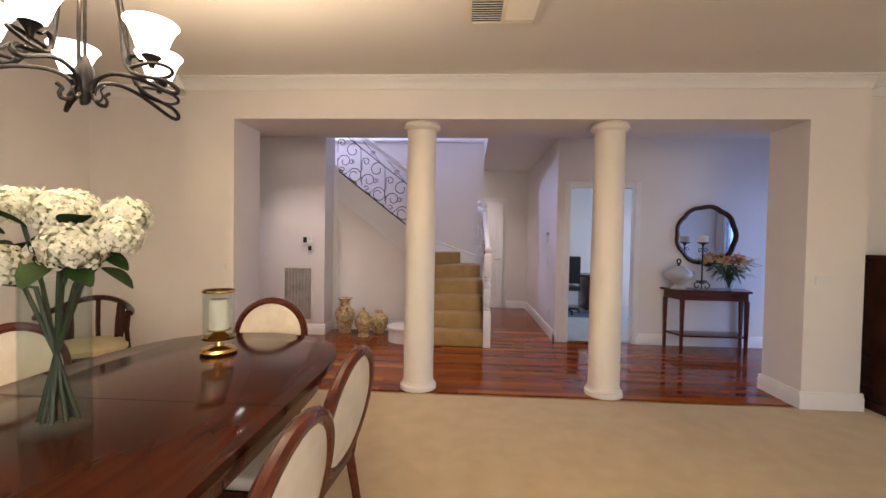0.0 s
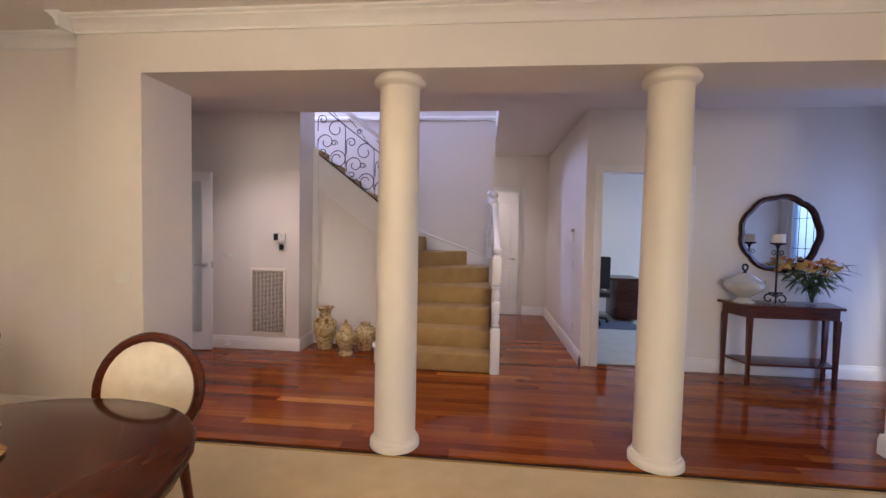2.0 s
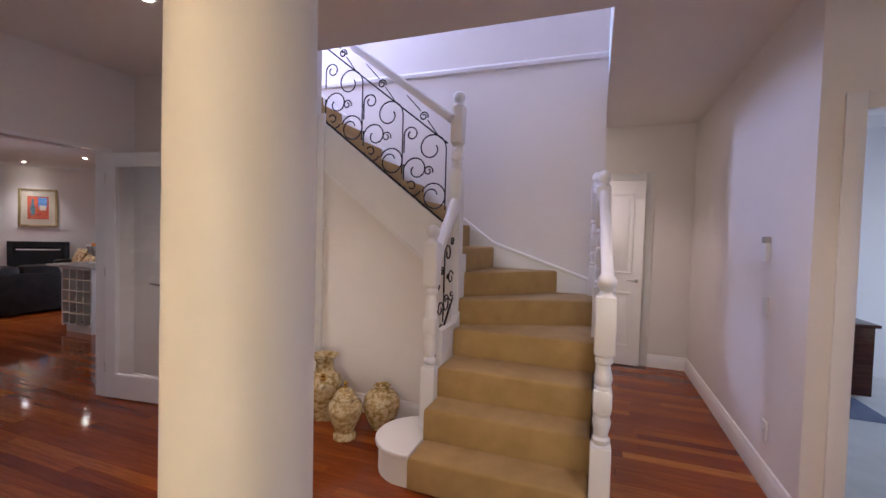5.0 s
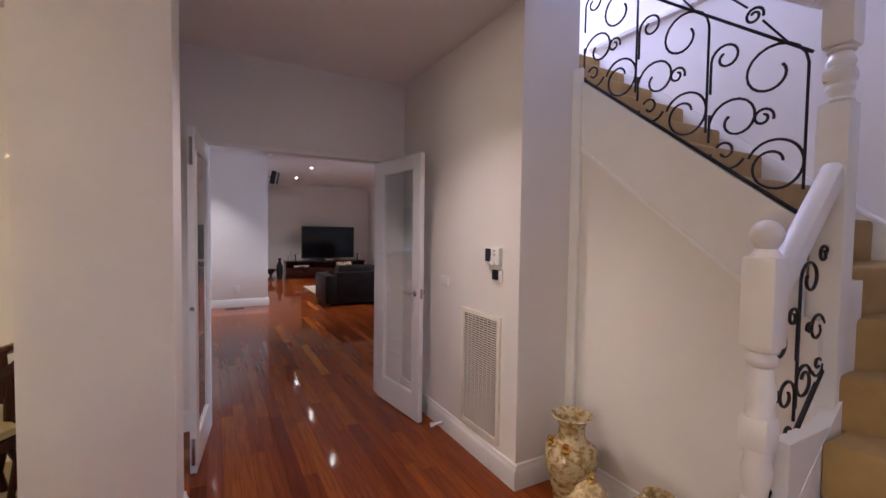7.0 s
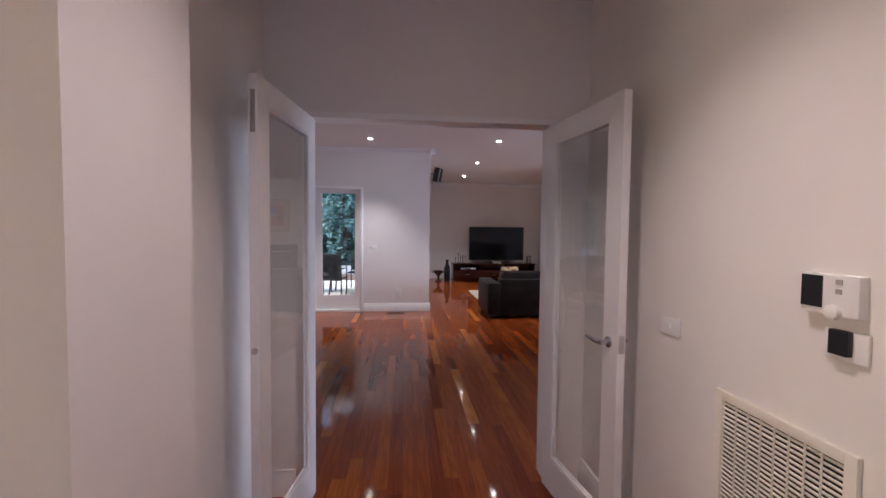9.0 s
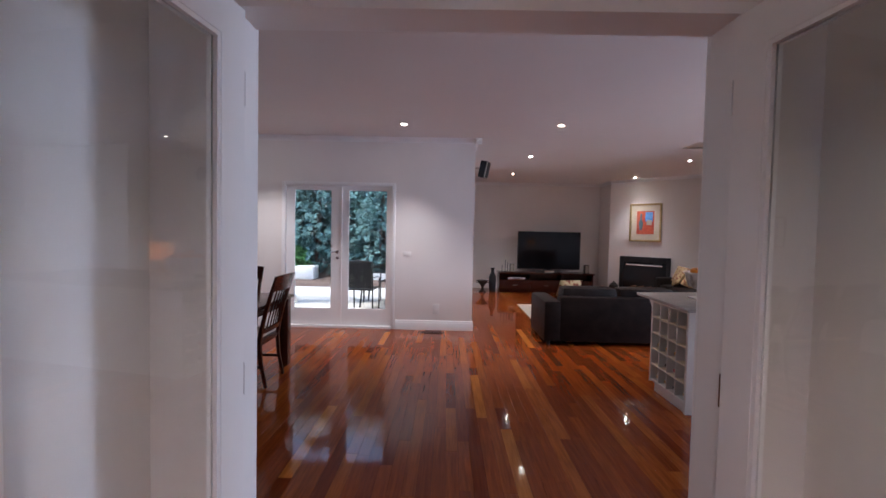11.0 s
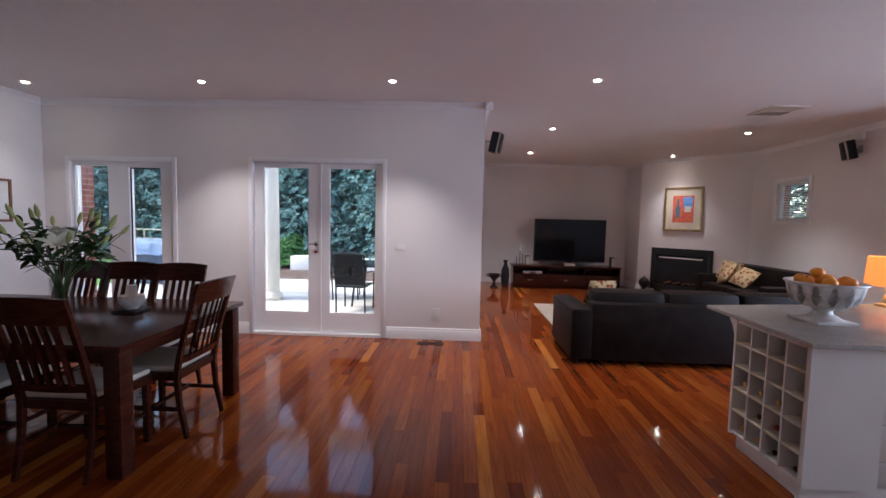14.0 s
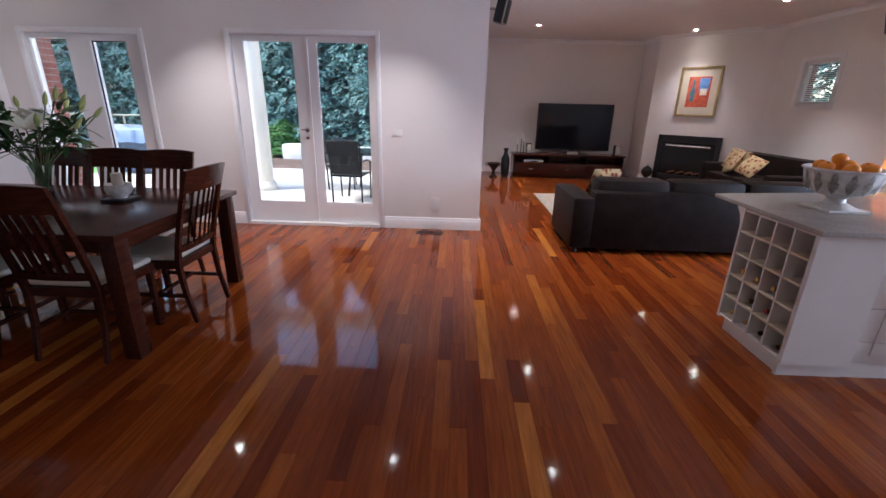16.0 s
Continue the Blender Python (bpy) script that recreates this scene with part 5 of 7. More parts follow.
def ceiling_vent(x, y, z, w, d, label, split):
    v = thing("ceiling_vent", pose(x, y, z), label, "vent")
    part("frame", boxes((-w / 2, -d / 2, -0.012, -w / 2 + 0.035, d / 2, 0), (w / 2 - 0.035, -d / 2, -0.012, w / 2, d / 2, 0), (-w / 2 + 0.035, -d / 2, -0.012, w / 2 - 0.035, -d / 2 + 0.035, 0), (-w / 2 + 0.035, d / 2 - 0.035, -0.012, w / 2 - 0.035, d / 2, 0), bevel=0.003), CREAM, v)
    part("backing", boxes((-w / 2 + 0.035, -d / 2 + 0.035, -0.003, w / 2 - 0.035, d / 2 - 0.035, -0.001)), DARK if z < 2.8 else GREY, v, "shaded duct opening")
    sl = None
    n = int((d - 0.08) / 0.026)
    for k in range(n):
        yy = -d / 2 + 0.045 + k * 0.026
        for s, tilt in ((-1, 35), (1, -35)):
            if split:
                bm = boxes((0.012 if s > 0 else -w / 2 + 0.035, -0.009, -0.0015, w / 2 - 0.035 if s > 0 else -0.012, 0.009, 0.0015))
                part("slat", bm, CREAM, v, "", pose(0, yy, -0.009, tilt))
    part("divider", boxes((-0.012, -d / 2 + 0.035, -0.012, 0.012, d / 2 - 0.035, -0.004)), CREAM, v)
    return v


ceiling_vent(0.39, 2.66, DC, 0.46, 0.40, "cream ceiling air vent with angled slats", True)

# ---- family room: windows and doors ----
fw = structure("window_french_frame", boxes((-8.83, 2.43, 0.0, -8.69, 2.435, 2.17), (-8.83, 4.055, 0.0, -8.69, 4.06, 2.17), (-8.83, 2.435, 2.165, -8.69, 4.055, 2.17), (-8.83, 2.435, -0.01, -8.66, 4.055, 0.035)), TRIM, "white timber frame round the French doors", "window")


def french_leaf(y0, y1, p0, p1, handle):
    d = thing("french_door", pose(-8.74, 0, 0), "closed white French door with tall clear pane", "door", "French doors to the patio")
    t = 0.022
    part("frame", boxes((-t, y0, 0.04, t, p0, 2.162), (-t, p1, 0.04, t, y1, 2.162), (-t, p0, 0.04, t, p1, 0.28), (-t, p0, 2.11, t, p1, 2.162)), TRIM, d)
    bead = bmesh.new()
    for r in ((p0, p0 + 0.012, 0.28, 2.11), (p1 - 0.012, p1, 0.28, 2.11), (p0 + 0.012, p1 - 0.012, 0.28, 0.292), (p0 + 0.012, p1 - 0.012, 2.098, 2.11)):
        box(bead, 0.004, r[0], r[2], 0.018, r[1], r[3])
    part("glazing_bead", bead, TRIM, d)
    p = part("pane", boxes((-0.003, p0, 0.28, 0.003, p1, 2.11)), PANE, d, "clear glass pane")
    p.visible_shadow = False
    if handle:
        hd = part("handle", lathe([(0.026, 0), (0.026, 0.006), (0.010, 0.008), (0.010, 0.045)], 18, m=pose(t, y1 - 0.05, 1.16, 0, 90)), CHROME, d, "metal lever handle")
        part("lever", tube([(t + 0.045, y1 - 0.05, 1.16), (t + 0.047, y1 - 0.08, 1.16), (t + 0.04, y1 - 0.15, 1.155)], [0.010, 0.009, 0.007], 8), CHROME, hd)
        part("lock", lathe([(0.022, 0), (0.022, 0.006), (0.014, 0.010)], 18, m=pose(t, y1 - 0.05, 1.07, 0, 90)), CHROME, d)
    else:
        part("cover_strip", boxes((t, y0 - 0.012, 0.04, t + 0.010, y0 + 0.012, 2.162)), TRIM, d)
    return d


french_leaf(2.438, 3.272, 2.555, 3.135, True)
french_leaf(3.280, 4.052, 3.385, 3.98, False)

tw = structure("window_tall_frame", boxes((-8.80, 0.08, 0.10, -8.71, 0.115, 2.14), (-8.80, 0.55, 0.10, -8.71, 0.82, 2.14), (-8.80, 1.235, 0.10, -8.71, 1.40, 2.14), (-8.80, 0.115, 2.09, -8.71, 0.55, 2.14),
                                          (-8.80, 0.82, 2.07, -8.71, 1.235, 2.14), (-8.80, 0.115, 0.10, -8.71, 0.55, 0.20), (-8.80, 0.82, 0.10, -8.71, 1.235, 0.20)), TRIM, "white framed tall window with two narrow panes", "window")
for a, b, top in ((0.115, 0.55, 2.09), (0.82, 1.235, 2.07)):
    p = structure("pane", boxes((-8.758, a, 0.20, -8.752, b, top)), PANE, "clear glass pane", parent=tw)
    p.visible_shadow = False
structure("flyscreen_edge", boxes((-8.745, 0.822, 0.20, -8.735, 0.834, 2.07), (-8.745, 0.834, 2.058, -8.735, 1.233, 2.07)), BLACKPL, "thin black screen edge", parent=tw)

sw = structure("window_small_frame", boxes((-11.10, 10.54, 1.62, -11.06, 10.60, 2.26), (-10.46, 10.54, 1.62, -10.42, 10.60, 2.26), (-11.06, 10.54, 2.22, -10.46, 10.60, 2.26), (-11.06, 10.54, 1.62, -10.46, 10.60, 1.66)), TRIM, "small high white framed window", "window")
p = structure("pane", boxes((-11.06, 10.575, 1.66, -10.46, 10.58, 2.22)), PANE, "clear glass pane", parent=sw)
p.visible_shadow = False
vb = thing("venetian_blind", pose(-10.76, 10.525, 1.64), "white venetian blind with open slats in the small window", "blind")
part("headrail", boxes((-0.31, -0.02, 0.575, 0.31, 0.012, 0.615)), PLASTIC, vb)
first = part("slat", boxes((-0.305, -0.0125, -0.001, 0.305, 0.0125, 0.001)), PLASTIC, vb, "", pose(0, 0, 0.02, 24))
for k in range(1, 20):
    clone(first, vb, pose(0, 0, 0.02 + 0.0285 * k, 24))
part("bottom_rail", boxes((-0.305, -0.012, 0.0, 0.305, 0.012, 0.010)), PLASTIC, vb)


def downlight(x, y, z, label):
    d = thing("downlight", pose(x, y, z), label, "light", "recessed ceiling downlights")
    ring = [(0.031, -0.001), (0.031, -0.004), (0.052, -0.004), (0.055, 0.0)]
    bm = lathe(ring, 28)
    part("trim_ring", bm, PLASTIC, d)
    part("lens", lathe([(0.002, -0.0055), (0.029, -0.0055), (0.029, -0.0045)], 24), LAMPGLOW, d, "glowing lamp face")
    return d


dl = downlight(*DOWNLIGHTS_FAMILY[0], FC, "small lit recessed downlight in the white ceiling")
for x, y in DOWNLIGHTS_FAMILY[1:]:
    copy_thing(dl, pose(x, y, FC))
for x, y in DOWNLIGHTS_HALL:
    copy_thing(dl, pose(x, y, HC))
ceiling_vent(-8.83, 8.80, FC, 0.46, 0.42, "cream ceiling air vent with angled slats", True)


# ---- family dining ----
ft = thing("dining_table", pose(-6.31, 1.92, 0), "dark red-brown timber dining table with square legs", "table")
part("tabletop", boxes((-0.65, -1.29, 0.735, 0.65, 1.29, 0.77), bevel=0.006), ESPRESSO, ft)
part("apron", boxes((-0.56, -1.20, 0.64, 0.56, -1.17, 0.735), (-0.56, 1.17, 0.64, 0.56, 1.20, 0.735), (-0.56, -1.17, 0.64, -0.53, 1.17, 0.735), (0.53, -1.17, 0.64, 0.56, 1.17, 0.735)), ESPRESSO, ft)
for sx in (-1, 1):
    for sy in (-1, 1):
        part("leg", boxes((sx * 0.575 - 0.048, sy * 1.215 - 0.048, 0, sx * 0.575 + 0.048, sy * 1.215 + 0.048, 0.735), bevel=0.005), ESPRESSO, ft)


def slat_chair(m):
    """Slat-back chair; the sitter faces +y."""
    c = thing("dining_chair", m, "dark timber slat-back dining chair with cream seat", "chair", "chairs round the timber table")
    part("seat", prism([(-0.215, 0.22), (0.215, 0.22), (0.20, -0.19), (-0.20, -0.19)], 0.445, 0.485, bevel=0.016), IVORY, c, "cream fabric seat pad")
    part("seat_frame", prism([(-0.225, 0.225), (0.225, 0.225), (0.21, -0.21), (-0.21, -0.21)], 0.39, 0.445, bevel=0.004), ESPRESSO, c)

    def back(z):
        return -0.20 - 0.16 * max(0, (z - 0.42) / 0.62) ** 1.3
    zs = [0.42, 0.55, 0.70, 0.85, 1.02]
    for s in (-1, 1):
        part("back_post", tube([(s * 0.205, -0.26, 0.0), (s * 0.205, -0.215, 0.22)] + [(s * 0.208, back(z), z) for z in zs], [0.017, 0.020, 0.023, 0.022, 0.021, 0.020, 0.018], 4), ESPRESSO, c)
        part("leg", boxes((s * 0.20 - 0.018, 0.185, 0, s * 0.20 + 0.018, 0.22, 0.40), bevel=0.003), ESPRESSO, c)
        part("side_stretcher", boxes((s * 0.20 - 0.008, -0.215, 0.18, s * 0.20 + 0.008, 0.19, 0.205)), ESPRESSO, c)
    part("cross_stretcher", boxes((-0.195, -0.02, 0.183, 0.195, 0.0, 0.203)), ESPRESSO, c)
    rail = bmesh.new()
    n = 10
    for z0, z1, t, bow in ((0.90, 1.045, 0.012, 0.03), (0.50, 0.545, 0.012, 0.015)):
        grid = []
        for k in range(n + 1):
            u = -1 + 2 * k / n
            lift = 0.012 * (1 - u * u) if z0 > 0.8 else 0
            grid.append([rail.verts.new((u * 0.225 if z0 > 0.8 else u * 0.20, back(z) + s * t - bow * (1 - u * u), z + (lift if z == z1 else 0))) for z, s in ((z0, -1), (z0, 1), (z1, 1), (z1, -1))])
        for a, b in zip(grid, grid[1:]):
            for j in range(4):
                rail.faces.new((a[j], a[(j + 1) % 4], b[(j + 1) % 4], b[j]))
        rail.faces.new(grid[0])
        rail.faces.new(grid[-1][::-1])
        part("top_rail" if z0 > 0.8 else "lower_rail", rail, ESPRESSO, c)
        rail = bmesh.new()
    rail.free()
    for k in range(5):
        x = -0.12 + 0.06 * k
        u = x / 0.21
        part("slat", tube([(x, back(z) - 0.018 * (1 - u * u), z) for z in (0.52, 0.64, 0.78, 0.92)], 0.0155, 4, flat=0.5), ESPRESSO, c)
    return c


sc = slat_chair(pose(-6.36, 2.98, 0, 0, 0, 180))
for m in (pose(-6.80, 2.55, 0, 0, 0, -90), pose(-6.80, 2.10, 0, 0, 0, -90), pose(-6.80, 1.64, 0, 0, 0, -90), pose(-5.90, 2.81, 0, 0, 0, 90), pose(-5.90, 2.16, 0, 0, 0, 90), pose(-5.90, 1.58, 0, 0, 0, 90)):
    copy_thing(sc, m)

LILY = surface("cream_lily_petal", (0.66, 0.66, 0.48), (0.78, 0.76, 0.62), 25, 0.5, relief=0.05)
BUD = surface("green_lily_bud", (0.26, 0.32, 0.08), (0.42, 0.45, 0.16), 20, 0.5, relief=0.05)
lv = bouquet_vase(pose(-6.67, 1.90, 0.77), "clear glass vase of white lilies and green buds", [(0.055, 0), (0.058, 0.005), (0.062, 0.06), (0.078, 0.20), (0.074, 0.20), (0.055, 0.06), (0.045, 0.012)], 0)
leaves = bmesh.new()
rnd = random.Random(11)
for k in range(21):
    a, r, h = k * 137.5, rnd.uniform(0.12, 0.46), rnd.uniform(0.40, 0.74)
    if k in (2, 7, 12, 16):
        r, h = rnd.uniform(0.20, 0.36), rnd.uniform(0.40, 0.50)
    x, y = r * math.cos(radians(a)), r * math.sin(radians(a))
    part("stem", tube([(-0.02 * math.cos(a), 0.02 * math.sin(a), 0.03), (x * 0.2, y * 0.2, 0.22), (x * 0.65, y * 0.65, h * 0.75), (x, y, h)], 0.0045, 6), STEM, lv)
    d = Vector((x, y, h * 0.9)).normalized()
    m = Matrix.Translation((x, y, h)) @ d.to_track_quat("Z", "Y").to_matrix().to_4x4()
    bl = bmesh.new()
    if k in (2, 7, 12, 16):
        petals(bl, m, 6, 0.14, 0.055, 48)
        part("bloom", bl, LILY, lv, "open cream lily bloom")
    else:
        lathe([(0.004, 0), (0.014, 0.02), (0.017, 0.05), (0.012, 0.085), (0.002, 0.11)], 8, bm=bl, m=m)
        part("bud", bl, BUD, lv, "closed green lily bud")
    for q in range(7):
        u = rnd.uniform(0.45, 0.97)
        leaf_blade(leaves, pose(x * u * 0.9, y * u * 0.9, 0.14 + (h - 0.16) * u, rnd.uniform(-40, 40), -rnd.uniform(-20, 60), a + rnd.uniform(-110, 110)), rnd.uniform(0.10, 0.17), rnd.uniform(0.034, 0.05), 0.3)
part("foliage", leaves, DARKLEAF, lv, "dark pointed lily leaves")

WHITECER = surface("distressed_white_ceramic", (0.58, 0.55, 0.49), (0.80, 0.78, 0.74), 26, 0.45, relief=0.3)
cb = thing("candle_bowl", pose(-6.47, 2.63, 0.77), "carved white candle bowl on a dark square base", "candle holder")
part("base", boxes((-0.085, -0.085, 0, 0.085, 0.085, 0.022), bevel=0.004), BLACKPL, cb, "dark square base")
part("bowl", lathe([(0.04, 0.022), (0.045, 0.035), (0.07, 0.055), (0.085, 0.085), (0.078, 0.115), (0.082, 0.12), (0.07, 0.12), (0.05, 0.10)], 28), WHITECER, cb)
part("candle", lathe([(0.034, 0.10), (0.034, 0.19), (0.030, 0.195)], 20), WAX, cb, "cream candle")

pf = thing("picture_frame", pose(-7.98, -0.28, 1.61), "brown framed print with white mount on the wall", "picture")
part("frame", boxes((-0.30, 0, -0.25, -0.27, 0.025, 0.25), (0.27, 0, -0.25, 0.30, 0.025, 0.25), (-0.27, 0, 0.22, 0.27, 0.025, 0.25), (-0.27, 0, -0.25, 0.27, 0.025, -0.22), bevel=0.003), surface("oak_frame", (0.16, 0.07, 0.03), (0.24, 0.11, 0.05), 8, 0.4, stretch=(8, 1, 1)), pf)
part("mount", boxes((-0.27, 0.002, -0.22, 0.27, 0.010, 0.22)), PLASTIC, pf, "white mount")
part("print", boxes((-0.17, 0.010, -0.14, 0.17, 0.013, 0.14)), surface("blue_print", (0.10, 0.13, 0.28), (0.42, 0.22, 0.20), 9, 0.6, relief=0.0), pf, "blue and rose abstract print")

wall_plate(pose(-8.69, 4.29, 1.15, 0, 0, 90), 0.115, 0.072, "white plastic light switch beside the French doors")
wall_plate(pose(-8.69, 4.75, 0.32, 0, 0, 90), 0.10, 0.15, "white plastic wall outlet cover", name="power_point")
wall_plate(pose(-13.9, 6.05, 0.32, 0, 0, 90), 0.115, 0.072, "white plastic power point", 2, "power_point")
fr = thing("floor_register", pose(-8.50, 4.70, 0.0), "brown slotted floor register beside the wall", "vent")
part("frame", boxes((-0.06, -0.16, 0.001, 0.06, -0.145, 0.007), (-0.06, 0.145, 0.001, 0.06, 0.16, 0.007), (-0.06, -0.145, 0.001, -0.045, 0.145, 0.007), (0.045, -0.145, 0.001, 0.06, 0.145, 0.007)), DARKWOOD, fr)
for k in range(5):
    part("slat", boxes((-0.040 + 0.018 * k, -0.145, 0.001, -0.032 + 0.018 * k, 0.145, 0.006)), DARKWOOD, fr)


# ---- living area ----
def cushion_block(bm, x0, y0, z0, x1, y1, z1, b=0.05):
    box(bm, x0, y0, z0, x1, y1, z1, bevel=b)
    return bm


so = thing("sofa", pose(-8.37, 7.55, 0), "black leather sofa with loose cushions, seen from behind", "sofa")
part("base", cushion_block(bmesh.new(), -0.44, -1.20, 0.06, 0.36, 1.25, 0.34, 0.03), LEATHER, so)
part("backrest", cushion_block(bmesh.new(), 0.24, -1.12, 0.05, 0.45, 1.25, 0.66, 0.035), LEATHER, so)
part("arm", cushion_block(bmesh.new(), -0.47, -1.33, 0.05, 0.45, -1.09, 0.60, 0.045), LEATHER, so)
for y0, y1 in ((-1.06, -0.30), (-0.28, 0.48), (0.50, 1.24)):
    part("seat_cushion", cushion_block(bmesh.new(), -0.46, y0, 0.33, 0.22, y1, 0.47, 0.05), LEATHER, so)
    part("back_cushion", cushion_block(bmesh.new(), 0.02, y0, 0.46, 0.32, y1, 0.775, 0.075), LEATHER, so)
for x, y in ((-0.40, -1.25), (0.38, -1.25), (-0.40, 1.15), (0.38, 1.15)):
    part("foot", lathe([(0.025, 0), (0.03, 0.065)], 12, m=pose(x, y, 0)), BLACKPL, so)
s2 = thing("sofa", pose(-10.70, 9.95, 0), "black leather sofa against the wall with patterned cushions", "sofa")
part("base", cushion_block(bmesh.new(), -0.95, -0.45, 0.06, 0.95, 0.42, 0.36, 0.03), LEATHER, s2)
part("backrest", cushion_block(bmesh.new(), -0.95, 0.22, 0.30, 0.95, 0.48, 0.82, 0.08), LEATHER, s2)
for x0, x1 in ((-0.95, -0.72), (0.72, 0.95)):
    part("arm", cushion_block(bmesh.new(), x0, -0.46, 0.06, x1, 0.40, 0.62, 0.06), LEATHER, s2)
for x0, x1 in ((-0.71, -0.01), (0.01, 0.71)):
    part("seat_cushion", cushion_block(bmesh.new(), x0, -0.46, 0.35, x1, 0.22, 0.48, 0.05), LEATHER, s2)


def spotted():
    m, nt, b = material("spotted_cushion_fabric")
    v = nt.nodes.new("ShaderNodeTexVoronoi")
    v.inputs["Scale"].default_value = 17
    nt.links.new(coords(nt).outputs[0], v.inputs["Vector"])
    r = ramp(nt, [(0.26, (0.17, 0.035, 0.018)), (0.36, (0.24, 0.07, 0.03)), (0.44, (0.40, 0.28, 0.14)), (0.8, (0.48, 0.36, 0.20))])
    nt.links.new(v.outputs["Distance"], r.inputs[0])
    nt.links.new(r.outputs[0], b.inputs["Base Color"])
    b.inputs["Roughness"].default_value = 0.85
    return m


SPOT = spotted()


def throw_cushion(m):
    bm = bmesh.new()
    n = 8
    for side in (1, -1):
        g = [[bm.verts.new(m @ Vector((0.18 * (2 * i / n - 1), side * 0.075 * ((1 - (2 * i / n - 1) ** 4) * (1 - (2 * j / n - 1) ** 4)) ** 0.6, 0.18 * (2 * j / n - 1)))) for j in range(n + 1)] for i in range(n + 1)]
        for i in range(n):
            for j in range(n):
                bm.faces.new((g[i][j], g[i + 1][j], g[i + 1][j + 1], g[i][j + 1]))
    bmesh.ops.remove_doubles(bm, verts=bm.verts, dist=0.0005)
    return solid("throw_cushion", bm, SPOT, "tan cushion with red-brown spots on the sofa", "cushion", "patterned cushions")


throw_cushion(pose(-11.25, 9.88, 0.70, -22, 10, 25))
throw_cushion(pose(-11.05, 9.72, 0.66, -35, -20, -10))
throw_cushion(pose(-10.72, 9.80, 0.65, -40, 12, 8))
throw_cushion(pose(-8.64, 6.74, 0.66, -28, 0, -78))

RUGM = surface("beige_rug_pile", (0.36, 0.31, 0.24), (0.50, 0.44, 0.35), 16, 0.95, fine=260, relief=0.7)
solid("rug", boxes((-11.2, 6.40, 0.001, -9.1, 8.9, 0.016), bevel=0.005), RUGM, "beige woven rug on the floorboards", "rug")

tvu = thing("tv_unit", pose(-13.28, 7.445, 0), "dark red-brown low television unit with drawers", "cabinet")
part("top", boxes((-0.26, -1.22, 0.49, 0.25, 1.22, 0.52), bevel=0.004), ESPRESSO, tvu)
part("carcass", boxes((-0.25, -1.20, 0.05, 0.20, -1.17, 0.49), (-0.25, 1.17, 0.05, 0.20, 1.20, 0.49), (-0.25, -1.17, 0.05, -0.23, 1.17, 0.49), (-0.25, -1.17, 0.05, 0.20, 1.17, 0.08), (-0.25, -1.17, 0.31, 0.20, 1.17, 0.33), (-0.25, -0.42, 0.08, 0.20, -0.39, 0.49), (-0.25, 0.39, 0.08, 0.20, 0.42, 0.49)), ESPRESSO, tvu)
part("plinth", boxes((-0.25, -1.18, 0, 0.16, 1.18, 0.05)), ESPRESSO, tvu)
for y0, y1 in ((-1.165, -0.425), (-0.385, 0.385), (0.425, 1.165)):
    dr = part("drawer", boxes((0.185, y0, 0.085, 0.215, y1, 0.305), bevel=0.004), ESPRESSO, tvu)
    part("handle", boxes((0.215, (y0 + y1) / 2 - 0.06, 0.19, 0.232, (y0 + y1) / 2 + 0.06, 0.202), bevel=0.003), CHROME, dr)
md = thing("media_player", pose(-13.20, 6.68, 0.33), "silver media player in the television unit", "media player")
part("case", boxes((-0.18, -0.21, 0.006, 0.18, 0.21, 0.07), bevel=0.004), CHROME, md)
part("display", boxes((0.18, -0.08, 0.02, 0.184, 0.08, 0.05)), BLACKPL, md)
tv = thing("television", pose(-13.36, 7.555, 0.52), "large black flat-screen television on a stand", "television")
part("panel", boxes((-0.03, -0.815, 0.08, 0.03, 0.815, 1.06), bevel=0.008), BLACKPL, tv)
part("screen", boxes((0.030, -0.79, 0.11, 0.033, 0.79, 1.04)), SCREEN, tv, "dark glossy screen")
part("stand", boxes((-0.14, -0.35, 0, 0.14, 0.35, 0.015), (-0.03, -0.06, 0.015, 0.03, 0.06, 0.10), bevel=0.003), BLACKPL, tv)
for y in (6.58, 8.50):
    sp = thing("speaker", pose(-13.20, y, 0.52), "small black desktop speaker on the television unit", "speaker", "television speakers")
    part("case", boxes((-0.06, -0.055, 0, 0.06, 0.055, 0.22), bevel=0.006), BLACKPL, sp)
    part("grille", boxes((0.06, -0.045, 0.015, 0.065, 0.045, 0.205), bevel=0.002), GREY, sp)
cspk = thing("speaker", pose(-13.14, 7.52, 0.52), "small silver centre speaker before the television", "speaker", "television speakers")
part("case", boxes((-0.05, -0.14, 0, 0.05, 0.14, 0.085), bevel=0.006), BLACKPL, cspk)
part("grille", boxes((0.05, -0.12, 0.012, 0.054, 0.12, 0.07), bevel=0.002), GREY, cspk)
for y, h in ((6.33, 0.34), (6.41, 0.46), (6.47, 0.40)):
    cs = thing("taper_holder", pose(-13.22, y, 0.52), "slim black candle holder with white taper", "candle holder", "taper holders")
    part("stem", lathe([(0.03, 0), (0.03, 0.008), (0.008, 0.015), (0.007, h - 0.17), (0.014, h - 0.16)], 12), BLACKPL, cs)
    part("taper", lathe([(0.009, h - 0.16), (0.008, h)], 10), WAX, cs, "white taper candle")
tvs = thing("floor_vase", pose(-13.15, 6.08, 0), "tall dark bottle-shaped floor vase", "vase")
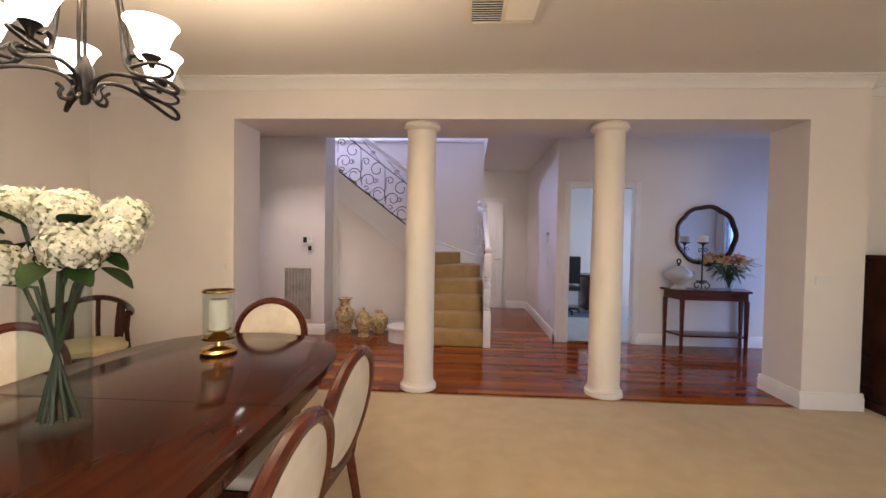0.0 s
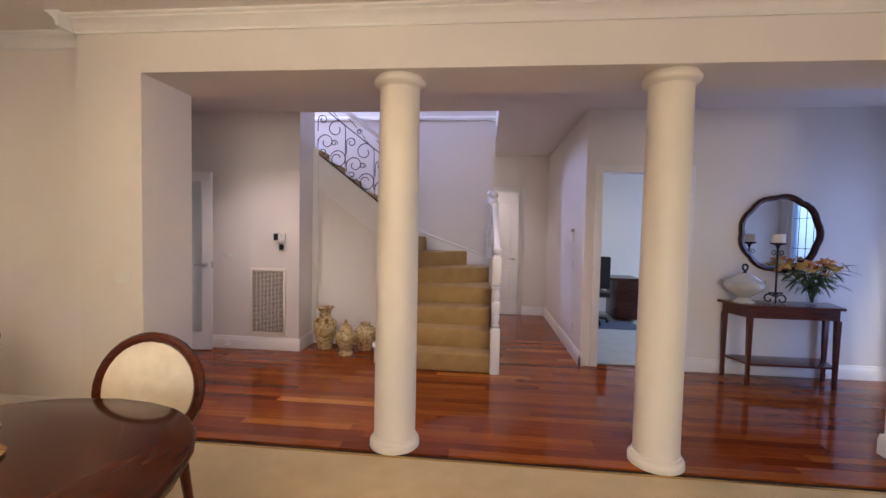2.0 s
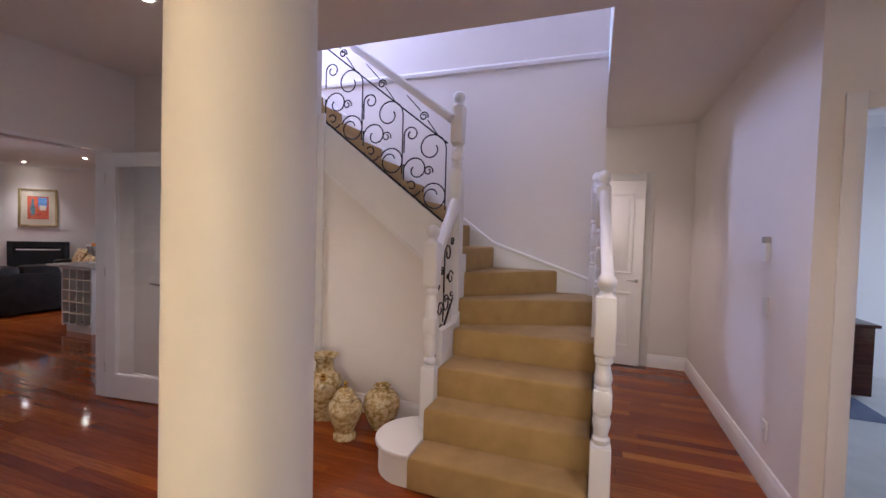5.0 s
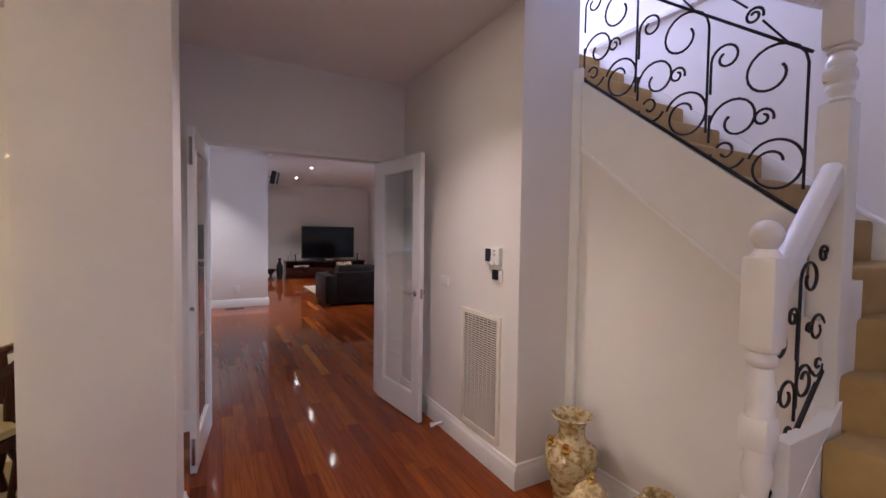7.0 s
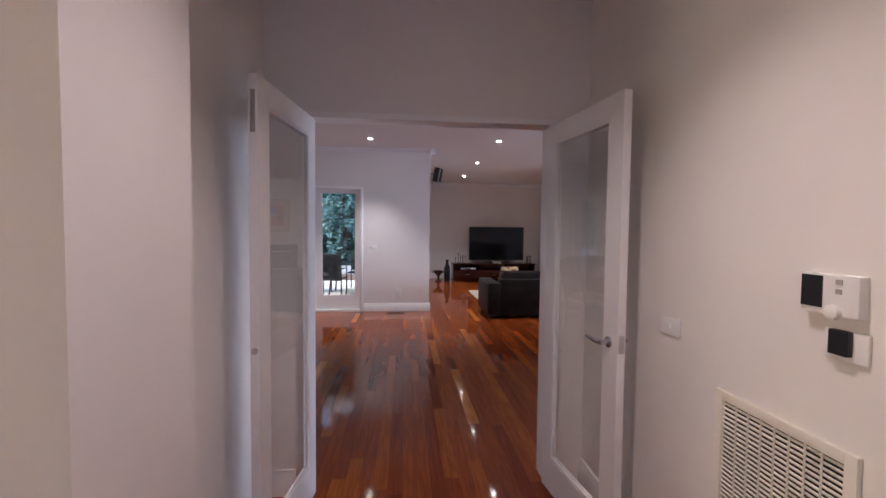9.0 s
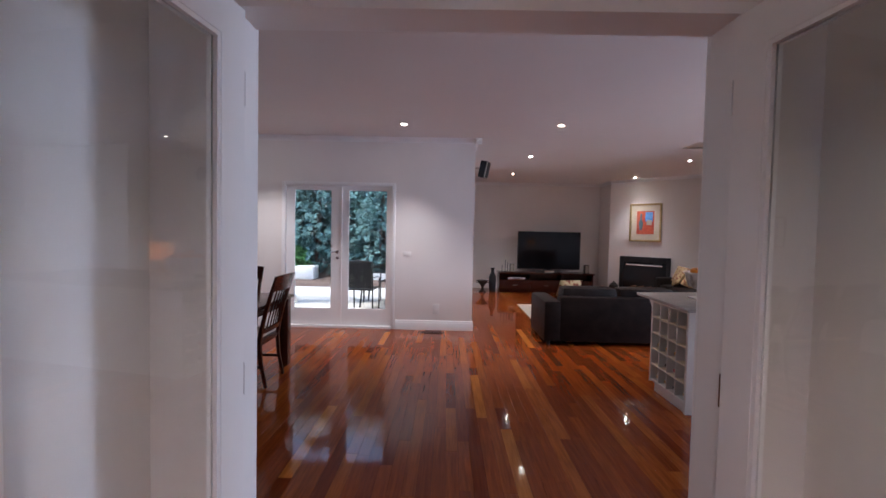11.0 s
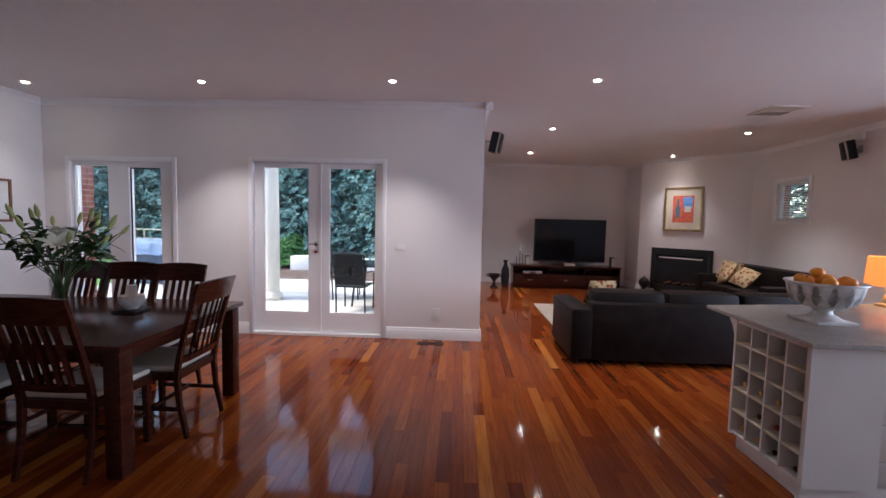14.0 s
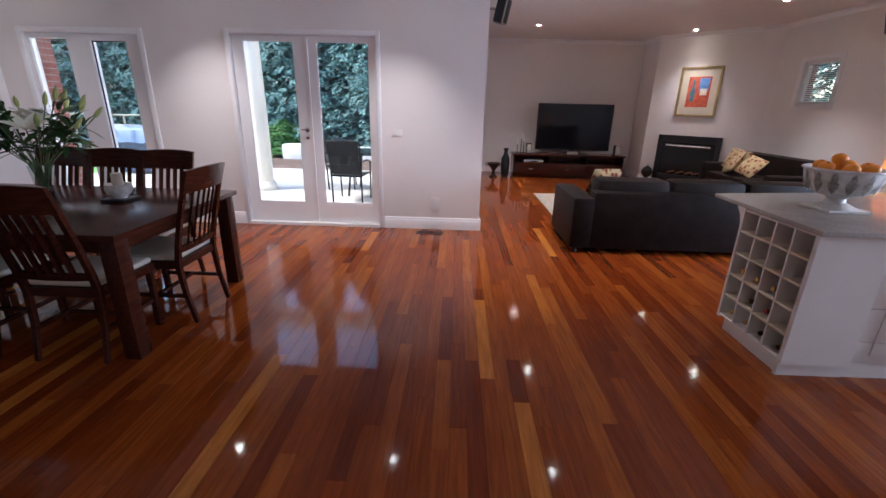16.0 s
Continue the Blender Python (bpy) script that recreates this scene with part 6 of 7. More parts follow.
part("body", lathe([(0.07, 0), (0.085, 0.06), (0.10, 0.25), (0.09, 0.40), (0.045, 0.50), (0.035, 0.56), (0.06, 0.62), (0.052, 0.62), (0.03, 0.56)], 24), BLACKPL, tvs)
ur = thing("urn", pose(-13.05, 5.82, 0), "dark bronzed pedestal urn on the floor", "urn")
part("body", lathe([(0.09, 0), (0.09, 0.025), (0.04, 0.06), (0.03, 0.13), (0.06, 0.19), (0.12, 0.25), (0.15, 0.31), (0.135, 0.31), (0.10, 0.26)], 28), BRONZE, ur)
for s in (-1, 1):
    part("handle", tube([(0, s * 0.12, 0.24), (0, s * 0.17, 0.26), (0, s * 0.165, 0.30), (0, s * 0.14, 0.305)], 0.010, 8), BRONZE, ur)
ur = thing("lidded_urn", pose(-12.85, 9.08, 0), "dark metal lidded urn beside the fireplace", "urn")
part("body", lathe([(0.075, 0), (0.075, 0.018), (0.04, 0.04), (0.04, 0.12), (0.09, 0.17), (0.115, 0.23), (0.10, 0.29), (0.082, 0.30)], 24), BRONZE, ur)
part("lid", lathe([(0.086, 0.30), (0.08, 0.315), (0.04, 0.345), (0.010, 0.36), (0.014, 0.375), (0.003, 0.39)], 24), BRONZE, ur)

# fireplace and picture on the angled wall
fpm = pose(-13.17 + 0.89 * 0.7071, 9.05 + 0.89 * 0.7071, 0, 0, 0, 45)
fp = thing("fireplace", fpm, "black inset gas fireplace with glass front", "fireplace")
part("surround", boxes((-0.59, -0.03, 0.10, -0.50, -0.001, 1.01), (0.50, -0.03, 0.10, 0.59, -0.001, 1.01), (-0.50, -0.03, 0.87, 0.50, -0.001, 1.01), (-0.50, -0.03, 0.10, 0.50, -0.001, 0.22), bevel=0.003), BLACKPL, fp)
part("firebox", boxes((-0.50, -0.012, 0.22, 0.50, -0.002, 0.87)), SCREEN, fp, "dark glass firebox front")
part("hood", boxes((-0.42, -0.05, 0.79, 0.42, -0.012, 0.825), bevel=0.004), CHROME, fp, "metal hood bar")
for x in (-0.22, -0.05, 0.12, 0.25):
    part("ember_log", tube([(x - 0.08, -0.02, 0.26), (x + 0.06, -0.022, 0.30)], 0.018, 7), surface("ember_log", (0.10, 0.05, 0.03), (0.25, 0.12, 0.06), 30, 0.9, relief=0.4), fp)
part("hearth_shelf", boxes((-0.62, -0.02, 0.0, 0.62, -0.001, 0.10)), BLACKPL, fp)
pic = thing("picture_frame", fpm @ pose(-0.01, 0, 1.84), "gilt framed red and blue abstract painting above the fireplace", "picture")
GILT = surface("antique_gilt", (0.34, 0.25, 0.11), (0.50, 0.38, 0.18), 18, 0.35, metal=0.7, relief=0.1)
part("frame", boxes((-0.37, -0.035, -0.46, -0.325, -0.001, 0.46), (0.325, -0.035, -0.46, 0.37, -0.001, 0.46), (-0.325, -0.035, 0.415, 0.325, -0.001, 0.46), (-0.325, -0.035, -0.46, 0.325, -0.001, -0.415), bevel=0.008), GILT, pic)
part("mount", boxes((-0.325, -0.012, -0.415, 0.325, -0.002, 0.415)), surface("cream_mount", (0.56, 0.50, 0.38), (0.62, 0.56, 0.44), 5, 0.8), pic, "cream mount")
REDP = surface("red_paint", (0.42, 0.05, 0.03), (0.60, 0.14, 0.06), 14, 0.6, relief=0.2)
BLUEP = surface("blue_paint", (0.05, 0.16, 0.42), (0.14, 0.34, 0.62), 16, 0.6, relief=0.2)
part("painting", boxes((-0.20, -0.016, -0.28, 0.20, -0.012, 0.28)), REDP, pic, "red painted ground")
part("blue_field", boxes((0.0, -0.019, 0.02, 0.17, -0.016, 0.25), bevel=0.001), BLUEP, pic, "blue field")
part("pale_block", boxes((0.03, -0.021, -0.06, 0.15, -0.019, 0.06)), surface("pale_paint", (0.5, 0.45, 0.38), (0.62, 0.58, 0.5), 14, 0.6), pic)
part("vase_shape", prism([(-0.13, -0.18), (-0.07, -0.18), (-0.05, -0.02), (-0.08, 0.10), (-0.08, 0.22), (-0.12, 0.22), (-0.12, 0.10), (-0.15, -0.02)], 0.016, 0.019, m=pose(0, 0, 0, 90)), surface("teal_paint", (0.04, 0.12, 0.16), (0.12, 0.20, 0.24), 14, 0.6), pic)


def wall_speaker(m, label):
    s = thing("wall_speaker", m, label, "speaker", "wall speakers")
    part("bracket", tube([(0, 0, 0.02), (0, -0.07, 0.02), (0, -0.11, 0.0)], 0.014, 8, bm=boxes((-0.03, -0.012, -0.03, 0.03, 0, 0.07))), GREY, s)
    m2 = pose(0, -0.16, 0, 12, 0, -20)
    part("case", box(bmesh.new(), -0.075, -0.04, -0.13, 0.075, 0.06, 0.13, bevel=0.012, m=m2), BLACKPL, s)
    part("edge_trim", box(bmesh.new(), -0.078, -0.058, -0.133, 0.078, -0.042, 0.133, bevel=0.006, m=m2), GREY, s, "silver edge")
    part("grille", box(bmesh.new(), -0.065, -0.072, -0.12, 0.065, -0.0605, 0.12, bevel=0.006, m=m2), BLACKPL, s, "black speaker grille")


wall_speaker(pose(-9.61, 10.50, 2.58, 0, 0, 0), "small wall-mounted speaker with black grille")
wall_speaker(pose(-9.02, 5.296, 2.50, 0, 0, 180), "small wall-mounted speaker with black grille")
jb = thing("junction_box", pose(-9.63, 10.50, 2.76), "small cream wall box above the speaker", "wall box")
part("case", boxes((-0.08, -0.06, -0.04, 0.08, 0, 0.05), bevel=0.006), PLASTIC, jb)

# ---- kitchen island ----
CABINET = surface("white_cabinet_paint", (0.70, 0.68, 0.63), (0.76, 0.74, 0.69), 2, 0.32, fine=80, relief=0.03)


def stone():
    m, nt, b = material("grey_speckled_stone")
    mp = coords(nt)
    n = noise_tex(nt, mp, 90, 4, 0.7)
    n2 = noise_tex(nt, mp, 5, 4)
    r = ramp(nt, [(0.35, (0.36, 0.34, 0.30)), (0.5, (0.43, 0.41, 0.37)), (0.65, (0.50, 0.48, 0.44))])
    nt.links.new(n.outputs[0], r.inputs[0])
    mx = nt.nodes.new("ShaderNodeMixRGB")
    mx.blend_type = "MULTIPLY"
    mx.inputs[0].default_value = 0.5
    r2 = ramp(nt, [(0.3, (0.75, 0.73, 0.70)), (0.7, (1.1, 1.1, 1.1))])
    nt.links.new(n2.outputs[0], r2.inputs[0])
    nt.links.new(r.outputs[0], mx.inputs[1])
    nt.links.new(r2.outputs[0], mx.inputs[2])
    nt.links.new(mx.outputs[0], b.inputs["Base Color"])
    b.inputs["Roughness"].default_value = 0.26
    b.inputs["Specular IOR Level"].default_value = 0.3
    return m


top = prism([(-5.72, 6.862), (-6.735, 6.905), (-7.0, 8.5), (-7.0, 9.6), (-5.72, 9.6)], 0.872, 0.90, bevel=0.004)
solid("island_benchtop", top, stone(), "polished grey stone benchtop on the kitchen island", "benchtop")
wr = thing("wine_rack", pose(0, 0, 0), "white open wine rack with twenty square pigeonholes", "wine rack")
RX0, RX1, RZ0, RZ1, RY = -6.38, -5.80, 0.105, 0.868, 6.905
cw, rh = (RX1 - RX0) / 4, (RZ1 - RZ0) / 5
PIGEON = surface("cream_melamine", (0.66, 0.58, 0.42), (0.72, 0.64, 0.48), 4, 0.5, relief=0.02)
part("back", boxes((RX0, RY + 0.33, RZ0, RX1, RY + 0.345, RZ1)), PIGEON, wr)
part("side", boxes((RX0 - 0.018, RY, RZ0 - 0.02, RX0, RY + 0.345, RZ1)), CABINET, wr)
part("side", boxes((RX1, RY, RZ0 - 0.02, RX1 + 0.010, RY + 0.345, RZ1)), CABINET, wr)
for k in range(1, 4):
    part("divider", boxes((RX0 + cw * k - 0.006, RY + 0.001, RZ0, RX0 + cw * k + 0.006, RY + 0.33, RZ1 - 0.012)), CABINET, wr)
for j in range(6):
    for k in range(4):
        z = RZ0 + rh * j - (0.012 if j == 5 else 0)
        part("shelf", boxes((RX0 + cw * k + 0.0065, RY + 0.0015, z - 0.006, RX0 + cw * (k + 1) - 0.0065, RY + 0.33, z + 0.006)), CABINET if j in (0, 5) else PIGEON, wr)
part("plinth", boxes((RX0 + 0.03, RY + 0.03, 0, RX1 - 0.03, RY + 0.345, RZ0 - 0.02)), CABINET, wr)
part("corbel", prism([(0, 0), (0.10, 0), (0.05, -0.06), (0.02, -0.14), (0, -0.16)], 0, 0.05, m=Matrix(((-1, 0, 0, RX0 - 0.02), (0, 0, 1, RY + 0.02), (0, 1, 0, 0.868), (0, 0, 0, 1)))), CABINET, wr, "white corbel under the benchtop")
BOTTLE = surface("dark_bottle_glass", (0.012, 0.018, 0.010), (0.02, 0.03, 0.015), 4, 0.08, relief=0.0)
FOILG = surface("gold_foil", (0.55, 0.40, 0.14), (0.68, 0.52, 0.22), 14, 0.3, metal=1.0)
FOILR = surface("red_foil", (0.30, 0.03, 0.03), (0.40, 0.05, 0.04), 14, 0.35, metal=0.4)
for col_, row, foil in ((0, 2, FOILG), (1, 2, FOILG), (2, 2, FOILG), (0, 0, FOILG), (1, 1, BOTTLE), (2, 1, FOILR), (2, 0, BOTTLE), (3, 0, FOILG), (1, 0, FOILG), (3, 0, FOILG)):
    ox = 0.018 if (col_, row, foil) == (3, 0, FOILG) else 0
    bx = RX0 + cw * (col_ + 0.5) + ox
    w = thing("wine_bottle", pose(bx, RY + 0.03, RZ0 + rh * row + 0.006 + 0.038, -90), "wine bottle lying in a rack pigeonhole", "bottle", "bottles in the wine rack")
    part("body", lathe([(0.014, 0.075), (0.016, 0.10), (0.037, 0.15), (0.037, 0.29), (0.03, 0.295)], 16), BOTTLE, w)
    part("capsule", lathe([(0.015, 0.0), (0.016, 0.012), (0.014, 0.016), (0.0145, 0.074)], 16), foil, w, "foil capsule")
    w.matrix_basis = pose(bx, RY + 0.03, RZ0 + rh * row + 0.006 + 0.038, -90)
pb = thing("end_cabinet", pose(0, 0, 0), "white painted end cabinet of the kitchen island", "cabinet")
part("panel", boxes((-6.36, RY + 0.346, 0.10, -5.79, 7.295, 0.868)), CABINET, pb)
part("front_return", boxes((-5.789, RY, 0.085, -5.77, 7.295, 0.868)), CABINET, pb)
part("plinth", boxes((-6.36, RY + 0.346, 0, -5.82, 7.295, 0.10), (-5.82, RY + 0.01, 0, -5.795, 7.295, 0.085)), CABINET, pb)
for n0, n1 in ((7.299, 7.84), (7.844, 8.40), (8.404, 9.55)):
    cu = thing("drawer_unit", pose(0, 0, 0), "white island drawer unit with framed fronts", "cabinet", "island drawer units")
    part("body", boxes((-6.36, n0, 0.10, -5.80, n1, 0.868)), CABINET, cu)
    part("plinth", boxes((-6.36, n0, 0, -5.80, n1, 0.10)), CABINET, cu)
    for z0, z1 in ((0.105, 0.243), (0.246, 0.449), (0.452, 0.657), (0.660, 0.863)):
        dr = part("drawer", boxes((-5.80, n0 + 0.003, z0, -5.782, n1 - 0.003, z1), bevel=0.003), CABINET, cu)
        part("raised_field", boxes((-5.782, n0 + 0.09, z0 + (0.055 if z0 < 0.2 else 0.0), -5.774, n1 - 0.09, z1 - (0.055 if z1 > 0.8 else 0.0)), bevel=0.003), CABINET, dr)
        yc, zc = (n0 + n1) / 2, (z0 + z1) / 2
        part("handle", tube([(-5.778, yc - 0.05, zc), (-5.752, yc - 0.042, zc - 0.004), (-5.748, yc, zc - 0.008), (-5.752, yc + 0.042, zc - 0.004), (-5.778, yc + 0.05, zc)], 0.005, 8), CHROME, dr, "curved metal handle")

bo = thing("fruit_bowl", pose(-6.27, 7.36, 0.90) @ Matrix.Diagonal((1.17, 1.17, 1.04, 1)), "distressed white pedestal bowl full of mandarins", "bowl")
part("foot", prism([(-0.105, -0.105), (0.105, -0.105), (0.105, 0.105), (-0.105, 0.105)], 0, 0.018, bevel=0.005), WHITECER, bo)
part("pedestal", lathe([(0.095, 0.018), (0.07, 0.035), (0.045, 0.05), (0.042, 0.07), (0.055, 0.085)], 32), WHITECER, bo)
part("cup", lathe([(0.05, 0.085), (0.095, 0.095), (0.135, 0.125), (0.158, 0.18), (0.168, 0.235), (0.180, 0.24), (0.176, 0.250), (0.158, 0.238), (0.145, 0.19), (0.11, 0.14), (0.05, 0.12)], 48), WHITECER, bo)
# worn mottling, darkened to put the carving's shadows into the colour
CARVED = surface("shaded_worn_ceramic", (0.36, 0.32, 0.27), (0.66, 0.63, 0.57), 40, 0.5, relief=0.3)
for k in range(14):
    a = radians(360 * k / 14)
    bm = bmesh.new()
    leaf_blade(bm, pose(0.141 * math.cos(a), 0.141 * math.sin(a), 0.112, 0, -70, 360 * k / 14), 0.118, 0.046, -0.12, 6)
    bmesh.ops.solidify(bm, geom=bm.faces[:], thickness=0.006)
    part("carved_leaf", bm, CARVED, bo, "carved leaf on the bowl")
PEEL = surface("mandarin_peel", (0.84, 0.25, 0.015), (0.92, 0.36, 0.03), 12, 0.42, fine=200, relief=0.25)
rnd = random.Random(5)
for x, y, z in ((-0.092, -0.055, 0.25), (-0.085, 0.045, 0.25), (0.0, -0.10, 0.25), (0.015, 0.0, 0.262), (0.01, 0.10, 0.25), (0.095, 0.045, 0.25), (0.095, -0.055, 0.25), (-0.04, -0.01, 0.295)):
    f = thing("mandarin", pose(-6.27 + 1.17 * x, 7.36 + 1.17 * y, 0.90 + 1.04 * z, rnd.uniform(-25, 25), rnd.uniform(-25, 25)), "ripe orange mandarin in the bowl", "fruit", "mandarins in the bowl")
    part("peel", lathe([(0.003, -0.030)] + [(0.042 * math.sin(radians(q)), -0.034 * math.cos(radians(q))) for q in range(20, 165, 16)] + [(0.010, 0.031), (0.003, 0.028)], 20), PEEL, f)
    part("stalk", lathe([(0.006, 0.028), (0.005, 0.032)], 8), STEM, f)

tl = thing("table_lamp", pose(-6.86, 8.34, 0.90), "cream stacked-ball table lamp with lit amber shade", "lamp")
BALL = surface("cream_lamp_ceramic", (0.58, 0.47, 0.28), (0.66, 0.55, 0.36), 8, 0.3, relief=0.02)
part("foot", boxes((-0.055, -0.055, 0, 0.055, 0.055, 0.025), bevel=0.006), BALL, tl)
for z, r in ((0.062, 0.037), (0.128, 0.029)):
    part("ball", lathe([(max(r * math.sin(radians(q)), 0.002), z - r * math.cos(radians(q))) for q in range(0, 181, 15)], 24), BALL, tl)
part("rod", lathe([(0.008, 0.155), (0.008, 0.30)], 10), BRASS, tl)
m, nt, b = material("lit_amber_shade")
b.inputs["Base Color"].default_value = (0.70, 0.36, 0.12, 1)
b.inputs["Roughness"].default_value = 0.8
b.inputs["Emission Color"].default_value = (1.0, 0.48, 0.17, 1)
b.inputs["Emission Strength"].default_value = 0.13
tr_ = nt.nodes.new("ShaderNodeBsdfTranslucent")
tr_.inputs[0].default_value = (0.9, 0.5, 0.2, 1)
mixn = nt.nodes.new("ShaderNodeMixShader")
mixn.inputs[0].default_value = 0.35
nt.links.new(b.outputs[0], mixn.inputs[1])
nt.links.new(tr_.outputs[0], mixn.inputs[2])
nt.links.new(mixn.outputs[0], nt.nodes["Material Output"].inputs[0])
bm = bmesh.new()
n = 40
rings = [[bm.verts.new((r * math.cos(2 * math.pi * k / n), r * math.sin(2 * math.pi * k / n), z)) for k in range(n)] for r, z in ((0.146, 0.165), (0.134, 0.388), (0.131, 0.388), (0.143, 0.165))]
for a_, b_ in zip(rings, rings[1:] + rings[:1]):
    for k in range(n):
        bm.faces.new((a_[k], a_[(k + 1) % n], b_[(k + 1) % n], b_[k]))
part("shade", bm, m, tl, "lit amber fabric shade")

# ---- outdoors ----
MULCH = surface("brown_mulch", (0.07, 0.045, 0.035), (0.15, 0.10, 0.08), 14, 0.95, fine=60, relief=0.8)
PAVE = surface("pale_paving", (0.44, 0.43, 0.40), (0.54, 0.53, 0.50), 3, 0.8, fine=120, relief=0.3)
LAWN = surface("lawn_green", (0.06, 0.20, 0.03), (0.12, 0.30, 0.06), 10, 0.9, fine=160, relief=0.8)
structure("ground", boxes((-600, -600, -0.30, 600, 600, -0.14)), MULCH, "dark mulched garden ground", "ground")
structure("pavement_patio", boxes((-13.7, -2.6, -0.14, -8.97, 5.17, -0.04)), PAVE, "pale paved patio outside the French doors", "pavement")
structure("ground_lawn", boxes((-17.0, -9.0, -0.14, -9.9, -2.62, -0.06)), LAWN, "bright green lawn beside the patio", "ground")
pc = thing("column", pose(-11.14, 1.54, -0.04), "cream patio column with moulded round base", "column")
part("shaft", lathe([(0.148, 0.14), (0.148, 1.2), (0.13, 2.55)], 36), CREAM, pc)
part("base", lathe([(0.21, 0), (0.21, 0.06), (0.195, 0.075), (0.19, 0.10), (0.175, 0.12), (0.16, 0.15)], 36), CREAM, pc)
part("cap", lathe([(0.14, 2.52), (0.19, 2.58), (0.19, 2.64)], 36), CREAM, pc)
structure("trim_patio_beam", boxes((-11.4, -2.6, 2.60, -10.9, 5.17, 2.80)), CEIL, "white patio beam over the columns", "trim")


def patio_chair(m):
    c = thing("patio_chair", m, "black metal patio chair with sling back", "chair", "patio chairs")
    for s in (-1, 1):
        part("back_post", tube([(s * 0.24, -0.22, 0.0), (s * 0.24, -0.24, 0.42), (s * 0.25, -0.33, 0.95)], 0.014, 8), BLACKPL, c)
        part("arm", tube([(s * 0.25, -0.28, 0.66), (s * 0.27, 0.0, 0.66), (s * 0.26, 0.22, 0.62), (s * 0.25, 0.24, 0.0)], 0.014, 8), BLACKPL, c)
    part("seat", boxes((-0.24, -0.24, 0.41, 0.24, 0.24, 0.44), bevel=0.008), BLACKPL, c)
    part("backrest", box(bmesh.new(), -0.23, -0.008, 0.0, 0.23, 0.008, 0.50, m=pose(0, -0.255, 0.46, 10)), BLACKPL, c)
    part("top_rail", tube([(-0.25, -0.33, 0.95), (0, -0.345, 0.975), (0.25, -0.33, 0.95)], 0.018, 8), BLACKPL, c)
    for s in (-1, 1):
        part("scroll", tube([(s * (0.06 + x), -0.315 - 0.05 * z, 0.68 + z) for x, z in spiral(0, 0.0, 0.10, 0.05, 90, 330)], 0.008, 6), IRON, c)
    return c


pch = patio_chair(pose(-10.43, 3.29, -0.04, 0, 0, 86))
copy_thing(pch, pose(-11.5, 2.85, -0.04, 0, 0, 10))
copy_thing(pch, pose(-11.9, 3.7, -0.04, 0, 0, -95))
pt = thing("patio_table", pose(-11.15, 3.75, -0.04), "dark metal patio table with glass top", "table")
part("tabletop", boxes((-0.55, -0.7, 0.70, 0.55, 0.7, 0.72), bevel=0.006), SCREEN, pt)
for sx in (-1, 1):
    for sy in (-1, 1):
        part("leg", tube([(sx * 0.45, sy * 0.58, 0), (sx * 0.40, sy * 0.52, 0.70)], 0.018, 8), BLACKPL, pt)
pp = thing("potted_plant", pose(-11.05, 3.72, 0.68), "small bronze potted plant on the patio table", "plant")
part("pot", lathe([(0.05, 0), (0.08, 0.08), (0.075, 0.12)], 16), BRONZE, pp)
bm = bmesh.new()
for k in range(40):
    leaf_blade(bm, pose(0, 0, 0.11, 0, -rnd.uniform(10, 80), rnd.uniform(0, 360)), rnd.uniform(0.10, 0.20), 0.03, 0.4)
part("foliage", bm, LEAF, pp)
pl = thing("planter_box", pose(-16.5, 0.14, -0.14), "white rendered garden planter box", "planter")
part("box", boxes((-0.30, -0.32, 0, 0.30, 0.32, 0.43), bevel=0.02), TRIM, pl)
gk = thing("garden_edging", pose(-16.5, 2.9, -0.14), "low white rendered garden edging before the conifers", "garden wall")
part("wall", boxes((-0.10, -1.7, 0, 0.10, 2.2, 0.34), bevel=0.01), TRIM, gk)
part("capping", boxes((-0.13, -1.72, 0.34, 0.13, 2.22, 0.39), bevel=0.008), TRIM, gk)
bq = thing("barbecue", pose(-12.6, -1.85, -0.04), "barbecue under a pale blue fitted cover", "barbecue")
COVER = surface("pale_blue_cover", (0.20, 0.32, 0.52), (0.36, 0.50, 0.70), 6, 0.4, fine=18, relief=0.9)
DKCOV = surface("dark_blue_cover", (0.03, 0.05, 0.09), (0.06, 0.08, 0.13), 6, 0.5, fine=18, relief=0.7)
bm = bmesh.new()
rc = random.Random(3)
gx, gy = 10, 22
rows = []
for i in range(gx + 1):
    u = 2 * i / gx - 1
    row = []
    for j in range(gy + 1):
        v_ = 2 * j / gy - 1
        fall = max(abs(u), abs(v_)) ** 6
        row.append(bm.verts.new((0.34 * u, 0.74 * v_, 0.98 - 0.30 * fall - 0.035 * abs(math.sin(5 * v_ + 2 * u)) + rc.uniform(-0.014, 0.014))))
    rows.append(row)
for i in range(gx):
    for j in range(gy):
        bm.faces.new((rows[i][j], rows[i + 1][j], rows[i + 1][j + 1], rows[i][j + 1]))
bmesh.ops.solidify(bm, geom=bm.faces[:], thickness=0.012)
part("hood", bm, COVER, bq, "crumpled pale blue cover")
part("skirt", boxes((-0.28, -0.66, 0.03, 0.28, 0.66, 0.68), bevel=0.03), DKCOV, bq, "dark lower cover")
pf_ = thing("pool_fence", pose(-14.8, -3.4, -0.14), "slim grey railing beyond the patio", "fence")
for z in (0.95, 1.2):
    part("rail", tube([(0, -3.0, z), (0, 2.4, z)], 0.018, 8), GREY, pf_)
for k in range(5):
    part("post", tube([(0, -3.0 + 1.35 * k, 0), (0, -3.0 + 1.35 * k, 1.22)], 0.022, 8), GREY, pf_)

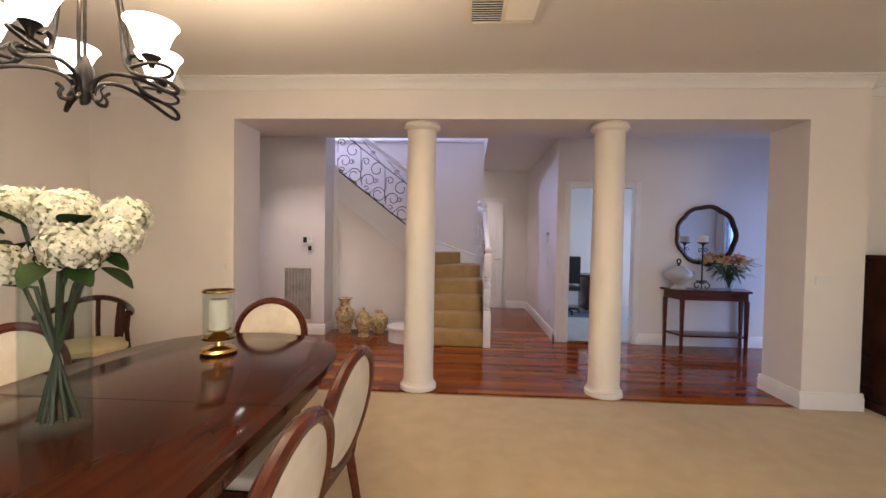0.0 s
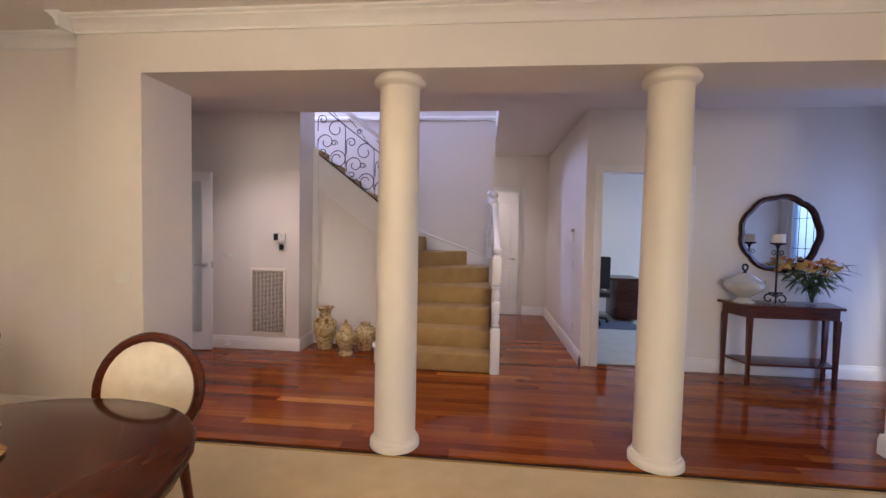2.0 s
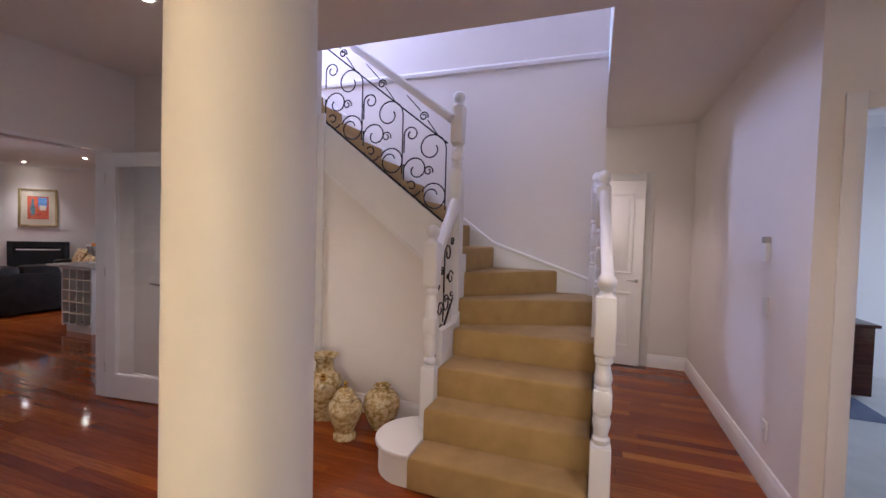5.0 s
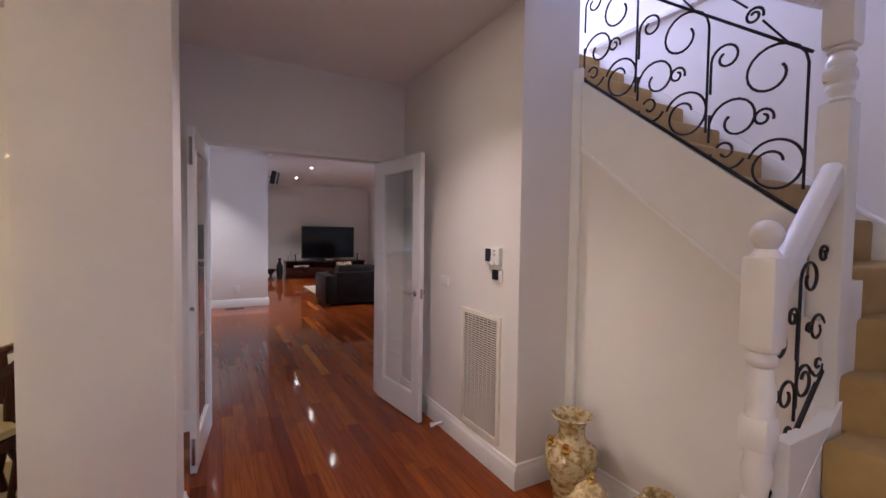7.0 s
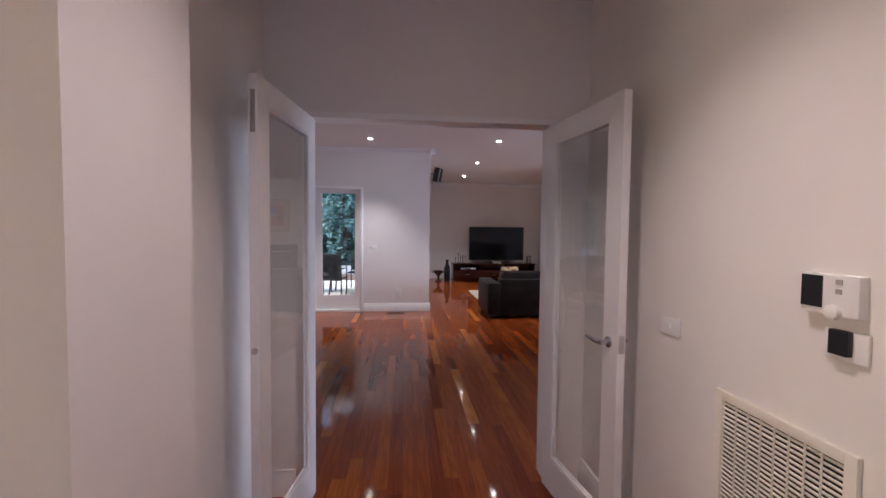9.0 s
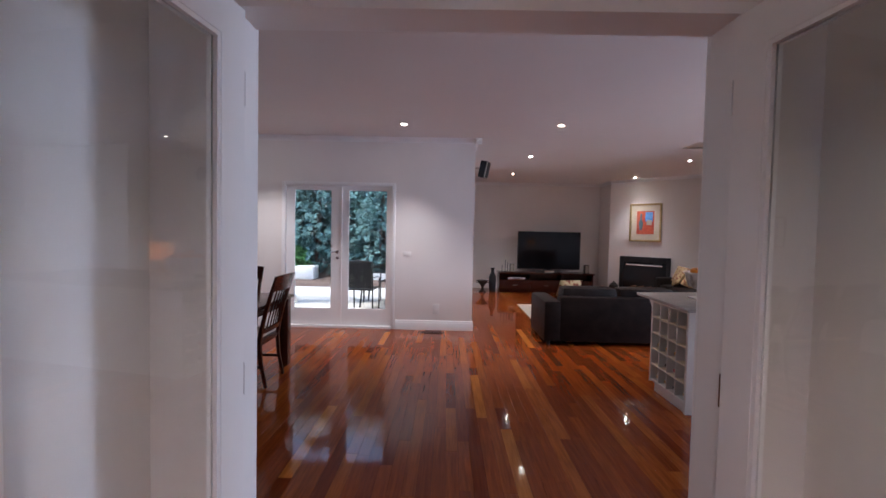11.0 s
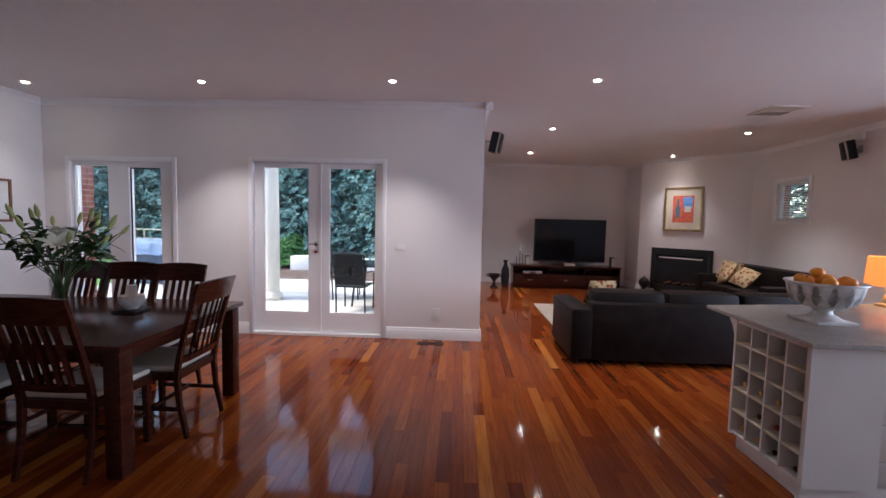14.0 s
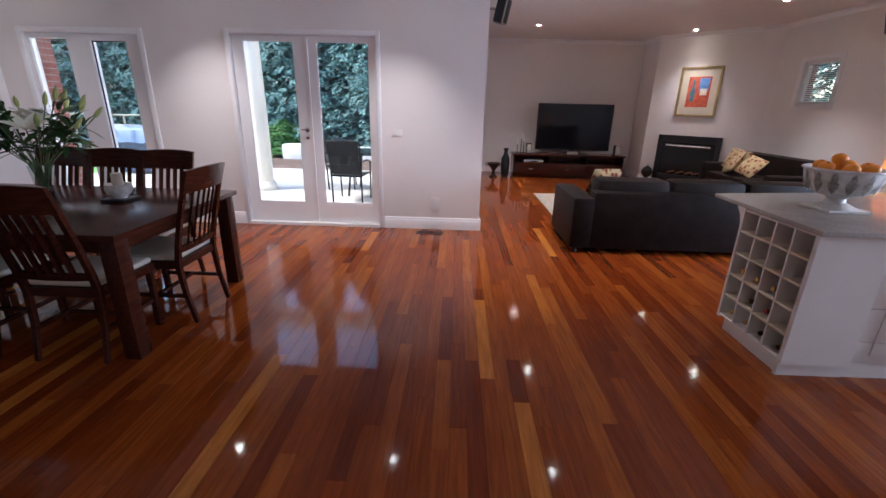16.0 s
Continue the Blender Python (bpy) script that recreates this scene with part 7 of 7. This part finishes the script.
CONIFER = surface("blue_green_conifer", (0.060, 0.15, 0.145), (0.13, 0.26, 0.25), 2.2, 0.7, fine=40, relief=0.2)
SHRUB = surface("bright_shrub_leaf", (0.05, 0.16, 0.04), (0.10, 0.26, 0.08), 3, 0.6, fine=40, relief=0.2)
BARK = surface("conifer_bark", (0.08, 0.05, 0.04), (0.14, 0.09, 0.07), 9, 0.9, fine=30, relief=0.8)


def crown(seed, height, radius, sprays, start):
    r_ = random.Random(seed)
    bm = bmesh.new()
    for k in range(sprays):
        u = r_.random() ** 0.8
        z = start + (height - start) * u
        rr = radius * (1 - u) ** 0.7 * r_.uniform(0.35, 1.08) + 0.1
        a = r_.uniform(0, 360)
        m = pose(rr * math.cos(radians(a)), rr * math.sin(radians(a)), z, r_.uniform(-25, 25), r_.uniform(-5, 40), a + r_.uniform(-25, 25))
        L_ = r_.uniform(0.22, 0.46)
        for q in range(11):
            f = q / 11
            s = 1 if q % 2 else -1
            p = m @ pose(L_ * f - 0.12, 0, -0.10 * f * f, r_.uniform(-50, 50), r_.uniform(-20, 30), s * (20 + 45 * (1 - f)))
            ln, w = L_ * (0.50 - 0.25 * f), r_.uniform(0.018, 0.036)
            bm.faces.new([bm.verts.new(p @ Vector(c)) for c in ((0, 0, 0), (ln * 0.5, w, 0.004), (ln, 0, -0.1 * ln), (ln * 0.5, -w, 0.004))])
    return bm


def conifer(m, seed, height, radius, label, mat, sprays, start=0.3):
    t = thing("tree", m, label, "tree", "garden trees")
    part("trunk", lathe([(0.13, 0), (0.10, height * 0.3), (0.05, height * 0.75), (0.01, height)], 10), BARK, t)
    part("crown", crown(seed, height, radius, sprays, start), mat, t)
    rl = random.Random(seed + 50)
    lm = bmesh.new()
    for k in range(14):
        a, z = rl.uniform(0, 360), rl.uniform(0.5, height * 0.8)
        L_ = radius * (1 - z / height) * 0.8 + 0.2
        tube([(0, 0, z), (L_ * math.cos(radians(a)), L_ * math.sin(radians(a)), z + 0.12)], [0.025, 0.008], 5, bm=lm)
    part("limb", lm, BARK, t)
    return t


ta = conifer(pose(-18.9, -0.2, -0.14), 1, 7.5, 2.1, "dense blue-green conifer along the garden boundary", CONIFER, 3200)
tb = conifer(pose(-18.4, 2.4, -0.14), 2, 6.8, 2.0, "dense blue-green conifer along the garden boundary", CONIFER, 3200)
rnd = random.Random(9)
for k, (x, y) in enumerate(((-18.6, 4.6), (-19.2, -2.7), (-18.8, -5.2), (-18.4, -7.6), (-18.6, -10.2), (-19.0, -13.0), (-20.5, 1.2), (-20.6, -4.2), (-20.4, -9.0), (-19.2, 6.6), (-21.0, 3.2), (-21.4, -1.4), (-21.0, -6.6), (-22.6, -3.0), (-22.8, 0.4), (-21.0, -11.6), (-22.4, 2.4))):
    copy_thing(ta if k % 2 else tb, pose(x, y, -0.14, 0, 0, 47 * k + 20) @ Matrix.Diagonal((1, 1, 1, 1)))
conifer(pose(-17.0, -0.42, -0.14), 7, 1.05, 0.42, "bright green shrub in front of the conifers", SHRUB, 420, 0.1)
sf = conifer(pose(-14.9, 14.4, -0.14), 8, 5.0, 1.3, "blue-green conifer beyond the small window", CONIFER, 1500, 0.3)

# brick pier and side wall outside
BRICK = surface("red_brick", (0.20, 0.06, 0.045), (0.32, 0.11, 0.08), 7, 0.9, fine=60, relief=0.6)
MORTAR = surface("pale_mortar", (0.42, 0.38, 0.34), (0.50, 0.46, 0.42), 9, 0.95, fine=60, relief=0.5)


def brick_pier(x0, y0, w, d, courses, label):
    p = thing("brick_pier", pose(x0, y0, -0.14), label, "brick pier")
    part("mortar", boxes((0.006, 0.006, 0, w - 0.006, d - 0.006, courses * 0.086)), MORTAR, p)
    me = None
    for c in range(courses):
        z = 0.005 + c * 0.086
        off = 0 if c % 2 else 0.12
        spans = []
        s = -off
        while s < w - 0.01:
            a, b = max(s, 0), min(s + 0.23, w)
            if b - a > 0.03:
                spans.append((a, b))
            s += 0.24
        for a, b in spans:
            part("brick", boxes((a, 0, z, b, d, z + 0.076)), BRICK, p)
    return p


brick_pier(-9.95, -1.22, 0.35, 0.47, 34, "red brick pier with pale mortar beside the window")
brick_pier(-12.40, 11.45, 0.20, 0.11, 34, "red brick wall end beyond the small window")

# ---- floorboards, laid along the house ----
rnd = random.Random(21)
BW, BT = 0.083, 0.014
floor = structure("floor_boards", boxes((-8.69, -0.28, -0.0145, -3.5, -0.27, -0.013)), SUBFLOOR, "glossy red-brown jarrah floorboards laid lengthwise", "floor")


def board(verts, faces, x0, x1, y0, y1, z):
    g, c = 0.0004, 0.0005
    x0, x1, y0, y1 = x0 + g, x1 - g, y0 + g, y1 - g
    b = len(verts)
    verts += [(x0, y0, z - BT), (x1, y0, z - BT), (x1, y1, z - BT), (x0, y1, z - BT), (x0, y0, z - c), (x1, y0, z - c), (x1, y1, z - c), (x0, y1, z - c),
              (x0 + c, y0 + c, z), (x1 - c, y0 + c, z), (x1 - c, y1 - c, z), (x0 + c, y1 - c, z)]
    for f in ((0, 1, 5, 4), (1, 2, 6, 5), (2, 3, 7, 6), (3, 0, 4, 7), (4, 5, 9, 8), (5, 6, 10, 9), (6, 7, 11, 10), (7, 4, 8, 11), (8, 9, 10, 11)):
        faces.append(tuple(b + i for i in f))


def board_mesh(name, rows, mat):
    verts, faces = [], []
    for r in rows:
        board(verts, faces, *r, 0.0)
    me = bpy.data.meshes.new(name)
    me.from_pydata(verts, [], faces)
    me.materials.append(mat)
    return me


PALES = [(-6.67, -5.64, 5.17), (-5.80, -4.75, 3.925), (-7.25, -6.32, 5.70), (-5.45, -4.2, 5.33)]  # boards of pale heartwood
near, rest, rest_pale = [], [], []
Y0 = 5.17 - 66 * BW
for k in range(140):
    y0 = Y0 + k * BW
    y1 = y0 + BW
    if y1 > 10.52:
        break
    spans = []
    left, right = -13.92, 4.55
    if y0 > 5.9:
        right = 1.42 if y0 < 8.6 else -3.4
    if y0 < 3.78:
        right = -3.5
    if y1 < 5.28:
        left = -8.82
    x = left - rnd.uniform(0, 1.2)
    fixed = [p for p in PALES if abs(p[2] - y0) < BW / 2]
    while x < right:
        length = rnd.uniform(0.5, 2.0)
        e = x + length
        pale = rnd.random() < 0.028
        for p in fixed:
            if x < p[0] - 0.01 < e:
                e = p[0]
                pale = False
            elif abs(x - p[0]) < 0.01:
                e = p[1]
                pale = True
        spans.append((max(x, left), min(e, right), y0, y1, pale))
        x = e
    for s in spans:
        if s[1] - s[0] < 0.02:
            continue
        (near if (-7.6 < s[0] < -3.6 and 2.9 < s[2] < 6.9) or (-3.6 <= s[0] < 2.2 and 3.7 < s[2] < 5.6) else rest_pale if s[4] else rest).append(s)
near.sort(key=lambda s: abs(s[2] - 5.0) + 0.25 * max(0, abs(s[0] + 4.0) - 1.5))
for s in near[300:]:
    (rest_pale if s[4] else rest).append(s)
for s in near[:300]:
    me = board_mesh("floorboard", [(0, s[1] - s[0], 0, BW)], FLOORPALE if s[4] else FLOORWOOD)
    o = new("floorboard", me)
    o.location = (s[0], s[2], 0)
    o.parent = floor
for name, rows, mat in (("floorboards_joined", rest, FLOORWOOD), ("pale_floorboards_joined", rest_pale, FLOORPALE)):
    o = new(name, board_mesh(name, [r[:4] for r in rows], mat))
    o.parent = floor
    o["kind"] = "stuff"
